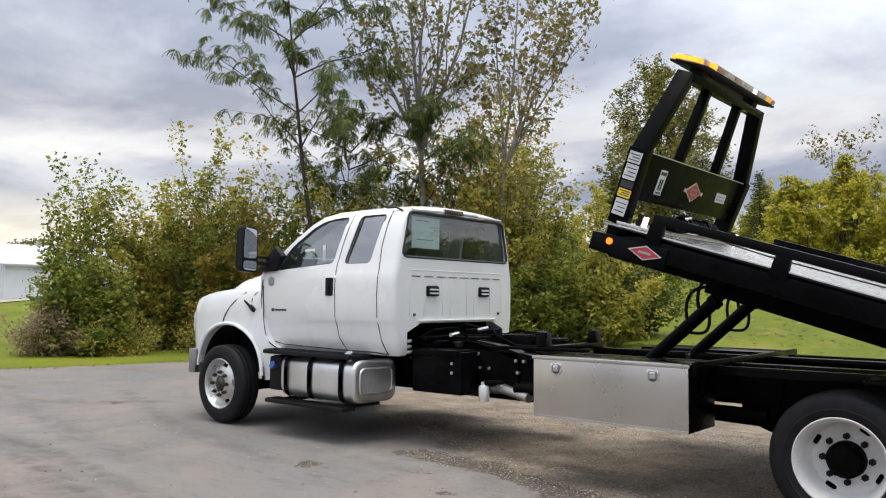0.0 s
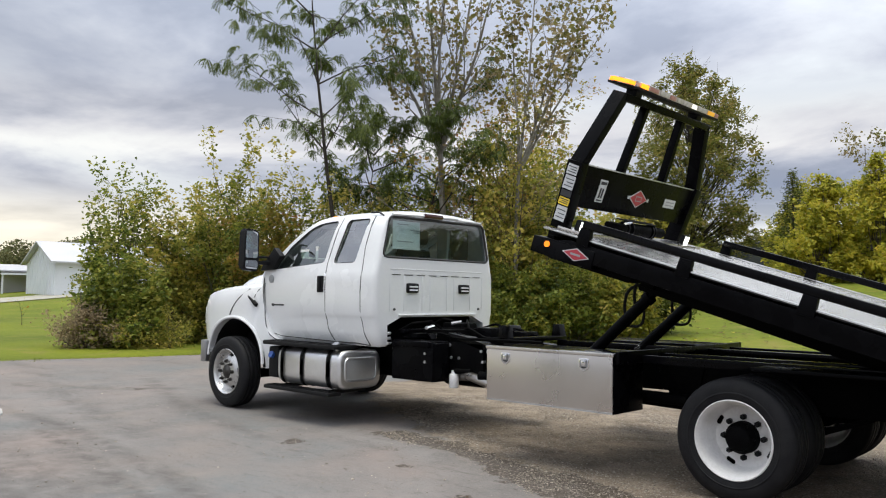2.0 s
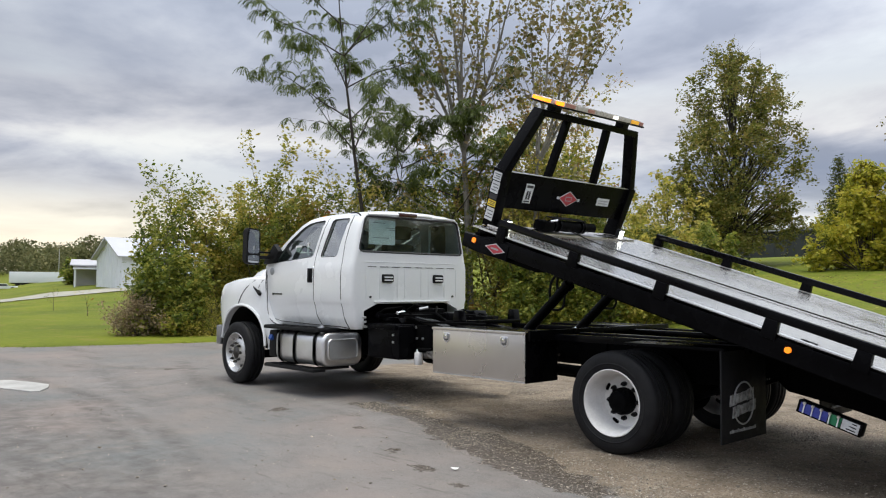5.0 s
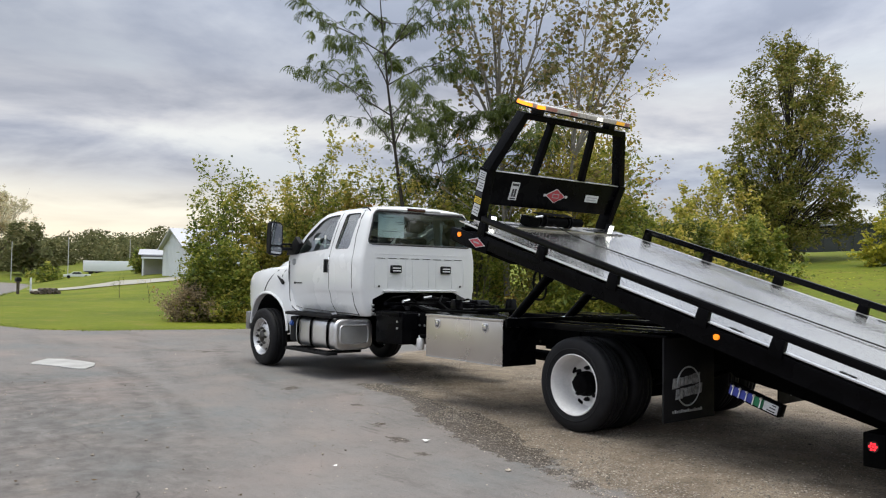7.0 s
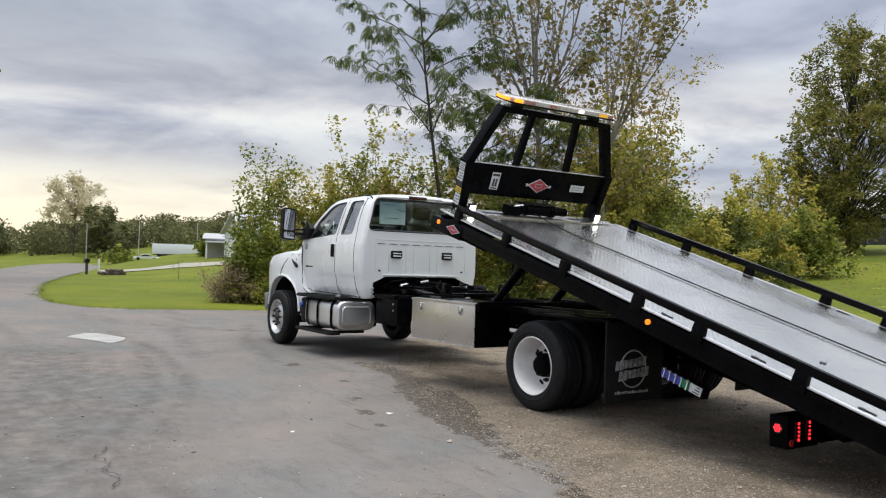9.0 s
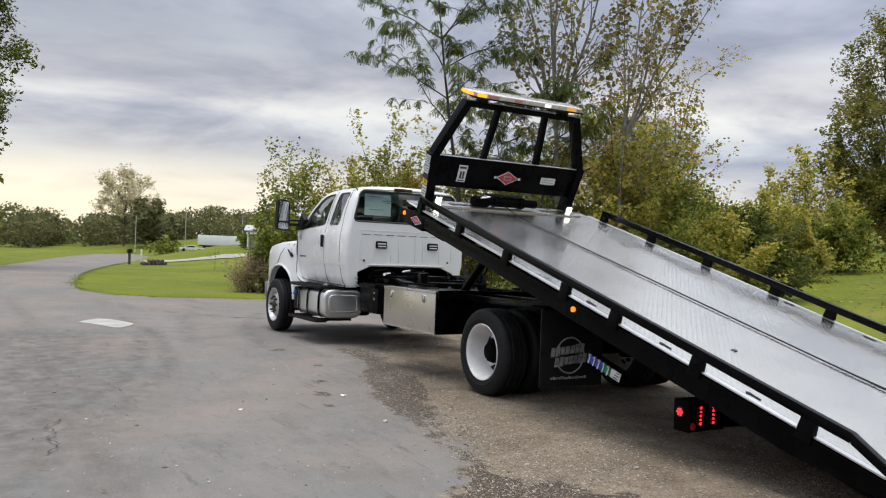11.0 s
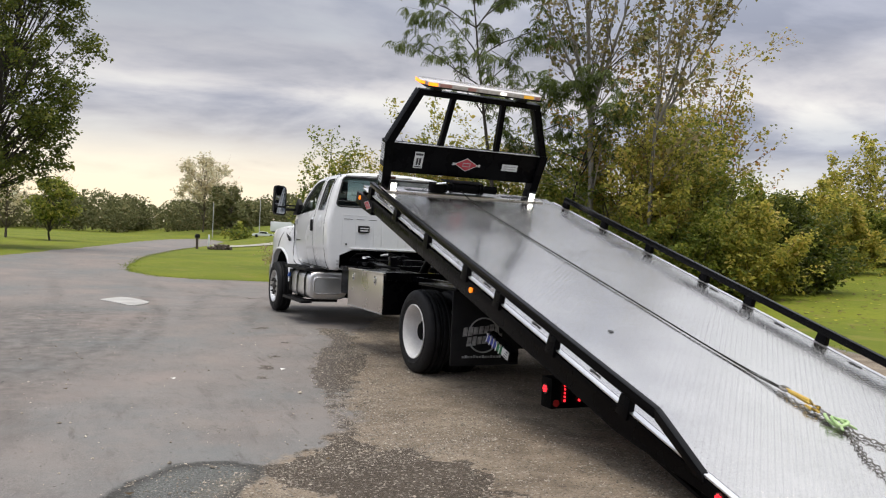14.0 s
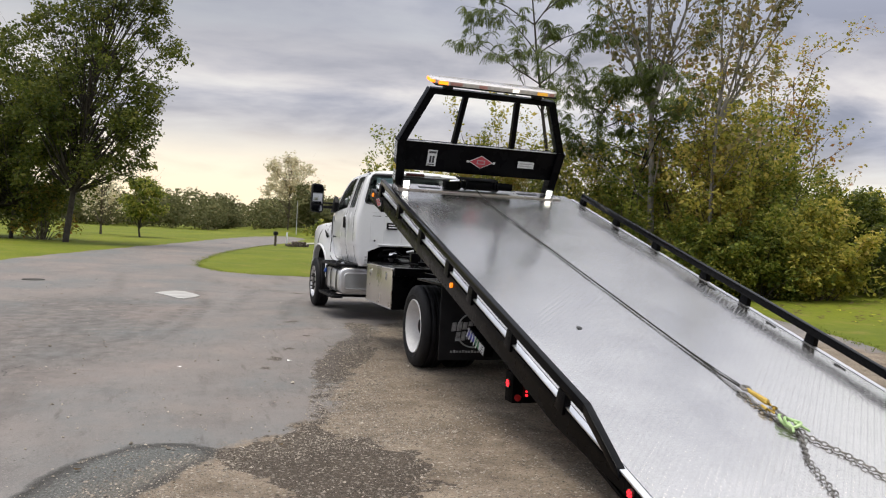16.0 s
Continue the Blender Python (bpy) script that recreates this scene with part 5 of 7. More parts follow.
# inside the cab
for sy in (0.42, -0.42):
    s = bmn()
    box(s, 4.55, 5.0, sy - 0.24, sy + 0.24, 1.20, 1.36, 0.05)
    box(s, 0, 0.16, -0.24, 0.24, 0, 0.62, 0.06, pose(4.45, sy, 1.30, 0, -10, 0))
    box(s, 0, 0.10, -0.13, 0.13, 0.66, 0.84, 0.04, pose(4.43, sy, 1.32, 0, -10, 0))
    part("front_seat", s, SEAT, cab, "grey cloth front seat")
part("rear_bench", box(box(bmn(), 3.80, 4.05, -0.7, 0.7, 1.2, 1.36, 0.05), 3.72, 3.84, -0.7, 0.7, 1.3, 1.78, 0.05), SEAT, cab, "grey cloth rear bench")
part("dashboard", prism(bmn(), [(5.05, 1.25), (5.05, 1.56), (5.15, 1.63), (5.42, 1.63), (5.42, 1.2)], "y", -0.82, 0.82, 0.02), DASH, cab, "black dashboard")
wheel_pts = [(4.93 + 0.07 * math.cos(t), 0.42 + 0.19 * math.sin(t), 1.56 + 0.17 * math.cos(t)) for t in np.linspace(0, 2 * math.pi, 20, endpoint=False)]
sw = tube(bmn(), wheel_pts, 0.016, 6, True)
cyl(sw, (4.93, 0.42, 1.56), (5.12, 0.42, 1.48), 0.04)
cyl(sw, (4.95, 0.25, 1.56), (4.95, 0.59, 1.56), 0.014)
part("steering_wheel", sw, DASH, cab, "black steering wheel")
part("floor_pan", box(box(bmn(), 3.90, 5.44, -0.83, 0.83, 0.88, 1.18), 3.88, 3.92, -0.80, 0.80, 0.90, 1.20), BLACK_FRAME, cab, "black underside of the cab")
tag = part("window_tag", box(bmn(), 4.80, 4.94, side_y(1.82) - 0.040, side_y(1.82) - 0.036, 1.79, 1.87), PAPER, cab, "small white tag inside the door window")
part("window_tag", box(bmn(), 4.64, 4.68, side_y(1.82) - 0.040, side_y(1.82) - 0.036, 1.74, 1.90), PAPER, cab)

# seams, handles and badges
for sgn in (1, -1):
    for pts in ([(5.50, 1.56), (5.515, 1.40), (5.50, 1.20), (5.44, 1.02), (5.34, 0.93), (5.20, 0.905)], [(5.20, 0.905), (4.70, 0.895), (4.26, 0.885)],
                [(4.40, 1.66), (4.40, 1.45), (4.39, 1.20), (4.36, 1.02), (4.26, 0.87)], [(3.83, 1.63), (3.84, 1.40), (3.83, 1.15), (3.80, 1.00), (3.74, 0.87)],
                [(4.30, 2.19), (4.40, 1.70), (4.40, 1.66)], [(3.80, 2.19), (3.84, 1.85), (3.83, 1.63)], [(4.26, 0.885), (3.95, 0.885), (3.74, 0.87)]):
        fine = []
        for (ax, az), (bx, bz) in zip(pts, pts[1:]):
            fine += [(ax + t * (bx - ax), az + t * (bz - az)) for t in (0, 0.25, 0.5, 0.75)]
        fine.append(pts[-1])
        part("door_seam", tube(bmn(), [(x, sgn * (side_y(z) - 0.0015), z) for x, z in fine], 0.0055, 5), SEAL, cab)
    h = box(bmn(), 4.425, 4.525, sgn * 0.934 - 0.012, sgn * 0.934 + 0.010, 1.40, 1.575, 0.008)
    hob = part("door_handle", h, PLASTIC, cab, "black door handle")
    part("handle_grip", box(bmn(), 4.46, 4.495, sgn * 0.948 - 0.010, sgn * 0.948 + 0.010, 1.41, 1.565, 0.008), PLASTIC, hob)
    part("handle_strap", tube(bmn(), [(4.40, sgn * 0.935, 1.60), (4.385, sgn * 0.945, 1.57), (4.39, sgn * 0.94, 1.53)], 0.006, 5), CHROME, cab)
    part("badge", lathe(bmn(), [(0.001, 0.012), (0.040, 0.010), (0.048, 0.004), (0.048, -0.01), (0.001, -0.01)], (5.36, sgn * (side_y(1.545) + 0.0), 1.545), 20), GREY_INK, cab, "small round grey emblem")
    bar = part("badge_bar", box(bmn(), 5.11, 5.29, sgn * 0.932 - 0.006, sgn * 0.932 + 0.006, 1.245, 1.262, 0.003), SEAL, cab, "thin dark badge bar")
    part("badge_letter_bar", box(bmn(), 5.30, 5.34, sgn * 0.932 - 0.006, sgn * 0.932 + 0.006, 1.238, 1.268, 0.003), SEAL, cab)

# the cab's back wall
for vy in (0.405, -0.405):
    v = part("cab_vent", box(bmn(), 3.60, 3.645, vy - 0.085, vy + 0.085, 1.405, 1.505, 0.02), PLASTIC, cab, "black slotted cab vent")
    for zz in (1.435, 1.47):
        part("vent_slat", box(bmn(), 3.594, 3.604, vy - 0.062, vy + 0.062, zz - 0.010, zz + 0.006, 0.003), WHITE_PAINT, v)
for k in range(8):
    a = 0.70 - k * 0.18
    part("wall_slot", box(bmn(), 3.622, 3.63, a - 0.125, a, 1.586, 1.594), SEAL, cab)
for ry in (0.72, 0.52, 0.25, 0.13, -0.13, -0.25, -0.52, -0.72):
    part("wall_rib", box(bmn(), 3.6205, 3.64, ry - 0.006, ry + 0.006, 1.22, 1.572, 0.002), WHITE_PAINT, cab)
part("wall_crease", box(bmn(), 3.6225, 3.64, -0.72, 0.72, 1.640, 1.652, 0.003), WHITE_PAINT, cab)
part("wall_lip", box(bmn(), 3.606, 3.64, -0.60, 0.60, 1.168, 1.185, 0.006), WHITE_PAINT, cab)
for hy in (0.66, -0.66):
    part("wall_plug", cyl(bmn(), (3.612, hy, 1.235), (3.64, hy, 1.235), 0.013, seg=12), SEAL, cab)
part("brake_light", box(bmn(), 3.602, 3.68, -0.04, 0.24, 2.203, 2.246, 0.010), DARK_RED_LENS, cab, "dark red high brake light")
part("roof_marker", box(bmn(), 4.60, 4.68, 0.55, 0.62, 2.215, 2.246, 0.012), AMBER, cab, "small amber roof marker")
for sgn in (1, -1):
    part("drip_rail", tube(bmn(), [(3.90, sgn * 0.745, 2.232), (3.78, sgn * 0.745, 2.228), (3.70, sgn * 0.755, 2.195), (3.655, sgn * 0.765, 2.13), (3.645, sgn * 0.775, 2.06)], 0.010, 6), SEAL, cab, "dark roof drip strip")
part("roof_edge", tube(bmn(), [(3.63, -0.70, 2.205), (3.632, -0.3, 2.222), (3.632, 0.3, 2.222), (3.63, 0.70, 2.205)], 0.016, 6), WHITE_PAINT, cab)

# bonnet and wings
def nose_ring(x, top, half, shelf, flare, low, skirt=0.0):
    pts = [(0, top), (half * 0.6, top - 0.005), (half * 0.88, top - 0.022), (half, top - 0.06), (half + 0.06, shelf + 0.025), (flare - 0.11, shelf), (flare - 0.035, shelf - 0.03), (flare - 0.006, shelf - 0.10), (flare, shelf - 0.22), (flare - 0.005 + skirt, (shelf - 0.22 + low) / 2), (flare - 0.04 + skirt, low)]
    return [(x, y, z) for y, z in pts] + [(x, -y, z) for y, z in pts[::-1][:-1]]


front = part("front_body", loft(bmn(), [nose_ring(*r) for r in ((5.18, 1.58, 0.76, 1.45, 0.885, 0.56, 0.03), (5.40, 1.655, 0.74, 1.475, 0.905, 0.53, 0.09), (5.49, 1.675, 0.73, 1.48, 0.930, 0.53, 0.095), (5.58, 1.685, 0.72, 1.48, 0.965, 0.53, 0.065), (5.75, 1.675, 0.69, 1.475, 1.03, 0.58), (6.0, 1.64, 0.66, 1.46, 1.07, 0.62),
                                                              (6.25, 1.60, 0.63, 1.435, 1.075, 0.62), (6.40, 1.55, 0.61, 1.41, 1.065, 0.64), (6.52, 1.47, 0.59, 1.375, 1.04, 0.68), (6.59, 1.40, 0.57, 1.32, 1.01, 0.72), (6.63, 1.31, 0.55, 1.25, 0.97, 0.76))]), WHITE_PAINT, truck, "white bonnet and front wings", 26)
arch = cyl(cyl(bmn(), (5.92, 0.55, 0.57), (5.92, 1.4, 0.57), 0.525, seg=48), (5.92, -0.55, 0.57), (5.92, -1.4, 0.57), 0.525, seg=48)
cowl = box(bmn(), 5.0, 5.50, -0.83, 0.83, 0.3, 1.60)
behind = prism(bmn(), [(4.9, 1.565), (5.488, 1.565), (5.487, 1.40), (5.461, 1.19), (5.40, 1.02), (5.323, 0.914), (5.22, 0.855), (4.9, 0.845)], "y", -1.4, 1.4)
carve(front, arch, cowl, behind)
for sgn in (1, -1):
    liner = bmn()
    ring_a = [(5.92 + 0.520 * math.cos(t), sgn * 0.99, 0.57 + 0.520 * math.sin(t)) for t in np.linspace(-0.05, math.pi + 0.05, 24)]
    ring_b = [(x, sgn * 0.556, z) for x, _, z in ring_a]
    va, vb = [liner.verts.new(p) for p in ring_a], [liner.verts.new(p) for p in ring_b]
    for i in range(23):
        liner.faces.new((va[i], va[i + 1], vb[i + 1], vb[i]))
    liner.faces.new(vb)
    part("wheel_liner", liner, PLASTIC, front, "black wheel arch liner")
    def wing_y(x, z):
        return lerp([(5.40, 0.905), (5.49, 0.930), (5.58, 0.965), (5.75, 1.03), (6.0, 1.07)], x) - lerp([(1.22, 0.0), (1.35, 0.006), (1.43, 0.028), (1.46, 0.06)], z)

    latch = bmn()
    box(latch, -0.012, 0.012, -0.012, 0.012, -0.10, 0.10, 0.008, pose(5.655, sgn * (wing_y(5.655, 1.305) + 0.008), 1.305, 0, 54, 0))
    box(latch, -0.022, 0.022, -0.016, 0.016, -0.045, 0.035, 0.008, pose(5.60, sgn * (wing_y(5.60, 1.265) + 0.014), 1.265, 0, 54, 0))
    part("bonnet_latch", latch, PLASTIC, front, "black rubber bonnet latch")
    gap_pts = [(5.70, 1.43), (5.757, 1.38), (5.83, 1.33), (5.89, 1.275), (5.94, 1.21), (5.975, 1.15), (5.985, 1.11)]
    part("bonnet_seam", tube(bmn(), [(x, sgn * wing_y(x, z), z) for x, z in gap_pts], 0.007, 5), SEAL, front)
    part("bonnet_seam", tube(bmn(), [(x, sgn * wing_y(x, z), z) for x, z in ((5.495, 1.455), (5.54, 1.45), (5.585, 1.42), (5.61, 1.37), (5.62, 1.33))], 0.007, 5), SEAL, front)
    part("wing_seam", tube(bmn(), [(x, sgn * y, z) for x, y, z in ((5.488, 0.928, 1.50), (5.487, 0.932, 1.40), (5.478, 0.934, 1.30), (5.461, 0.940, 1.19), (5.435, 0.952, 1.10), (5.40, 0.961, 1.02), (5.36, 0.963, 0.955), (5.323, 0.961, 0.914), (5.27, 0.945, 0.88), (5.22, 0.918, 0.857))], 0.006, 5), SEAL, front)
    lip = [(5.92 + 0.530 * math.cos(t), 0.57 + 0.530 * math.sin(t)) for t in np.linspace(0.12, math.pi - 0.02, 30)]
    part("arch_lip", tube(bmn(), [(x, sgn * (min(1.068, wing_y(x, z) + lerp([(5.40, 0.10), (5.58, 0.055), (5.80, 0.0)], x)) if x < 6.05 else lerp([(6.05, 1.07), (6.25, 1.075), (6.46, 1.05)], x)), z) for x, z in lip], 0.020, 6), WHITE_PAINT, front, "rolled white arch lip")
    hl = part("headlight", box(bmn(), 6.50, 6.645, sgn * 0.86 - 0.14, sgn * 0.86 + 0.14, 0.98, 1.22, 0.04), CLEAR_LENS, front, "clear wrap-around headlight")
grille = part("grille", box(bmn(), 6.58, 6.66, -0.58, 0.58, 0.82, 1.22, 0.02), CHROME, front, "chrome grille")
for k in range(5):
    part("grille_bar", box(bmn(), 6.66, 6.68, -0.55, 0.55, 0.85 + 0.075 * k, 0.885 + 0.075 * k, 0.006), PLASTIC, grille)
bumper = prism(bmn(), rounded([(6.50, 1.065), (6.62, 1.065), (6.75, 0.85), (6.78, 0), (6.75, -0.85), (6.62, -1.065), (6.50, -1.065), (6.50, -1.01), (6.66, -0.80), (6.66, 0.80), (6.50, 1.01)], 0.03, 3), "z", 0.54, 0.80, 0.012)
part("bumper", bumper, DULL_STEEL, truck, "dull grey steel front bumper")


# ---- wheels ----
def make_wheel(name, label, rear):
    w = new(name)
    tagged(w, label)
    prof = [(0.286, -0.105), (0.300, -0.125), (0.34, -0.138), (0.39, -0.140), (0.430, -0.130), (0.448, -0.119), (0.460, -0.104), (0.464, -0.078), (0.462, -0.074), (0.446, -0.070), (0.446, -0.056), (0.463, -0.052), (0.466, -0.046), (0.467, -0.027), (0.464, -0.021), (0.447, -0.018), (0.447, -0.006), (0.464, -0.003),
            (0.464, 0.003), (0.447, 0.006), (0.447, 0.018), (0.464, 0.021), (0.467, 0.027), (0.466, 0.046), (0.463, 0.052), (0.446, 0.056), (0.446, 0.070), (0.462, 0.074), (0.464, 0.078), (0.460, 0.104), (0.448, 0.119), (0.430, 0.130), (0.39, 0.140), (0.34, 0.138), (0.300, 0.125), (0.286, 0.105)]
    ty = part("tyre", lathe(bmn(), prof, (0, 0, 0), 72, closed=True), RUBBER, w, "black ribbed truck tyre", 30)
    part("sidewall_ring", lathe(bmn(), [(0.345, 0.1385), (0.350, 0.1425), (0.356, 0.1425), (0.361, 0.1395), (0.353, 0.135)], (0, 0, 0), 72, closed=True), RUBBER, ty)
    if rear:
        disc = [(0.300, 0.122), (0.303, 0.132), (0.296, 0.136), (0.286, 0.128), (0.272, 0.10), (0.262, 0.05), (0.254, -0.01), (0.246, -0.05), (0.230, -0.070), (0.20, -0.075), (0.16, -0.066), (0.13, -0.061), (0.07, -0.061), (0.07, -0.075), (0.20, -0.088), (0.245, -0.07), (0.266, 0.0), (0.276, 0.06), (0.286, 0.11)]
        hole_r, hole_y, n_hole = 0.222, -0.075, 4
        lug_y, lug_r = -0.064, 0.155
    else:
        disc = [(0.300, 0.122), (0.303, 0.132), (0.296, 0.136), (0.286, 0.128), (0.270, 0.10), (0.262, 0.075), (0.25, 0.06), (0.225, 0.075), (0.19, 0.10), (0.16, 0.112), (0.11, 0.115), (0.06, 0.115), (0.06, 0.09), (0.16, 0.09), (0.22, 0.055), (0.255, 0.03), (0.276, 0.07), (0.286, 0.11)]
        hole_r, hole_y, n_hole = 0.222, 0.07, 5
        lug_y, lug_r = 0.114, 0.138
    rim = part("rim", lathe(bmn(), disc, (0, 0, 0), 64, closed=True), WHITE_RIM if rear else RIM_SILVER, w, "white painted steel rim" if rear else "bright polished steel rim")
    cuts, hole_w = bmn(), 0.017 if rear else 0.020
    for k in range(n_hole):
        t = 2 * math.pi * k / n_hole + 0.52
        c = Vector((hole_r * math.cos(t), 0, hole_r * math.sin(t)))
        o = Vector((-math.sin(t), 0, math.cos(t))) * 0.022
        hull = [(c + o + Vector((hole_w * math.cos(a), 0, hole_w * math.sin(a)))) if (Vector((math.cos(a), 0, math.sin(a))).dot(o) > 0) else (c - o + Vector((hole_w * math.cos(a), 0, hole_w * math.sin(a)))) for a in np.linspace(0, 2 * math.pi, 20, endpoint=False)]
        prism(cuts, [(p.x, p.z) for p in hull], "y", hole_y - 0.08, hole_y + 0.08)
    carve(rim, cuts)
    for k in range(8):
        t = 2 * math.pi * k / 8
        a = Vector((lug_r * math.cos(t), lug_y, lug_r * math.sin(t)))
        part("lug_nut", cyl(cyl(bmn(), a - Vector((0, 0.01, 0)), a + Vector((0, 0.028, 0)), 0.023, seg=6), a, a + Vector((0, 0.05, 0)), 0.012, seg=8), PLASTIC if rear else DARK_STEEL, w)
    hub = lathe(bmn(), [(0.001, 0.060), (0.072, 0.060), (0.092, 0.050), (0.100, 0.02), (0.122, 0.0), (0.125, -0.06), (0.001, -0.06)], (0, 0, 0), 28) if rear else lathe(bmn(), [(0.001, 0.150), (0.035, 0.150), (0.045, 0.145), (0.070, 0.135), (0.092, 0.118), (0.001, 0.09)], (0, 0, 0), 28)
    for k in range(6):
        t = 2 * math.pi * k / 6
        if rear:
            cyl(hub, (0.108 * math.cos(t), 0.0, 0.108 * math.sin(t)), (0.108 * math.cos(t), 0.030, 0.108 * math.sin(t)), 0.012, seg=8)
    part("hub", hub, BLACK_FRAME if rear else DARK_STEEL, w, "black axle hub" if rear else "dark steel hub")
    part("brake_drum", cyl(bmn(), (0, -0.11, 0), (0, -0.092 if rear else 0.028, 0), 0.225, seg=32), BLACK_FRAME, w)
    w.parent = truck
    return w


fw = make_wheel("front_wheel", "front wheel with polished rim", False)
ROUND = Matrix.Diagonal((0.87, 0.98, 0.87, 1))
fw.matrix_basis = pose(5.935, 1.015, 0.468) @ Matrix.Diagonal((0.87, 0.86, 0.87, 1))
copy_thing(fw, pose(5.935, -1.015, 0.468, 0, 0, 180))
rw = make_wheel("rear_wheel", "dual rear wheel with white rim", True)
rw.matrix_basis = pose(-0.068, 0.998, 0.462) @ ROUND
copy_thing(rw, pose(-0.068, -0.998, 0.462, 0, 0, 180))
copy_thing(rw, pose(-0.068, 0.672, 0.462, 0, 0, 180))
copy_thing(rw, pose(-0.068, -0.672, 0.462))

# ---- chassis ----
for sgn in (1, -1):
    r = bmn()
    box(r, -1.15, 6.5, sgn * 0.43 - 0.006, sgn * 0.43 + 0.006, 0.69, 0.87)
    box(r, -1.15, 6.5, sgn * 0.43 - 0.07 * (sgn > 0), sgn * 0.43 + 0.07 * (sgn < 0), 0.862, 0.874)
    box(r, -1.15, 6.5, sgn * 0.43 - 0.07 * (sgn > 0), sgn * 0.43 + 0.07 * (sgn < 0), 0.686, 0.698)
    rail = part("chassis_rail", r, BLACK_FRAME, truck, "black channel chassis rail")
    for k in range(26):
        x = -0.9 + k * 0.19
        part("rail_bolt", cyl(bmn(), (x, sgn * 0.436, 0.73 + 0.09 * (k % 2)), (x, sgn * 0.45, 0.73 + 0.09 * (k % 2)), 0.013, seg=6), CHAIN_STEEL if k % 5 == 0 else BLACK_FRAME, rail)
    part("spring", prism(bmn(), [(-0.75, 0.62), (-0.4, 0.50), (0, 0.46), (0.4, 0.50), (0.75, 0.62), (0.75, 0.59), (0.4, 0.45), (0, 0.40), (-0.4, 0.45), (-0.75, 0.59)], "y", sgn * 0.43 - 0.04, sgn * 0.43 + 0.04), BLACK_FRAME, truck, "black leaf spring pack")
    sub = bmn()
    box(sub, -1.3, 2.35, sgn * 0.43 - 0.05, sgn * 0.43 + 0.05, 0.88, 0.955, 0.004)
    part("subframe_rail", sub, BLACK_RAIL, truck, "black subframe rail")
    part("upper_rail", box(bmn(), -1.05, 0.75, sgn * 0.80 - 0.03, sgn * 0.80 + 0.03, 0.895, 0.955, 0.004), BLACK_RAIL, truck, "black subframe side rail")
    part("rail_stop", prism(bmn(), [(2.30, 0.955), (2.42, 0.955), (2.40, 1.11), (2.33, 1.11)], "y", sgn * 0.43 - 0.05, sgn * 0.43 + 0.05, 0.006), BLACK_RAIL, truck, "black deck stop")
    part("spring_hanger", prism(bmn(), [(0.40, 0.87), (0.66, 0.87), (0.60, 0.55), (0.47, 0.55)], "y", sgn * 0.45, sgn * 0.52, 0.008), BLACK_FRAME, truck)
part("front_crossbar", box(bmn(), 2.30, 2.40, -0.48, 0.48, 0.955, 1.0, 0.005), BLACK_RAIL, truck, "black front crossbar")
for x in (-1.0, -0.55, 0.55, 1.0, 1.9, 2.35, 3.0, 3.6):
    part("crossmember", box(bmn(), x - 0.05, x + 0.05, -0.43, 0.43, 0.70, 0.85, 0.006), BLACK_FRAME, truck)
part("rear_axle", cyl(cyl(cyl(bmn(), (0, -0.9, 0.466), (0, 0.9, 0.466), 0.075), (0, -0.2, 0.466), (0, 0.2, 0.466), 0.20, seg=24), (0.2, 0, 0.466), (0.45, 0, 0.50), 0.11), BLACK_FRAME, truck, "black rear axle with differential")
part("front_axle", box(bmn(), 5.83, 5.97, -0.85, 0.85, 0.38, 0.48, 0.01), BLACK_FRAME, truck, "black front axle beam")
part("driveshaft", cyl(bmn(), (0.4, 0, 0.50), (4.2, 0, 0.62), 0.055), BLACK_FRAME, truck, "black driveshaft")
part("gearbox", box(bmn(), 3.55, 4.9, -0.28, 0.28, 0.50, 0.95, 0.06), BLACK_FRAME, truck, "dark gearbox under the cab")
part("air_tank", cyl(bmn(), (2.55, 0.57, 0.64), (0.50, 0.57, 0.615), 0.045, seg=20), BLACK_FRAME, truck, "black cross tube beside the chassis rail")
bat = part("battery_box", box(box(bmn(), 3.02, 3.58, 0.44, 0.72, 0.55, 0.92, 0.012), 3.05, 3.56, 0.44, 0.75, 0.88, 0.935, 0.010), BLACK_PAINT, truck, "black battery box behind the cab")
for x, z in ((3.12, 0.74), (3.12, 0.82)):
    part("box_bolt", cyl(bmn(), (x, 0.715, z), (x, 0.73, z), 0.014, seg=6), GALV, bat)
part("plate_bracket", box(bmn(), 2.60, 3.02, 0.436, 0.47, 0.60, 0.93, 0.006), BLACK_FRAME, truck)
part("filter_can", lathe(bmn(), [(0.001, 0.0), (0.042, 0.0), (0.048, 0.012), (0.048, 0.12), (0.042, 0.135), (0.026, 0.14), (0.026, 0.17), (0.001, 0.17)], (0, 0, 0), 24), CLEAR_LENS, truck, "white canister filter under the frame").matrix_basis = pose(2.92, 0.52, 0.495, 90, 0, 0)
part("filter_bracket", cyl(bmn(), (2.92, 0.52, 0.655), (2.72, 0.50, 0.665), 0.024), BLACK_FRAME, truck)
part("exhaust_tip", cyl(bmn(), (2.74, 0.50, 0.62), (2.40, 0.60, 0.575), 0.042, seg=24), STEEL, truck, "bright angled exhaust tip")
part("exhaust_pipe", tube(bmn(), [(4.2, -0.2, 0.5), (3.6, 0.1, 0.52), (3.0, 0.40, 0.60), (2.74, 0.50, 0.62)], 0.048, 12), CHAIN_STEEL, truck, "dull steel exhaust pipe")
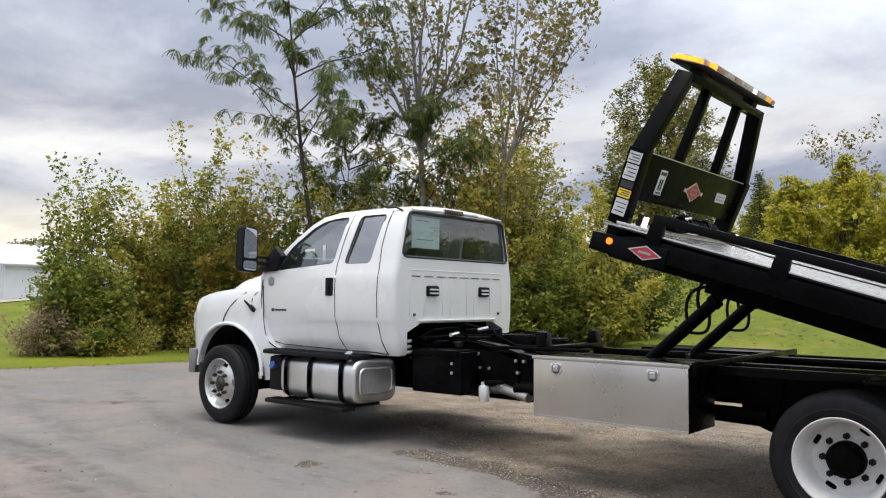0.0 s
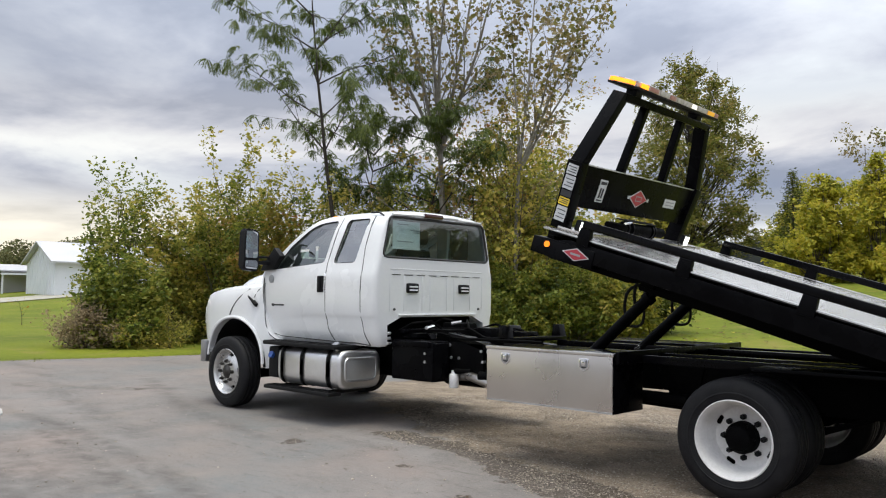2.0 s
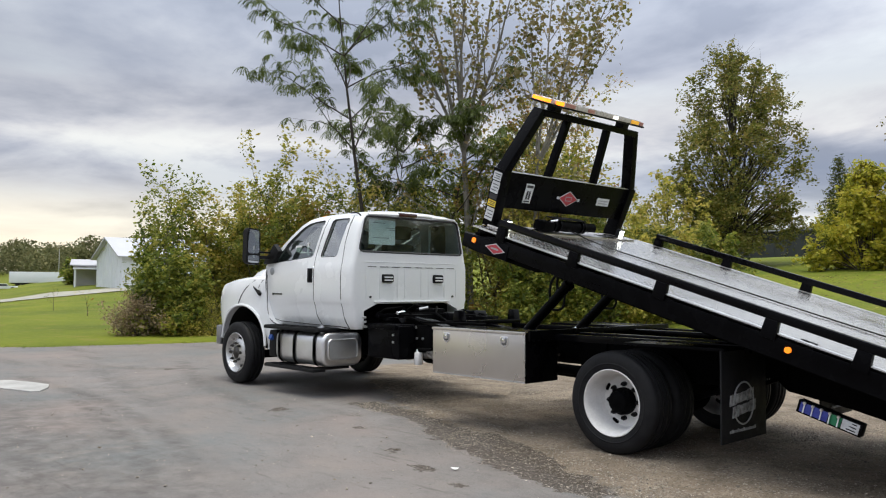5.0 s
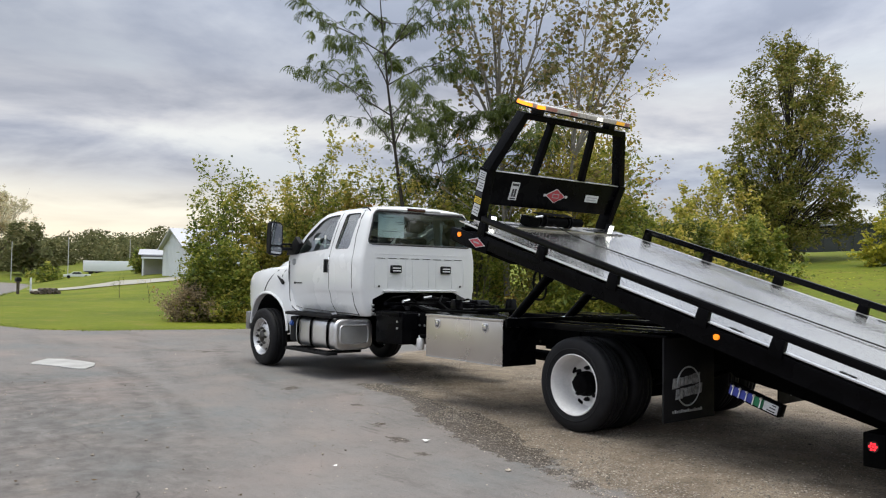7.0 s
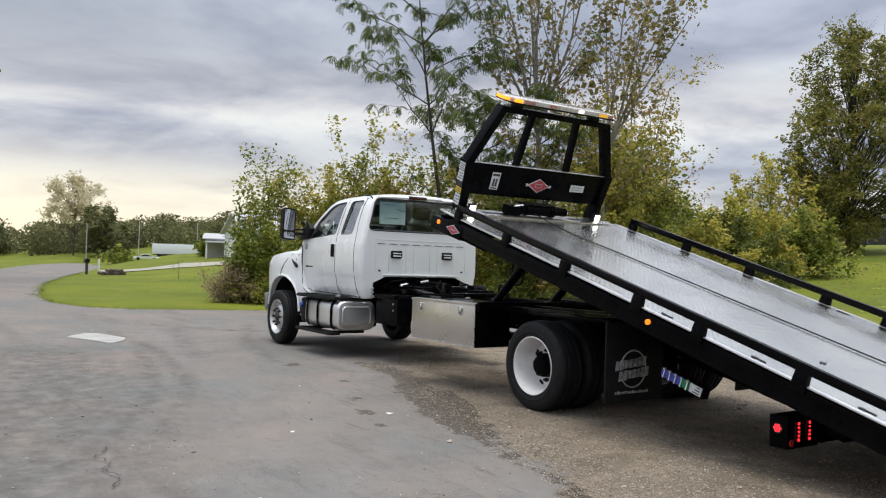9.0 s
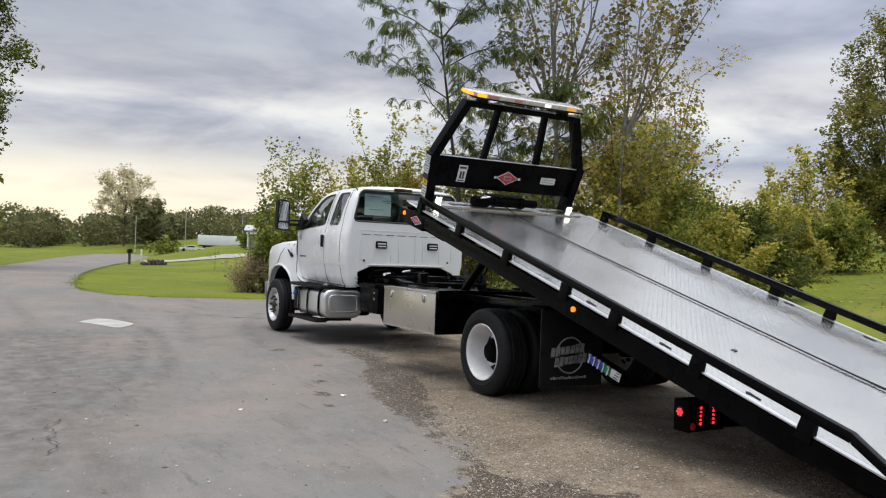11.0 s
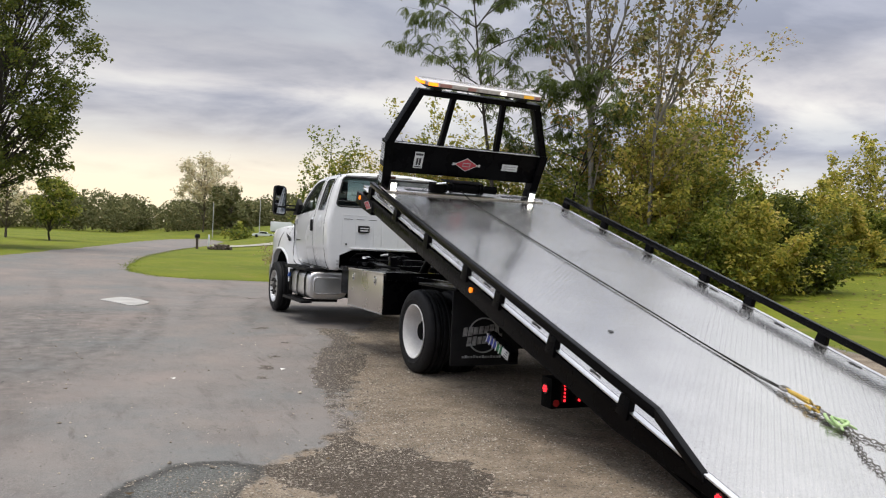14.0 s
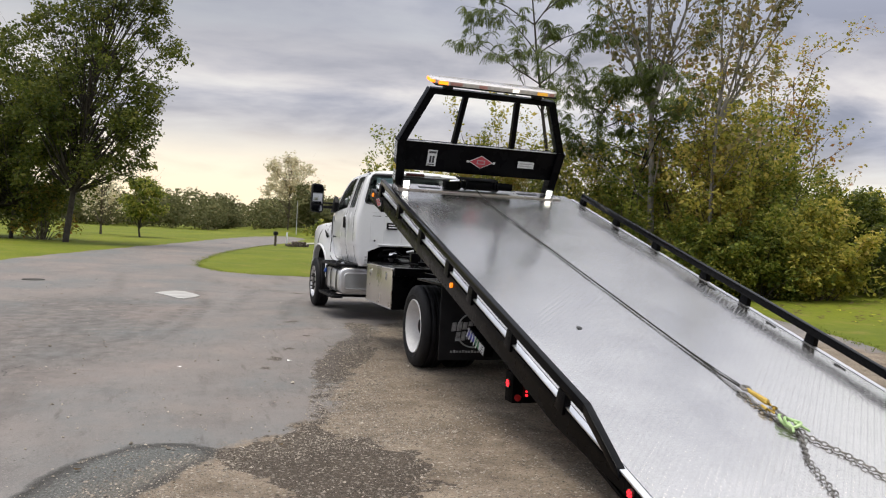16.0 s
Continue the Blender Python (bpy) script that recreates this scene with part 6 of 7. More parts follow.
# unseen engine, silencer and far step, added to block skylight under the truck
part("engine", box(box(bmn(), 5.0, 6.35, -0.36, 0.36, 0.55, 1.25, 0.06), 5.2, 6.1, -0.22, 0.22, 0.34, 0.6, 0.05), BLACK_FRAME, truck, "unseen dark engine added to shade the ground under the truck")
part("unseen_muffler", cyl(bmn(), (4.0, -0.62, 0.52), (2.7, -0.62, 0.52), 0.16, seg=24), BLACK_FRAME, truck, "unseen black silencer added to block light under the frame")
part("unseen_right_step", box(bmn(), 4.02, 5.12, -1.17, -1.0, 0.355, 0.392, 0.008), PLASTIC, truck, "unseen black far-side step added to block light under the cab")
# pipes, hoses and the mount behind the cab
part("cab_mount", box(box(bmn(), 3.40, 3.62, -0.55, 0.55, 0.95, 1.0, 0.01), 3.50, 3.58, -0.62, 0.62, 1.0, 1.04, 0.01), BLACK_RAIL, truck, "black rear cab mount")
part("mount_cap", lathe(bmn(), [(0.001, 0.05), (0.03, 0.05), (0.04, 0.03), (0.055, 0.0), (0.001, 0.0)], (0, 0, 0), 20), CHROME, truck, "bright mount cap").matrix_basis = pose(3.22, 0.50, 1.0, 90, 0, 0) @ pose(0, 0, 0, 0, 0, 180)
part("mount_post", box(box(bmn(), 2.85, 3.05, -0.20, 0.05, 0.88, 1.06, 0.01), 2.70, 2.90, -0.55, -0.30, 0.9, 1.02, 0.01), BLACK_PAINT, truck)
for k, pts in enumerate(([(3.6, 0.60, 1.02), (3.45, 0.56, 1.10), (3.3, 0.45, 1.12), (3.25, 0.30, 1.02), (3.3, 0.1, 0.98)], [(3.55, 0.30, 1.00), (3.2, 0.40, 1.00), (2.9, 0.47, 0.965), (2.4, 0.48, 0.975), (1.9, 0.5, 0.98)],
                         [(3.55, -0.2, 1.08), (3.3, -0.1, 1.12), (3.1, 0.1, 1.05), (2.8, 0.2, 0.97), (2.3, 0.25, 0.97)], [(3.6, 0.1, 1.08), (3.45, 0.1, 1.14), (3.3, 0.0, 1.1), (3.2, -0.1, 1.0)], [(3.5, -0.4, 1.0), (3.2, -0.45, 1.08), (2.9, -0.5, 1.03), (2.6, -0.45, 0.97)])):
    part("hose", tube(bmn(), pts, 0.014, 7), BLACK_FRAME, truck, "black hose run along the frame")
part("steel_pipe", tube(bmn(), [(3.45, 0.30, 1.04), (3.1, 0.10, 1.045), (2.75, -0.20, 1.03)], 0.011, 8), BLACK_FRAME, truck, "black metal pipe behind the cab")
part("valve_block", box(box(bmn(), 3.12, 3.60, -0.40, 0.36, 0.88, 1.04, 0.02), 3.2, 3.45, -0.15, 0.12, 1.0, 1.10, 0.02), BLACK_FRAME, truck, "black valve block behind the cab")

for bx, by, bz in ((3.56, 0.80, 1.00), (3.56, 0.80, 0.95), (3.56, 0.80, 0.90), (3.02, 0.475, 0.90), (3.00, 0.475, 0.78), (2.90, 0.475, 0.78), (2.62, 0.475, 0.86), (2.54, 0.475, 0.86), (2.60, 0.475, 0.76)):
    part("frame_bolt", cyl(bmn(), (bx, by - 0.03, bz), (bx, by + 0.008, bz), 0.014, seg=6), GALV, truck, "bright hexagon bolt")
part("hose_fitting", cyl(bmn(), (3.30, 0.52, 1.055), (3.30, 0.40, 1.075), 0.020, seg=8), CHROME, truck, "bright hose fitting")
part("hose_fitting", cyl(bmn(), (3.16, 0.30, 1.10), (3.10, 0.22, 1.12), 0.016, seg=8), GALV, truck, "bright hose fitting")
part("mount_pad", prism(bmn(), [(2.95, 1.0), (3.16, 1.0), (3.13, 1.075), (2.99, 1.075)], "y", -0.62, -0.42, 0.008), BLACK_RAIL, truck, "black rubber mount pad")
for sgn in (1, -1):
    part("frame_horn", prism(bmn(), [(2.36, 0.874), (2.66, 0.874), (2.86, 0.935), (3.05, 0.985), (3.05, 1.02), (2.82, 0.985), (2.60, 0.93), (2.36, 0.90)], "y", *sorted((sgn * 0.33, sgn * 0.47)), 0.006), BLACK_RAIL, truck, "black sloping frame plate")

# ---- fuel tank and steps ----
tank_out = rounded([(0.50, 0.415), (1.085, 0.415), (1.085, 0.815), (0.50, 0.815)], 0.13, 7)
tank = part("fuel_tank", loft(bmn(), [[(x, 0.7925 + (y - 0.7925) * k, 0.615 + (z - 0.615) * k) for y, z in tank_out] for x, k in ((3.965, 0.86), (3.972, 0.93), (3.985, 0.975), (4.005, 1.0), (4.97, 1.0), (4.99, 0.97), (4.995, 0.9))]), ALU, truck, "brushed aluminium fuel tank", 30)
end = rounded([(0.585, 0.50), (1.0, 0.50), (1.0, 0.73), (0.585, 0.73)], 0.06, 6)
part("tank_end_panel", prism(bmn(), end, "x", 3.958, 3.967, 0.002), TANK_END, tank, "pressed end panel of the tank")
part("tank_end_bead", tube(bmn(), [(3.962, y, z) for y, z in end], 0.013, 8, True), ALU, tank, "raised bead round the tank's end")
for x in (4.13, 4.56, 4.90):
    ring = rounded([(0.49, 0.405), (1.095, 0.405), (1.095, 0.825), (0.49, 0.825)], 0.135, 7)
    s = bmn()
    a = [s.verts.new((x - 0.028, y, z)) for y, z in ring]
    b = [s.verts.new((x + 0.028, y, z)) for y, z in ring]
    for i in range(len(ring)):
        s.faces.new((a[i], b[i], b[(i + 1) % len(ring)], a[(i + 1) % len(ring)]))
    bmesh.ops.solidify(s, geom=s.faces[:], thickness=0.006)
    part("tank_strap", s, PLASTIC, tank, "black tank strap")
part("filler_cap", cyl(cyl(bmn(), (4.10, 0.98, 0.80), (4.10, 1.02, 0.855), 0.034, seg=20), (4.10, 1.015, 0.85), (4.10, 1.03, 0.872), 0.044, seg=20), CHROME, tank, "chrome filler cap")
u = box(bmn(), 3.99, 5.22, 0.80, 1.13, 0.822, 0.862, 0.012)
for x in np.arange(4.02, 5.2, 0.045):
    box(u, x, x + 0.016, 0.92, 1.12, 0.862, 0.868)
part("upper_step", u, PLASTIC, tank, "black ribbed step over the tank")
s = box(bmn(), 4.02, 5.12, 1.0, 1.17, 0.355, 0.392, 0.008)
for x in np.arange(4.05, 5.1, 0.04):
    box(s, x, x + 0.015, 1.01, 1.16, 0.392, 0.398)
box(s, 4.1, 4.14, 0.6, 1.1, 0.37, 0.41)
box(s, 4.9, 4.94, 0.6, 1.1, 0.37, 0.41)
part("lower_step", s, PLASTIC, tank, "black ribbed lower step")
part("fluid_tank", box(bmn(), 5.02, 5.20, 0.72, 1.06, 0.46, 0.80, 0.03), PLASTIC, truck, "black fluid tank ahead of the fuel tank")
part("fluid_cap", cyl(bmn(), (5.12, 1.055, 0.70), (5.12, 1.09, 0.715), 0.036, seg=18), BLUE_CAP, truck, "blue filler cap")
part("right_fuel_tank", loft(bmn(), [[(x, -0.7925 + (y - 0.7925) * k, 0.615 + (z - 0.615) * k) for y, z in tank_out] for x, k in ((4.0, 0.9), (4.02, 1.0), (4.97, 1.0), (4.99, 0.9))]), ALU, truck, "second aluminium tank on the far side")

# ---- toolboxes ----
for sgn in (1, -1):
    y0, y1 = sorted((sgn * 0.68, sgn * 1.112))
    tb = part("toolbox", box(bmn(), 0.822, 2.02, y0, y1, 0.525, 0.962, 0.008), [BLACK_PAINT], truck, "underbody toolbox with stainless door and black sides")
    ya, yb = sorted((sgn * 1.113, sgn * 1.125))
    door = part("toolbox_door", box(bmn(), 0.826, 2.016, ya, yb, 0.53, 0.945, 0.004), STEEL, tb, "polished stainless toolbox door")
    part("toolbox_top_edge", box(bmn(), 0.815, 2.027, *sorted((sgn * 1.06, sgn * 1.13)), 0.946, 0.970, 0.004), STEEL if sgn > 0 else BLACK_PAINT, tb, "bright folded top edge")
    part("toolbox_top", box(bmn(), 0.82, 2.02, *sorted((sgn * 0.68, sgn * 1.058)), 0.958, 0.966, 0.002), BLACK_RAIL, tb)
    for x in (1.82, 1.07):
        face = rounded([(x - 0.046, 0.925), (x + 0.046, 0.925), (x + 0.046, 0.855), (x, 0.822), (x - 0.046, 0.855)], 0.018, 4)
        la = part("latch", prism(bmn(), face, "y", *sorted((sgn * 1.124, sgn * 1.130)), 0.002), CHROME, door, "chrome shield-shaped paddle latch")
        part("latch_recess", prism(bmn(), [(x + (a - x) * 0.74, 0.882 + (b - 0.882) * 0.74) for a, b in face], "y", *sorted((sgn * 1.1295, sgn * 1.132))), DULL_STEEL, la, "dull latch recess")
        part("latch_paddle", box(bmn(), x - 0.020, x + 0.020, *sorted((sgn * 1.131, sgn * 1.139)), 0.866, 0.910, 0.005), CHROME, la, "chrome paddle")
        part("latch_slot", box(bmn(), x - 0.024, x + 0.024, *sorted((sgn * 1.131, sgn * 1.134)), 0.853, 0.861, 0.002), SEAL, la)
    part("box_strip", box(bmn(), 0.83, 2.01, *sorted((sgn * 1.124, sgn * 1.129)), 0.528, 0.54), GALV, tb)
g = part("guard_panel", box(bmn(), 0.78, 0.81, -1.11, 1.11, 0.895, 0.985, 0.004), BLACK_PAINT, truck, "black cross panel behind the toolboxes")

# ---- tilt cylinders ----
for sgn in (1, -1):
    lo, hi = Vector((1.43, sgn * 0.42, 0.92)), Vector((0.76, sgn * 0.42, 1.52))
    mid = lo + (hi - lo) * 0.80
    c = part("tilt_cylinder", cyl(cyl(bmn(), lo, mid, 0.048, seg=24), lo + (mid - lo) * 0.93, mid, 0.058, seg=24), BLACK_PAINT, truck, "black hydraulic tilt cylinder")
    part("cylinder_rod", cyl(bmn(), mid, hi, 0.034, seg=20), BLACK_PAINT, c)
    part("cylinder_pin", cyl(bmn(), lo - Vector((0, 0.09, 0)), lo + Vector((0, 0.09, 0)), 0.03), CHROME, c)
    way = (hi - lo).normalized()
    nrm = Vector((way.z, 0, -way.x))
    top = lo + way * 0.60
    turn = np.linspace(0, math.pi, 10)
    part("hydraulic_hose", tube(bmn(), [top - nrm * (0.045 + 0.07 * math.sin(t)) - way * 0.20 * t / math.pi for t in turn], 0.012, 7), PLASTIC, c)
    for k in range(2):
        p = lo + way * (0.45 + 0.12 * k)
        part("hydraulic_hose", tube(bmn(), [p + nrm * (0.045 + 0.12 * math.sin(t) ** 0.8) + way * 0.33 * t / math.pi for t in turn], 0.013, 7), PLASTIC, c)

# ---- tilted deck ----
LENGTH = 6.46
HALF = 1.255
deck = part("deck", box(bmn(), -LENGTH + 0.27, 0.20, -1.205, 1.205, -0.014, 0.0, 0.0, DECK), TREAD, truck, "bright tread-plate loading deck")


def tread_lozenges():
    """Raised lozenges of the rolled plate, turned by quarters from one to the next."""
    pitch, half, wide, tall = 0.0262, 0.0140, 0.0056, 0.0010
    us, ys = np.arange(-LENGTH + 0.30, 0.16, pitch), np.arange(-1.190, 1.195, pitch)
    gi, gj = np.meshgrid(np.arange(len(us)), np.arange(len(ys)), indexing="ij")
    cu, cy, odd = us[gi].ravel(), ys[gj].ravel(), ((gi + gj) % 2).ravel()
    turn = np.where(odd == 1, 0.785, -0.785)
    shape = np.array([(half, 0, 0), (0, wide, 0), (-half, 0, 0), (0, -wide, 0), (half * 0.45, 0, tall), (-half * 0.45, 0, tall)])
    a = shape[None, :, 0] * np.cos(turn)[:, None] - shape[None, :, 1] * np.sin(turn)[:, None] + cu[:, None]
    b = shape[None, :, 0] * np.sin(turn)[:, None] + shape[None, :, 1] * np.cos(turn)[:, None] + cy[:, None]
    pts = np.stack([a, b, np.broadcast_to(shape[:, 2] + 0.0002, a.shape)], -1).reshape(-1, 3)
    m = np.array(DECK)
    pts = pts @ m[:3, :3].T + m[:3, 3]
    base = (np.arange(len(cu)) * 6)[:, None]
    faces = [(base + np.array(f)).tolist() for f in ((0, 1, 4), (1, 2, 5), (2, 3, 5), (3, 0, 4), (4, 1, 5), (5, 3, 4))]
    ob = raw("tread_relief", pts.tolist(), [f for group in faces for f in group], TREAD, deck)
    return tagged(ob, "raised lozenges of the tread plate", kind="stuff")


tread_lozenges()
for sgn in (1, -1):
    # side channel, which drops to a short nose at the front
    s = bmn()
    prism(s, [(-0.10, -0.040), (0.06, -0.080), (0.10, -0.165), (-4.9, -0.165), (-LENGTH + 0.27, -0.03), (-LENGTH + 0.27, -0.012)], "y", sgn * 1.222, sgn * HALF, 0.004, DECK)
    box(s, -LENGTH + 0.3, 0.06, *sorted((sgn * 1.16, sgn * 1.224)), -0.155, -0.135, 0, DECK)
    part("side_channel", s, BLACK_PAINT, deck, "black deck side channel")
    nose = prism(bmn(), [(-0.34, -0.066), (0.0, -0.070), (0.23, -0.080), (0.23, -0.205), (0.0, -0.212), (-0.34, -0.200)], "y", sgn * 1.15, sgn * 1.262, 0.006, DECK)
    part("deck_nose", nose, BLACK_PAINT, deck, "black boxed front corner of the deck")
    part("nose_underplate", prism(bmn(), [(0.16, -0.195), (0.12, -0.232), (-0.60, -0.222), (-0.64, -0.165), (0.10, -0.165)], "y", sgn * 0.96, sgn * 1.15, 0.004, DECK), BLACK_FRAME, deck)
    # bright angle along the edge, past a dark joint
    edge = box(bmn(), -LENGTH + 0.30, 0.06, *sorted((sgn * 1.214, sgn * 1.256)), -0.006, 0.003, 0, DECK)
    part("edge_strip", edge, ALU, deck, "bright smooth deck edge strip")
    part("edge_joint", box(bmn(), -LENGTH + 0.30, 0.06, *sorted((sgn * 1.203, sgn * 1.216)), -0.020, -0.004, 0, DECK), SEAL, deck)
    us = [-0.22, -1.04, -1.87, -2.72, -3.31, -4.11, -4.93]
    rail = bmn()
    box(rail, -5.18, -0.18, *sorted((sgn * 1.222, sgn * 1.268)), 0.074, 0.134, 0.007, DECK)
    prism(rail, [(-5.17, 0.134), (-5.19, 0.074), (-5.56, -0.030), (-5.63, -0.030), (-5.60, 0.006)], "y", sgn * 1.222, sgn * 1.268, 0.004, DECK)
    ro = part("side_rail", rail, BLACK_RAIL, deck, "black tubular side rail")
    for uu in us:
        p = bmn()
        prism(p, [(uu - 0.045, 0.076), (uu + 0.045, 0.076), (uu + 0.055, -0.05), (uu - 0.055, -0.05)], "y", sgn * 1.226, sgn * 1.272, 0.004, DECK)
        part("rail_post", p, BLACK_PAINT, ro)
    # chain slots near the posts
    for uu in (-2.95, -3.75, -4.5):
        k = bmn()
        box(k, uu - 0.055, uu + 0.055, sgn * 1.17 - 0.004, sgn * 1.17 + 0.004, 0.001, 0.0065, 0, DECK)
        box(k, uu + 0.015, uu + 0.045, sgn * 1.17 - 0.012, sgn * 1.17 + 0.012, 0.001, 0.0068, 0, DECK)
        part("chain_slot", k, SEAL, deck, "dark keyhole chain slot")
    # the deck's inner rails, which slide on the subframe
    part("deck_rail", box(bmn(), -6.0, 0.15, *sorted((sgn * 0.50, sgn * 0.62)), -0.19, -0.014, 0.004, DECK), BLACK_PAINT, deck, "black lengthwise deck beam")
    part("tilt_frame_rail", box(bmn(), -4.3, -0.35, *sorted((sgn * 0.40, sgn * 0.50)), -0.34, -0.14, 0.004, DECK), BLACK_FRAME, truck, "black tilting frame beam")
    part("deck_marker", cyl(bmn(), deck_point(0.085, sgn * 1.260, -0.118), deck_point(0.085, sgn * 1.274, -0.118), 0.023, seg=20), MARKER_ON, deck, "lit round amber marker lamp")
    part("deck_marker", cyl(bmn(), deck_point(-2.87, sgn * 1.252, -0.078), deck_point(-2.87, sgn * 1.272, -0.078), 0.021, seg=20), MARKER_ON, deck, "lit round amber marker lamp")
    mk = part("deck_tail_marker", cyl(bmn(), deck_point(-5.74, sgn * 1.250, -0.045), deck_point(-5.74, sgn * 1.266, -0.045), 0.028, seg=20), DARK_RED_LENS, deck, "round red marker lamp with lit dots")
    for q in range(7):
        r, t = (0.0, 0.0) if q == 0 else (0.016, q * 1.047)
        part("lit_dot", cyl(bmn(), deck_point(-5.74 + r * math.cos(t), sgn * 1.264, -0.045 + r * math.sin(t)), deck_point(-5.74 + r * math.cos(t), sgn * 1.270, -0.045 + r * math.sin(t)), 0.0065, seg=8), RED_ON, mk)
    # diamond sticker
    d = [(-0.185 + a, -0.130 + b) for a, b in ((0.125, 0), (0, 0.050), (-0.125, 0), (0, -0.050))]
    st = part("diamond_sticker", prism(bmn(), d, "y", sgn * 1.2610, sgn * 1.2635, 0, DECK), WHITE_STICKER, deck, "white-bordered red diamond sticker")
    part("sticker_field", prism(bmn(), [(-0.185 + (a + 0.185) * 0.86, -0.130 + (b + 0.130) * 0.84) for a, b in d], "y", sgn * 1.2632, sgn * 1.2655, 0, DECK), RED_STICKER, st)
    part("sticker_mark", box(bmn(), -0.230, -0.140, *sorted((sgn * 1.265, sgn * 1.2665)), -0.137, -0.122, 0, DECK), GREY_INK, st)
for k in range(12):
    uu = 0.1 - k * 0.52
    part("deck_crossbar", box(bmn(), uu - 0.03, uu + 0.03, -1.22, 1.22, -0.125, -0.050, 0, DECK), BLACK_FRAME, deck, "black deck crossbar")
part("deck_front_plate", box(box(bmn(), 0.15, 0.225, -1.15, 1.15, -0.205, -0.080, 0.006, DECK), 0.06, 0.205, -1.12, 1.12, -0.085, -0.001, 0.004, DECK), BLACK_PAINT, deck, "black front edge of the deck")
part("front_shelf", box(bmn(), -0.06, 0.20, -1.02, 1.02, 0.001, 0.020, 0.004, DECK), STEEL, deck, "bright plate under the winch")
for yy in (0.62, -0.62):
    part("shelf_slot", box(bmn(), 0.02, 0.09, yy - 0.13, yy + 0.13, 0.020, 0.0225, 0, DECK), SEAL, deck)
for a, b, w, n0, n1 in ((-4.3, -4.18, 0.9, -0.34, -0.18), (-0.5, -0.38, 0.55, -0.30, -0.16)):
    part("tilt_crossbeam", box(bmn(), a, b, -w, w, n0, n1, 0.006, DECK), BLACK_FRAME, truck, "black crossbeam of the tilting frame")
tail = part("frame_tail", prism(bmn(), [(-0.85, 0.88), (-1.3, 0.955), (-2.9, 0.46), (-2.9, 0.24), (-2.5, 0.30), (-1.6, 0.52), (-1.15, 0.60)], "y", -0.42, 0.42, 0.01), BLACK_FRAME, truck, "black rear tail section of the frame")

# ---- headache rack ----
RACK = DECK @ pose(0.215, 0, 0, 0, -5, 0) @ pose(-0.165, 0, 0)
rack = part("headache_rack", box(bmn(), 0.13, 0.20, -1.03, 1.03, 0.195, 0.545, 0.006, RACK), BLACK_PAINT, truck, "black steel headache rack with open top")


def rack_bar(name, y0, n0, y1, n1, wide=0.085, deep=0.10, u=0.165):
    d = Vector((0, y1 - y0, n1 - n0))
    k = bmn()
    side = Vector((0, d.z, -d.y)).normalized() * wide / 2
    poly = [(y0 + side.y, n0 + side.z), (y0 - side.y, n0 - side.z), (y1 - side.y, n1 - side.z), (y1 + side.y, n1 + side.z)]
    prism(k, poly, "x", u - deep / 2, u + deep / 2, 0.006, RACK)
    return part(name, k, BLACK_PAINT, rack)


for sgn in (1, -1):
    rack_bar("rack_leg", sgn * 0.955, 0.0, sgn * 1.005, 0.555, 0.10, 0.14)
    rack_bar("rack_post", sgn * 1.0, 0.535, sgn * 0.735, 1.15, 0.085, 0.12)
    rack_bar("rack_bar", sgn * 0.365, 0.53, sgn * 0.32, 1.12, 0.060, 0.07)
    lamp = part("work_light", box(bmn(), 0.00, 0.045, sgn * 0.905 - 0.045, sgn * 0.905 + 0.045, 0.03, 0.115, 0.010, RACK), PLASTIC, rack, "white rear work light")
    part("work_light_lens", box(bmn(), -0.008, 0.002, sgn * 0.905 - 0.034, sgn * 0.905 + 0.034, 0.040, 0.105, 0.003, RACK), WORK_ON, lamp, "lit white lens")
    # stickers down the outside of the leg
    for n0, n1, m in ((0.06, 0.18, WHITE_STICKER), (0.19, 0.25, YELLOW_STICKER), (0.26, 0.31, INK), (0.32, 0.43, WHITE_STICKER), (0.44, 0.52, WHITE_STICKER)):
        yy = sgn * (0.955 + 0.050 * ((n0 + n1) / 2) / 0.555 + 0.0515)
        st = part("warning_sticker", box(bmn(), 0.115, 0.215, *sorted((yy, yy + sgn * 0.004)), n0, n1, 0, RACK), m, rack, "small warning sticker")
        if m is not INK:
            for q in range(3):
                part("print_line", box(bmn(), 0.125, 0.205 - 0.02 * (q % 2), *sorted((yy + sgn * 0.003, yy + sgn * 0.0055)), n0 + (n1 - n0) * (0.2 + 0.25 * q), n0 + (n1 - n0) * (0.2 + 0.25 * q) + 0.007, 0, RACK), INK, st)
part("rack_top", box(bmn(), 0.10, 0.23, -0.745, 0.745, 1.105, 1.165, 0.006, RACK), BLACK_PAINT, rack)
part("panel_edge", box(bmn(), 0.120, 0.135, -1.01, 1.01, 0.540, 0.549, 0.002, RACK), GALV, rack)
# stickers on the panel
dia = [(0.155, 0.355), (0, 0.435), (-0.155, 0.355), (0, 0.275)]
st = part("diamond_sticker", prism(bmn(), dia, "x", 0.126, 0.131, 0, RACK), WHITE_STICKER, rack, "white-bordered red diamond sticker")
part("sticker_field", prism(bmn(), [(a * 0.89, 0.355 + (b - 0.355) * 0.88) for a, b in dia], "x", 0.1235, 0.1265, 0, RACK), RED_STICKER, st)
part("sticker_mark", box(bmn(), 0.1215, 0.124, -0.050, 0.050, 0.331, 0.379, 0, RACK), GREY_INK, st)
part("sticker_mark", box(bmn(), 0.120, 0.1225, -0.040, 0.040, 0.340, 0.370, 0, RACK), RED_STICKER, st)
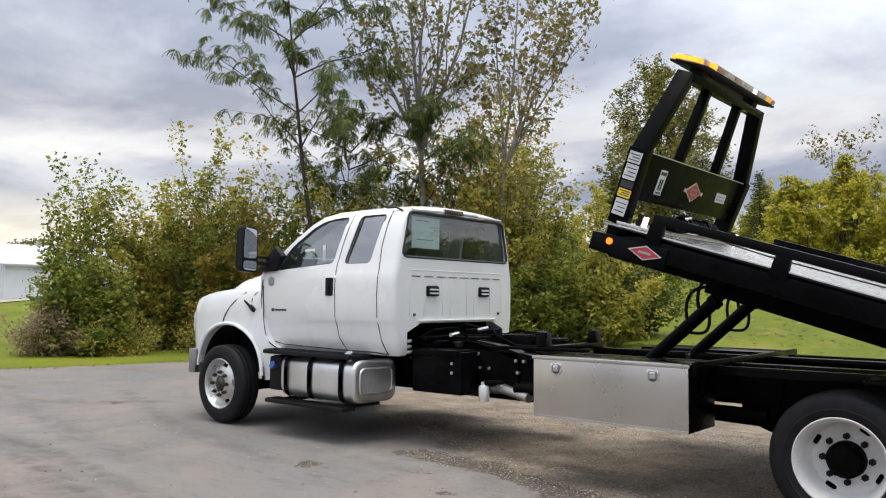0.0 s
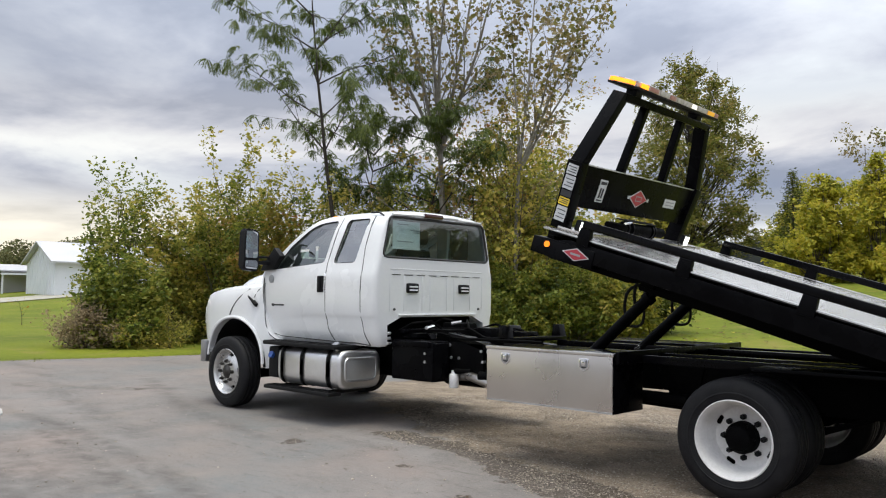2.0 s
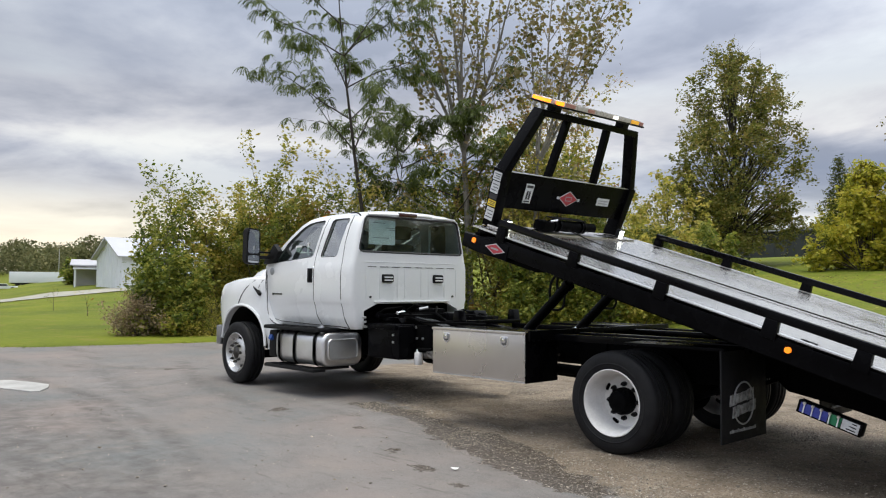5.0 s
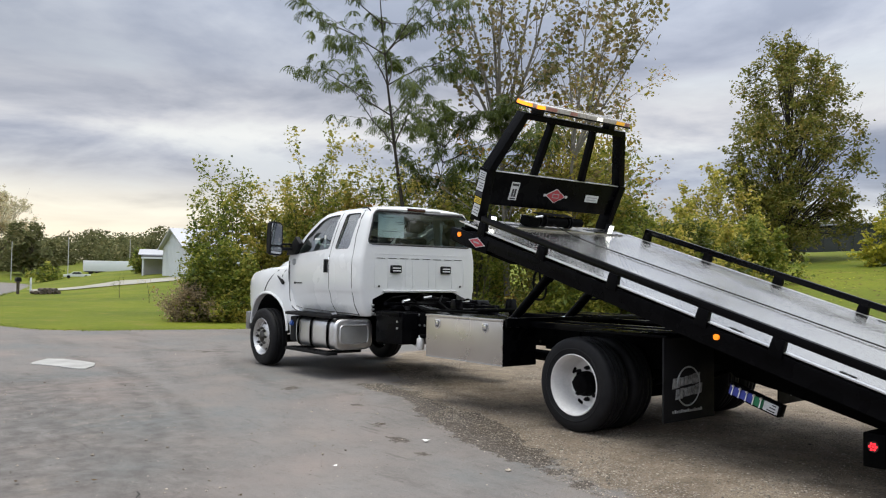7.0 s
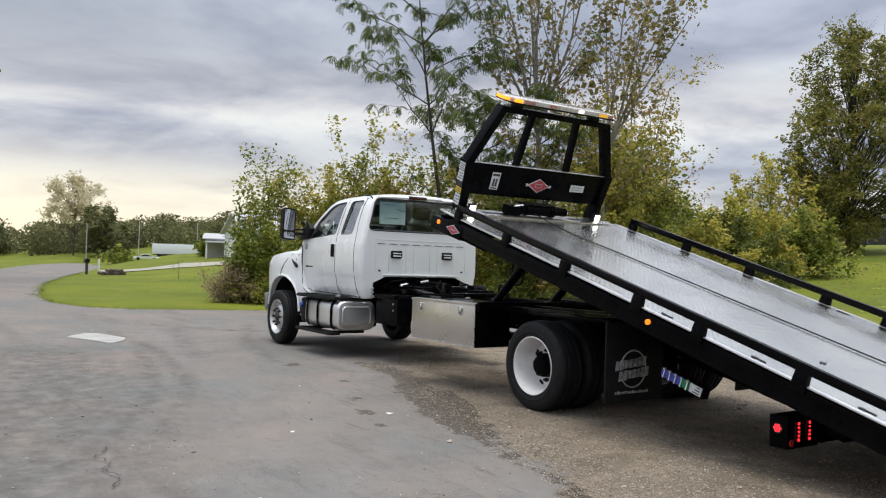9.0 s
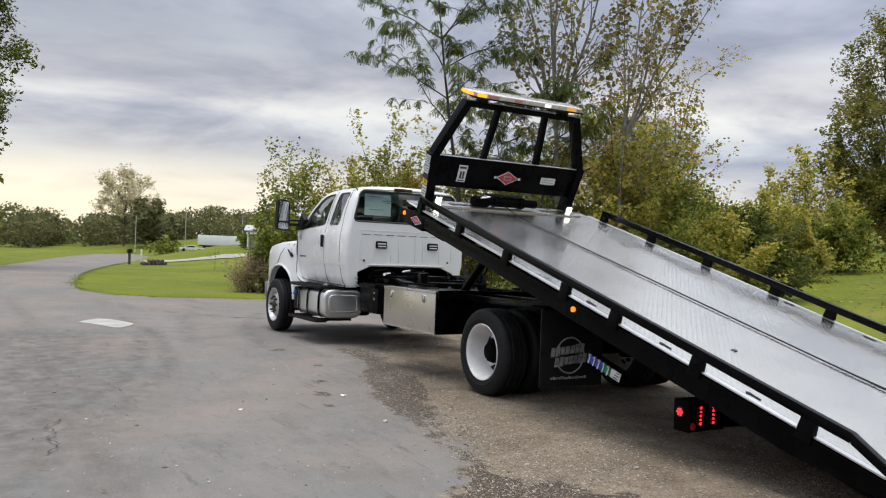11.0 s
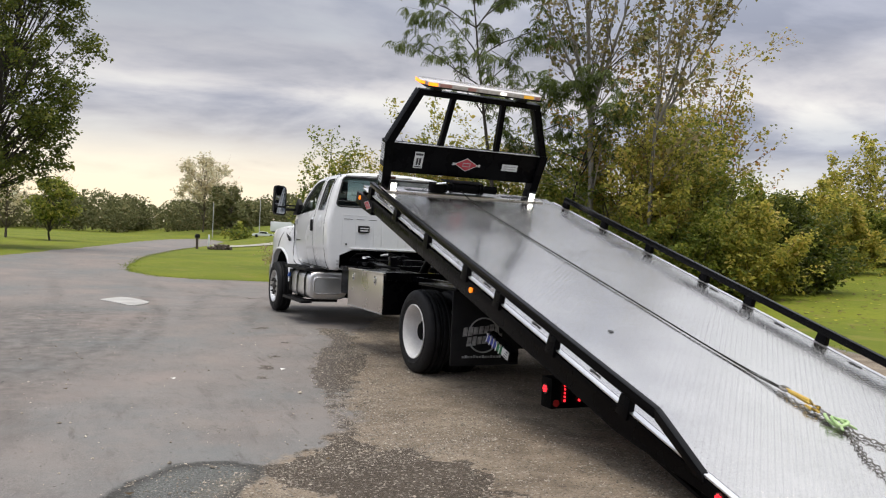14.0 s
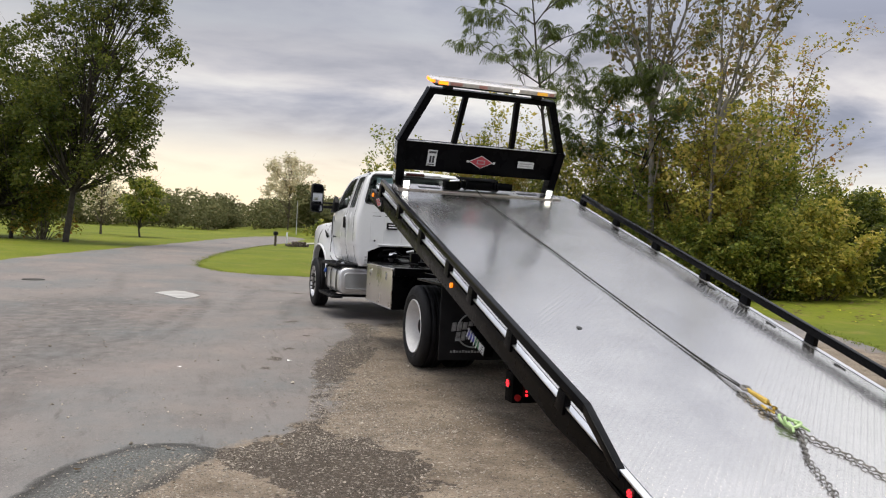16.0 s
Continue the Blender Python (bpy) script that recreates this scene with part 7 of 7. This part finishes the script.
for sgn in (1, -1):
    part("sticker_tip", box(bmn(), 0.122, 0.1285, sgn * 0.165 - 0.014, sgn * 0.165 + 0.014, 0.341, 0.369, 0, RACK), WHITE_STICKER, st)
ws = part("notice_sticker", box(bmn(), 0.126, 0.131, 0.555, 0.665, 0.265, 0.455, 0, RACK), WHITE_STICKER, rack, "white notice sticker with black print")
for a, b, c, d in ((0.565, 0.655, 0.415, 0.440), (0.58, 0.605, 0.30, 0.385), (0.615, 0.64, 0.30, 0.385), (0.57, 0.65, 0.275, 0.288)):
    part("print_bar", box(bmn(), 0.1245, 0.1265, a, b, c, d, 0, RACK), INK, ws)
np_ = part("maker_plate", box(bmn(), 0.126, 0.131, -0.685, -0.475, 0.325, 0.405, 0, RACK), WHITE_STICKER, rack, "small white plate")
for q in range(2):
    part("print_bar", box(bmn(), 0.1245, 0.1265, -0.66, -0.50, 0.345 + 0.028 * q, 0.355 + 0.028 * q, 0, RACK), GREY_INK, np_)

# ---- light bar ----
bar = part("light_bar", box(bmn(), 0.03, 0.33, -0.74, 0.74, 1.215, 1.235, 0.008, RACK), PLASTIC, truck, "flat emergency light bar with amber, clear and red lenses")
for sgn in (1, -1):
    part("bar_foot", box(bmn(), 0.12, 0.22, sgn * 0.55 - 0.05, sgn * 0.55 + 0.05, 1.162, 1.22, 0.008, RACK), PLASTIC, bar)
outline = rounded([(0.03, -0.68), (0.03, 0.68), (0.10, 0.78), (0.26, 0.78), (0.33, 0.68), (0.33, -0.68), (0.26, -0.78), (0.10, -0.78)], 0.05, 4)
part("lens", prism(bmn(), outline, "z", 1.233, 1.276, 0.012, RACK), BAR_LENS, bar, "smoky clear lens of the light bar")
for a, b, m, what in ((0.71, 0.60, AMBER_ON, "lit amber module"), (0.57, 0.43, BAR_RED, "dim red module"), (0.40, 0.26, BAR_PALE, "pale unlit module"), (0.23, 0.13, BAR_RED, "dim red module"), (0.10, 0.02, BAR_PALE, "pale unlit module"), (-0.01, -0.14, BAR_PALE, "pale unlit module"), (-0.18, -0.26, BAR_WHITE, "lit white module"), (-0.29, -0.46, BAR_PALE, "pale unlit module"), (-0.49, -0.62, BAR_AMBER, "amber module"), (-0.64, -0.70, BAR_RED, "dim red module")):
    for u0, u1 in ((0.024, 0.032), (0.328, 0.336)):
        part("lamp_module", box(bmn(), u0, u1, b, a, 1.236, 1.270, 0.002, RACK), m, bar, what)
part("end_module", prism(bmn(), [(0.07, 0.740), (0.10, 0.784), (0.26, 0.784), (0.29, 0.740), (0.26, 0.775), (0.10, 0.775)], "z", 1.238, 1.268, 0, RACK), AMBER_ON, bar, "lit amber end lamp")

# ---- winch ----
winch = part("winch", cyl(cyl(bmn(), deck_point(0.06, 0.26, 0.085), deck_point(0.06, -0.18, 0.085), 0.040, seg=24), deck_point(0.06, 0.16, 0.085), deck_point(0.06, -0.14, 0.085), 0.056, seg=24), BLACK_FRAME, truck, "black deck winch under the rack")
for yy in (0.27, 0.19, -0.16, -0.20):
    part("winch_flange", cyl(bmn(), deck_point(0.06, yy, 0.085), deck_point(0.06, yy - 0.018, 0.085), 0.064, seg=24), BLACK_PAINT, winch)
part("winch_gearbox", box(bmn(), 0.0, 0.15, 0.28, 0.44, 0.021, 0.12, 0.02, DECK), BLACK_FRAME, winch)
part("winch_motor", cyl(bmn(), deck_point(0.06, -0.22, 0.09), deck_point(0.06, -0.40, 0.09), 0.045, seg=20), BLACK_FRAME, winch)
part("winch_guard", box(bmn(), 0.02, 0.14, -0.21, 0.29, 0.150, 0.160, 0.004, DECK), PLASTIC, winch)
part("winch_lever", tube(bmn(), [deck_point(0.03, 0.25, 0.12), deck_point(-0.02, 0.30, 0.15), deck_point(-0.04, 0.42, 0.14)], 0.012, 7), CHROME, winch)

# ---- rear end ----
for sgn in (1, -1):
    fl = part("mud_flap", box(bmn(), -1.02, -1.005, *sorted((sgn * 0.50, sgn * 1.17)), 0.28, 0.93, 0.004), RUBBER, truck, "black rubber mud flap with a worn grey print")
    part("flap_bracket", box(bmn(), -1.03, -0.2, *sorted((sgn * 0.52, sgn * 1.15)), 0.925, 0.945, 0.004), BLACK_PAINT, truck, "black mud flap bracket")
    part("fender_wall", box(bmn(), -1.0, 0.7, *sorted((sgn * 0.47, sgn * 0.50)), 0.60, 0.90, 0.004), BLACK_FRAME, truck)
    # an unlettered round print: ring, two bars, and a line of small marks
    ringp = [(-1.024, sgn * 0.86 + 0.150 * math.cos(t), 0.545 + 0.150 * math.sin(t)) for t in np.linspace(0.2, 2 * math.pi - 0.5, 30)]
    part("flap_print", tube(bmn(), ringp, 0.007, 4), GREY_INK, fl, "worn grey ring print")
    # two rising rows of blocks, tall at their ends
    for c, z, wd, n in ((0.885, 0.590, 0.36, 7), (0.850, 0.505, 0.35, 7)):
        for q in range(n):
            y0, y1 = (q / n - 0.5) * wd, ((q + 0.80) / n - 0.5) * wd
            tall = 0.030 + 0.020 * (abs(q - (n - 1) / 2) / n) + 0.004 * (q % 2)
            row = [(sgn * c - y0, z + 0.10 * y0 - tall), (sgn * c - y1, z + 0.10 * y1 - tall), (sgn * c - y1 - 0.010, z + 0.10 * y1 + tall), (sgn * c - y0 - 0.010, z + 0.10 * y0 + tall)]
            part("flap_print", prism(bmn(), row, "x", -1.026, -1.021), FLAP_INK, fl)
    for q in range(14):
        a = sgn * 0.88 - 0.20 + q * 0.028
        part("flap_print", box(bmn(), -1.0255, -1.0215, a, a + 0.020, 0.346, 0.364 + 0.006 * (q % 3 == 0)), FLAP_INK, fl)
    # control panel hung under the deck
    M = DECK @ pose(-3.17, sgn * 1.04, -0.43)
    cp = part("control_panel", box(bmn(), -0.20, 0.21, *sorted((-sgn * 0.02, sgn * 0.055)), -0.048, 0.038, 0.006, M), BLACK_PAINT, truck, "control panel with coloured labels and levers")
    for a, b, m in ((0.19, 0.01, BLUE_LABEL), (0.005, -0.075, GREEN_LABEL), (-0.08, -0.185, WHITE_STICKER)):
        part("control_label", box(bmn(), b, a, *sorted((sgn * 0.055, sgn * 0.060)), -0.036, 0.028, 0, M), m, cp)
    for q in range(5):
        a = 0.165 - q * 0.055
        part("control_lever", cyl(cyl(bmn(), M @ Vector((a, sgn * 0.062, 0.03)), M @ Vector((a - 0.008, sgn * 0.078, -0.035)), 0.0045, seg=8), M @ Vector((a, sgn * 0.06, 0.030)), M @ Vector((a, sgn * 0.072, 0.027)), 0.010, seg=10), ALU, cp)
    for q in range(3):
        part("print_bar", box(bmn(), -0.17, -0.11 - 0.015 * q, *sorted((sgn * 0.0595, sgn * 0.0615)), -0.028 + 0.021 * q, -0.020 + 0.021 * q, 0, M), INK, cp)
    # tail lamp cluster
    tl = part("tail_lamp_bracket", box(box(bmn(), -2.60, -2.47, *sorted((sgn * 0.81, sgn * 1.155)), 0.245, 0.455, 0.008), -2.62, -2.48, *sorted((sgn * 0.40, sgn * 0.81)), 0.26, 0.50, 0.006), BLACK_FRAME, truck, "black tail lamp box")
    side = part("side_lamp", cyl(bmn(), (-2.535, sgn * 1.153, 0.375), (-2.535, sgn * 1.166, 0.375), 0.034, seg=20), DARK_RED_LENS, tl, "round red side lamp with lit dots")
    for q in range(7):
        r, t = (0.0, 0.0) if q == 0 else (0.019, q * 1.047)
        c = Vector((-2.535 + r * math.cos(t), sgn * 1.164, 0.375 + r * math.sin(t)))
        part("lit_dot", cyl(bmn(), c, c + Vector((0, sgn * 0.006, 0)), 0.0075, seg=8), RED_ON, side)
    part("reflector", cyl(bmn(), (-2.598, sgn * 1.115, 0.285), (-2.606, sgn * 1.115, 0.285), 0.024, seg=18), RED_LENS, tl, "round red reflector")
    for yy in (1.055, 0.935):
        lamp = part("tail_lamp", prism(bmn(), rounded([(sgn * yy - 0.028, 0.285), (sgn * yy + 0.028, 0.285), (sgn * yy + 0.028, 0.425), (sgn * yy - 0.028, 0.425)], 0.026, 5), "x", -2.612, -2.598, 0.003), DARK_RED_LENS, tl, "upright oval tail lamp with lit red dots")
        for q in range(5):
            part("lit_dot", cyl(bmn(), (-2.610, sgn * yy, 0.303 + 0.026 * q), (-2.617, sgn * yy, 0.303 + 0.026 * q), 0.0075 + 0.002 * (q in (0, 4)), seg=8), RED_ON, lamp)
    part("arrow_reflector", prism(bmn(), [(sgn * 0.88 + 0.8 * a, 0.485 + 0.8 * b) for a, b in ((-0.013, 0.055), (0.013, 0.055), (0.013, -0.01), (0.032, -0.01), (0, -0.055), (-0.032, -0.01), (-0.013, -0.01))], "x", -2.632, -2.618), RED_LENS, tl, "red arrow-shaped reflector")
    part("plate_light", box(bmn(), -2.64, -2.60, sgn * 1.00 - 0.025, sgn * 1.00 + 0.025, 0.47, 0.51, 0.008), BAR_WHITE, tl, "small lit white lamp")

# ---- mirrors ----
for sgn in (1, -1):
    mh = part("mirror", prism(bmn(), rounded([(sgn * 1.125, 1.62), (sgn * 1.125, 2.08), (sgn * 1.315, 2.10), (sgn * 1.325, 1.64)], 0.05, 5), "x", 5.34, 5.44, 0.022), PLASTIC, truck, "black tow mirror on a long arm")
    part("mirror_glass", prism(bmn(), rounded([(sgn * 1.145, 1.77), (sgn * 1.145, 2.06), (sgn * 1.295, 2.08), (sgn * 1.305, 1.77)], 0.03, 4), "x", 5.333, 5.342), MIRROR, mh, "mirror glass")
    part("mirror_glass", prism(bmn(), rounded([(sgn * 1.145, 1.645), (sgn * 1.145, 1.745), (sgn * 1.305, 1.745), (sgn * 1.305, 1.655)], 0.03, 4), "x", 5.333, 5.342), MIRROR, mh, "small spotter mirror glass")
    part("mirror_arm", box(box(bmn(), 5.36, 5.42, *sorted((sgn * 0.95, sgn * 1.13)), 1.70, 1.745, 0.012), 5.37, 5.41, *sorted((sgn * 0.95, sgn * 1.13)), 1.775, 1.80, 0.008), PLASTIC, mh, "black mirror arm")
    part("mirror_foot", prism(bmn(), [(5.54, 1.64), (5.30, 1.65), (5.16, 1.80), (5.28, 1.90), (5.50, 1.70)], "y", *sorted((sgn * 0.895, sgn * 0.965)), 0.012), PLASTIC, mh, "black mirror foot")

# ---- rope, hook and chains lying on the deck ----
rope_pts = [deck_point(0.0, 0.08, 0.06)] + [deck_point(u, 0.08 - 0.135 * (-u / 4.8), 0.012 + 0.03 * max(0, 1 + u / 0.6)) for u in np.linspace(-0.3, -4.6, 16)] + [deck_point(-4.82, -0.057, 0.024)]
rope = part("winch_rope", tube(bmn(), rope_pts, 0.0062, 7), CABLE_STEEL)
tagged(rope, "dark steel wire rope drawn taut down the deck", "rope")
rope2 = tube(bmn(), [deck_point(-4.1, -0.036, 0.012), deck_point(-4.5, -0.065, 0.012), deck_point(-4.74, -0.085, 0.018), deck_point(-4.84, -0.062, 0.03)], 0.0046, 7)
part("rope_eye", rope2, CABLE_STEEL, rope)


def chain_link(bm, c, way, up, half=0.021, wide=0.0125, r=0.0042):
    way, up = way.normalized(), up.normalized()
    side = way.cross(up)
    pts = [c + way * (half * math.cos(t) * 1.0) + side * (wide * math.sin(t)) for t in np.linspace(0, 2 * math.pi, 10, endpoint=False)]
    tube(bm, pts, r, 5, True)


def chain(path, label):
    ob = thing("tow_chain", label, "chain", group="chains on the deck")
    pts = [deck_point(*p) for p in path]
    total = sum((b - a).length for a, b in zip(pts, pts[1:]))
    n = int(total / 0.034)
    nrm = deck_point(0, 0, 1) - deck_point(0, 0, 0)
    for i in range(n):
        s = (i + 0.5) / n * total
        for a, b in zip(pts, pts[1:]):
            if s <= (b - a).length:
                break
            s -= (b - a).length
        d = (b - a).normalized()
        sd = d.cross(nrm).normalized()
        up = nrm * 0.78 + sd * 0.63 if i % 2 else nrm * 0.78 - sd * 0.63
        k = bmn()
        chain_link(k, a + d * s, d, up)
        part("chain_link", k, CHAIN_STEEL, ob)
    return ob


chain([(-5.30, -0.075, 0.022), (-5.38, -0.06, 0.014), (-5.62, 0.10, 0.014), (-5.95, 0.20, 0.014), (-6.13, 0.26, 0.014)], "heavy grey steel chain lying on the deck")
chain([(-5.30, -0.085, 0.022), (-5.40, -0.10, 0.014), (-5.58, -0.19, 0.014), (-5.82, -0.26, 0.014), (-6.13, -0.40, 0.014)], "heavy grey steel chain lying on the deck")
chain([(-4.84, -0.03, 0.014), (-4.96, -0.022, 0.012), (-5.10, -0.03, 0.012), (-5.24, -0.05, 0.016)], "short loop of grey chain beside the hook")
hook = thing("tow_hook", "yellow-painted tow hook joined to a lime-green ring", "hook")
hy = -0.078
k = tube(bmn(), [deck_point(-4.86, hy, 0.03), deck_point(-4.93, hy, 0.034), deck_point(-5.03, hy - 0.014, 0.034), deck_point(-5.11, hy - 0.010, 0.03), deck_point(-5.14, hy + 0.024, 0.03), deck_point(-5.11, hy + 0.052, 0.03), deck_point(-5.06, hy + 0.048, 0.03)], [0.012, 0.016, 0.020, 0.019, 0.015, 0.012, 0.008], 8)
part("hook_body", k, YELLOW, hook, "yellow hook")
part("hook_eye", tube(bmn(), [deck_point(-4.845 + 0.030 * math.cos(t), hy + 0.030 * math.sin(t), 0.03) for t in np.linspace(0, 2 * math.pi, 12, endpoint=False)], 0.010, 6, True), CHAIN_STEEL, hook)
for lu in (-5.135, -5.185):
    part("hook_link", tube(bmn(), [deck_point(lu + 0.052 * math.cos(t), hy + 0.018 * math.sin(t), 0.028) for t in np.linspace(0, 2 * math.pi, 12, endpoint=False)], 0.008, 6, True), CHAIN_STEEL, hook)
k = bmn()
for du, dy, ru, ry, hh in ((-5.245, 0.0, 0.066, 0.050, 0.026), (-5.285, 0.012, 0.048, 0.046, 0.042)):
    tube(k, [deck_point(du + ru * math.cos(t), hy + dy + ry * math.sin(t), hh + 0.010 * math.sin(2 * t)) for t in np.linspace(0, 2 * math.pi, 16, endpoint=False)], 0.0095, 7, True)
for sg in (1, -1):
    tube(k, [deck_point(-5.27, hy + sg * 0.02, 0.030), deck_point(-5.33, hy + sg * 0.042, 0.030), deck_point(-5.36, hy + sg * 0.060, 0.024)], [0.010, 0.009, 0.006], 7)
part("ring", k, LIME, hook, "lime-green painted ring")
k = bmn()
lathe(k, [(0.001, 0.0), (0.022, 0.0), (0.022, 0.014), (0.001, 0.014)], (0, 0, 0), 14)
plug = part("deck_plug", k, SEAL)
plug.matrix_basis = DECK @ pose(-3.87, 0.617, -0.008, 90, 0, 0)
tagged(plug, "small dark plug in the deck plate", "plug")


# ---- buildings and things beyond the lawn ----
def barn():
    """A white gabled shed; the gable end faces the road."""
    b = thing("barn", "white metal-sided barn with a pale gabled roof", "barn", (54.93, -15.15, 0.98))
    b.rotation_euler = (0, 0, radians(-7))
    w, l, e, p = 7.4, 12.0, 2.28, 3.62
    body = prism(bmn(), [(-w / 2, -1.0), (w / 2, -1.0), (w / 2, e), (0, p), (-w / 2, e)], "y", -l, 0.0)
    wall = part("wall", body, WHITE_SIDING, b, "white metal siding")
    for sgn in (1, -1):
        r = bmn()
        prism(r, [(0, p + 0.02), (sgn * (w / 2 + 0.35), e - 0.11), (sgn * (w / 2 + 0.35), e + 0.0), (0, p + 0.13)], "y", -l - 0.3, 0.35)
        part("roof", r, WHITE_ROOF, b, "pale metal roof")
        k = bmn()
        box(k, *sorted((sgn * w / 2, sgn * (w / 2 + 0.05))), -4.8, -2.2, -0.3, 1.9, 0.01)
        part("door", k, WHITE_SIDING, b, "white sliding door")
        part("door_track", box(bmn(), *sorted((sgn * w / 2, sgn * (w / 2 + 0.08))), -5.4, -1.6, 1.92, 2.04, 0.01), GREY_ROOF, b)
    for kx in np.arange(-w / 2 + 0.3, w / 2, 0.45):
        top = p - abs(kx) * (p - e) / (w / 2)
        part("siding_rib", box(bmn(), kx - 0.02, kx + 0.02, 0.0, 0.025, -0.4, top - 0.05), WHITE_SIDING, wall)
    part("vent_cap", box(bmn(), -0.1, 0.1, -3.2, -2.8, p + 0.08, p + 0.36, 0.03), GREY_ROOF, b)


barn()


def shed():
    s = thing("shed", "small white house with dark open bays beside the barn", "house", (66.4, -16.6, 1.2))
    s.rotation_euler = (0, 0, radians(-20))
    part("wall", prism(bmn(), [(-3, -0.6), (3, -0.6), (3, 1.65), (0, 2.1), (-3, 1.65)], "y", -7, 0), GREY_SIDING, s, "grey-white walls")
    for sgn in (1, -1):
        part("roof", prism(bmn(), [(0, 2.11), (sgn * 3.3, 1.60), (sgn * 3.3, 1.68), (0, 2.2)], "y", -7.3, 0.3), GREY_ROOF, s)
    for x in (-1.9, 0.2, 1.9):
        part("window", box(bmn(), x - 0.45, x + 0.45, 0.0, 0.05, 0.0, 1.2, 0.01), DARK_GLASS, s, "dark opening")
    part("porch", box(box(bmn(), -4.6, -3.1, -4, 0, 1.3, 1.42), -4.5, -4.38, -0.2, -0.08, -0.6, 1.3), WHITE_SIDING, s)


shed()


def trailer():
    t = thing("semi_trailer", "long white box trailer parked beyond the lawn", "trailer", (83.75, -19.5, 1.08))
    t.rotation_euler = (0, 0, radians(-106))
    part("body", box(bmn(), -3.35, 3.35, -0.8, 0.8, 0.30, 1.42, 0.03), WHITE_SIDING, t, "white trailer body")
    part("chassis", box(bmn(), -3.2, 3.2, -0.7, 0.7, 0.2, 0.30), BLACK_FRAME, t)
    for x in (-2.6, -2.0, 2.4):
        for y in (-0.68, 0.68):
            part("wheel", cyl(bmn(), (x, y - 0.10, 0.2), (x, y + 0.10, 0.2), 0.24, seg=16), RUBBER, t)
    part("post", box(bmn(), 0.9, 0.97, 0.8, 0.83, 0.30, 1.4), DARK_WALL, t)


trailer()


def pickup():
    p = thing("pickup", "white pickup truck parked beside the trailer", "pickup", (79.0, -14.35, 0.66))
    p.rotation_euler, p.scale = (0, 0, radians(76)), (0.6, 0.6, 0.6)
    part("body", prism(bmn(), [(-2.0, 0.28), (2.1, 0.28), (2.1, 0.62), (1.1, 0.70), (0.65, 1.08), (-0.45, 1.08), (-0.7, 0.68), (-2.0, 0.66)], "y", -0.72, 0.72, 0.05), WHITE_SIDING, p, "white body")
    part("window", prism(bmn(), [(0.95, 0.72), (0.6, 1.02), (-0.4, 1.02), (-0.6, 0.72)], "y", -0.735, 0.735), DARK_GLASS, p, "dark side windows")
    for x in (-1.25, 1.35):
        for y in (-0.66, 0.66):
            part("wheel", cyl(bmn(), (x, y - 0.1, 0.26), (x, y + 0.1, 0.26), 0.27, seg=16), RUBBER, p)


pickup()
mb = thing("mailbox", "dark mailbox on a thick wooden post by the road", "mailbox", (44.6, -2.8, z_at(44.6, -2.8)))
part("post", box(bmn(), -0.07, 0.07, -0.07, 0.07, -0.1, 0.72, 0.01), WOOD, mb)
part("box", prism(bmn(), [(-0.13, 0.70), (0.13, 0.70), (0.13, 0.84), (0.08, 0.93), (-0.08, 0.93), (-0.13, 0.84)], "x", -0.28, 0.30, 0.01), PLASTIC, mb, "black rounded box")
part("arm", box(bmn(), -0.30, 0.45, -0.05, 0.05, 0.64, 0.70), WOOD, mb)
mp = part("marker_post", box(bmn(), 45.9, 45.99, -3.75, -3.66, -0.1, 0.95, 0.01), WHITE_SIDING)
tagged(mp, "thin white marker post on the lawn", "post")
wp = thing("log_pile", "low pile of dark weathered logs on the lawn", "log pile", (44.5, -4.2, z_at(44.5, -4.2)))
rng = np.random.default_rng(9)
for k in range(9):
    yy, zz = (-0.75 + 0.3 * (k % 6)) if k < 6 else (-0.5 + 0.35 * (k - 6)), 0.14 if k < 6 else 0.36
    part("log", cyl(bmn(), (-0.5 + rng.uniform(-0.1, 0.1), yy * 0.8, zz * 0.7), (0.6 + rng.uniform(-0.1, 0.1), yy * 0.8 + 0.05, zz * 0.7), 0.10, 0.085, 10), WOOD, wp)
drive = sheet("gravel_drive", np.linspace(-2.6, 2.6, 8), steps((-30, -5.0, 0.8)), lambda x, y: lawn_height(x + 50.6 + 0.12 * (y + 14) + 0.5 * np.sin(y / 5), y) + 0.045, CONCRETE)
for v in drive.data.vertices:
    v.co.x += 50.6 + 0.12 * (v.co.y + 14) + 0.5 * math.sin(v.co.y / 5)
tagged(drive, "pale gravel drive across the lawn", "drive", kind="structure")
hall = thing("warehouse", "long dark low building beyond the trees", "building", (24.0, -63.0, z_at(24, -63)))
part("wall", box(bmn(), -16, 8, -8, 0, -0.6, 2.35, 0.02), DARK_WALL, hall, "dark metal cladding")
part("roof", prism(bmn(), [(0.3, 2.36), (-4, 2.75), (-8.3, 2.36), (-8.3, 2.45), (-4, 2.85), (0.3, 2.45)], "x", -16.3, 8.3), DARK_WALL, hall)
for k in range(18):
    part("cladding_rib", box(bmn(), -15.6 + 1.3 * k, -15.52 + 1.3 * k, 0.0, 0.04, -0.3, 2.3), DARK_WALL, hall)
for k, (px, py, h) in enumerate(((92, -16.5, 5.2), (96, -11.5, 4.6), (101, -26, 5.6))):
    pole = part("utility_pole", cyl(bmn(), (px, py, -0.2), (px, py, h), 0.055, 0.04, 8), GREY_ROOF)
    tagged(pole, "grey wooden utility pole beyond the road", "utility pole", "utility poles")
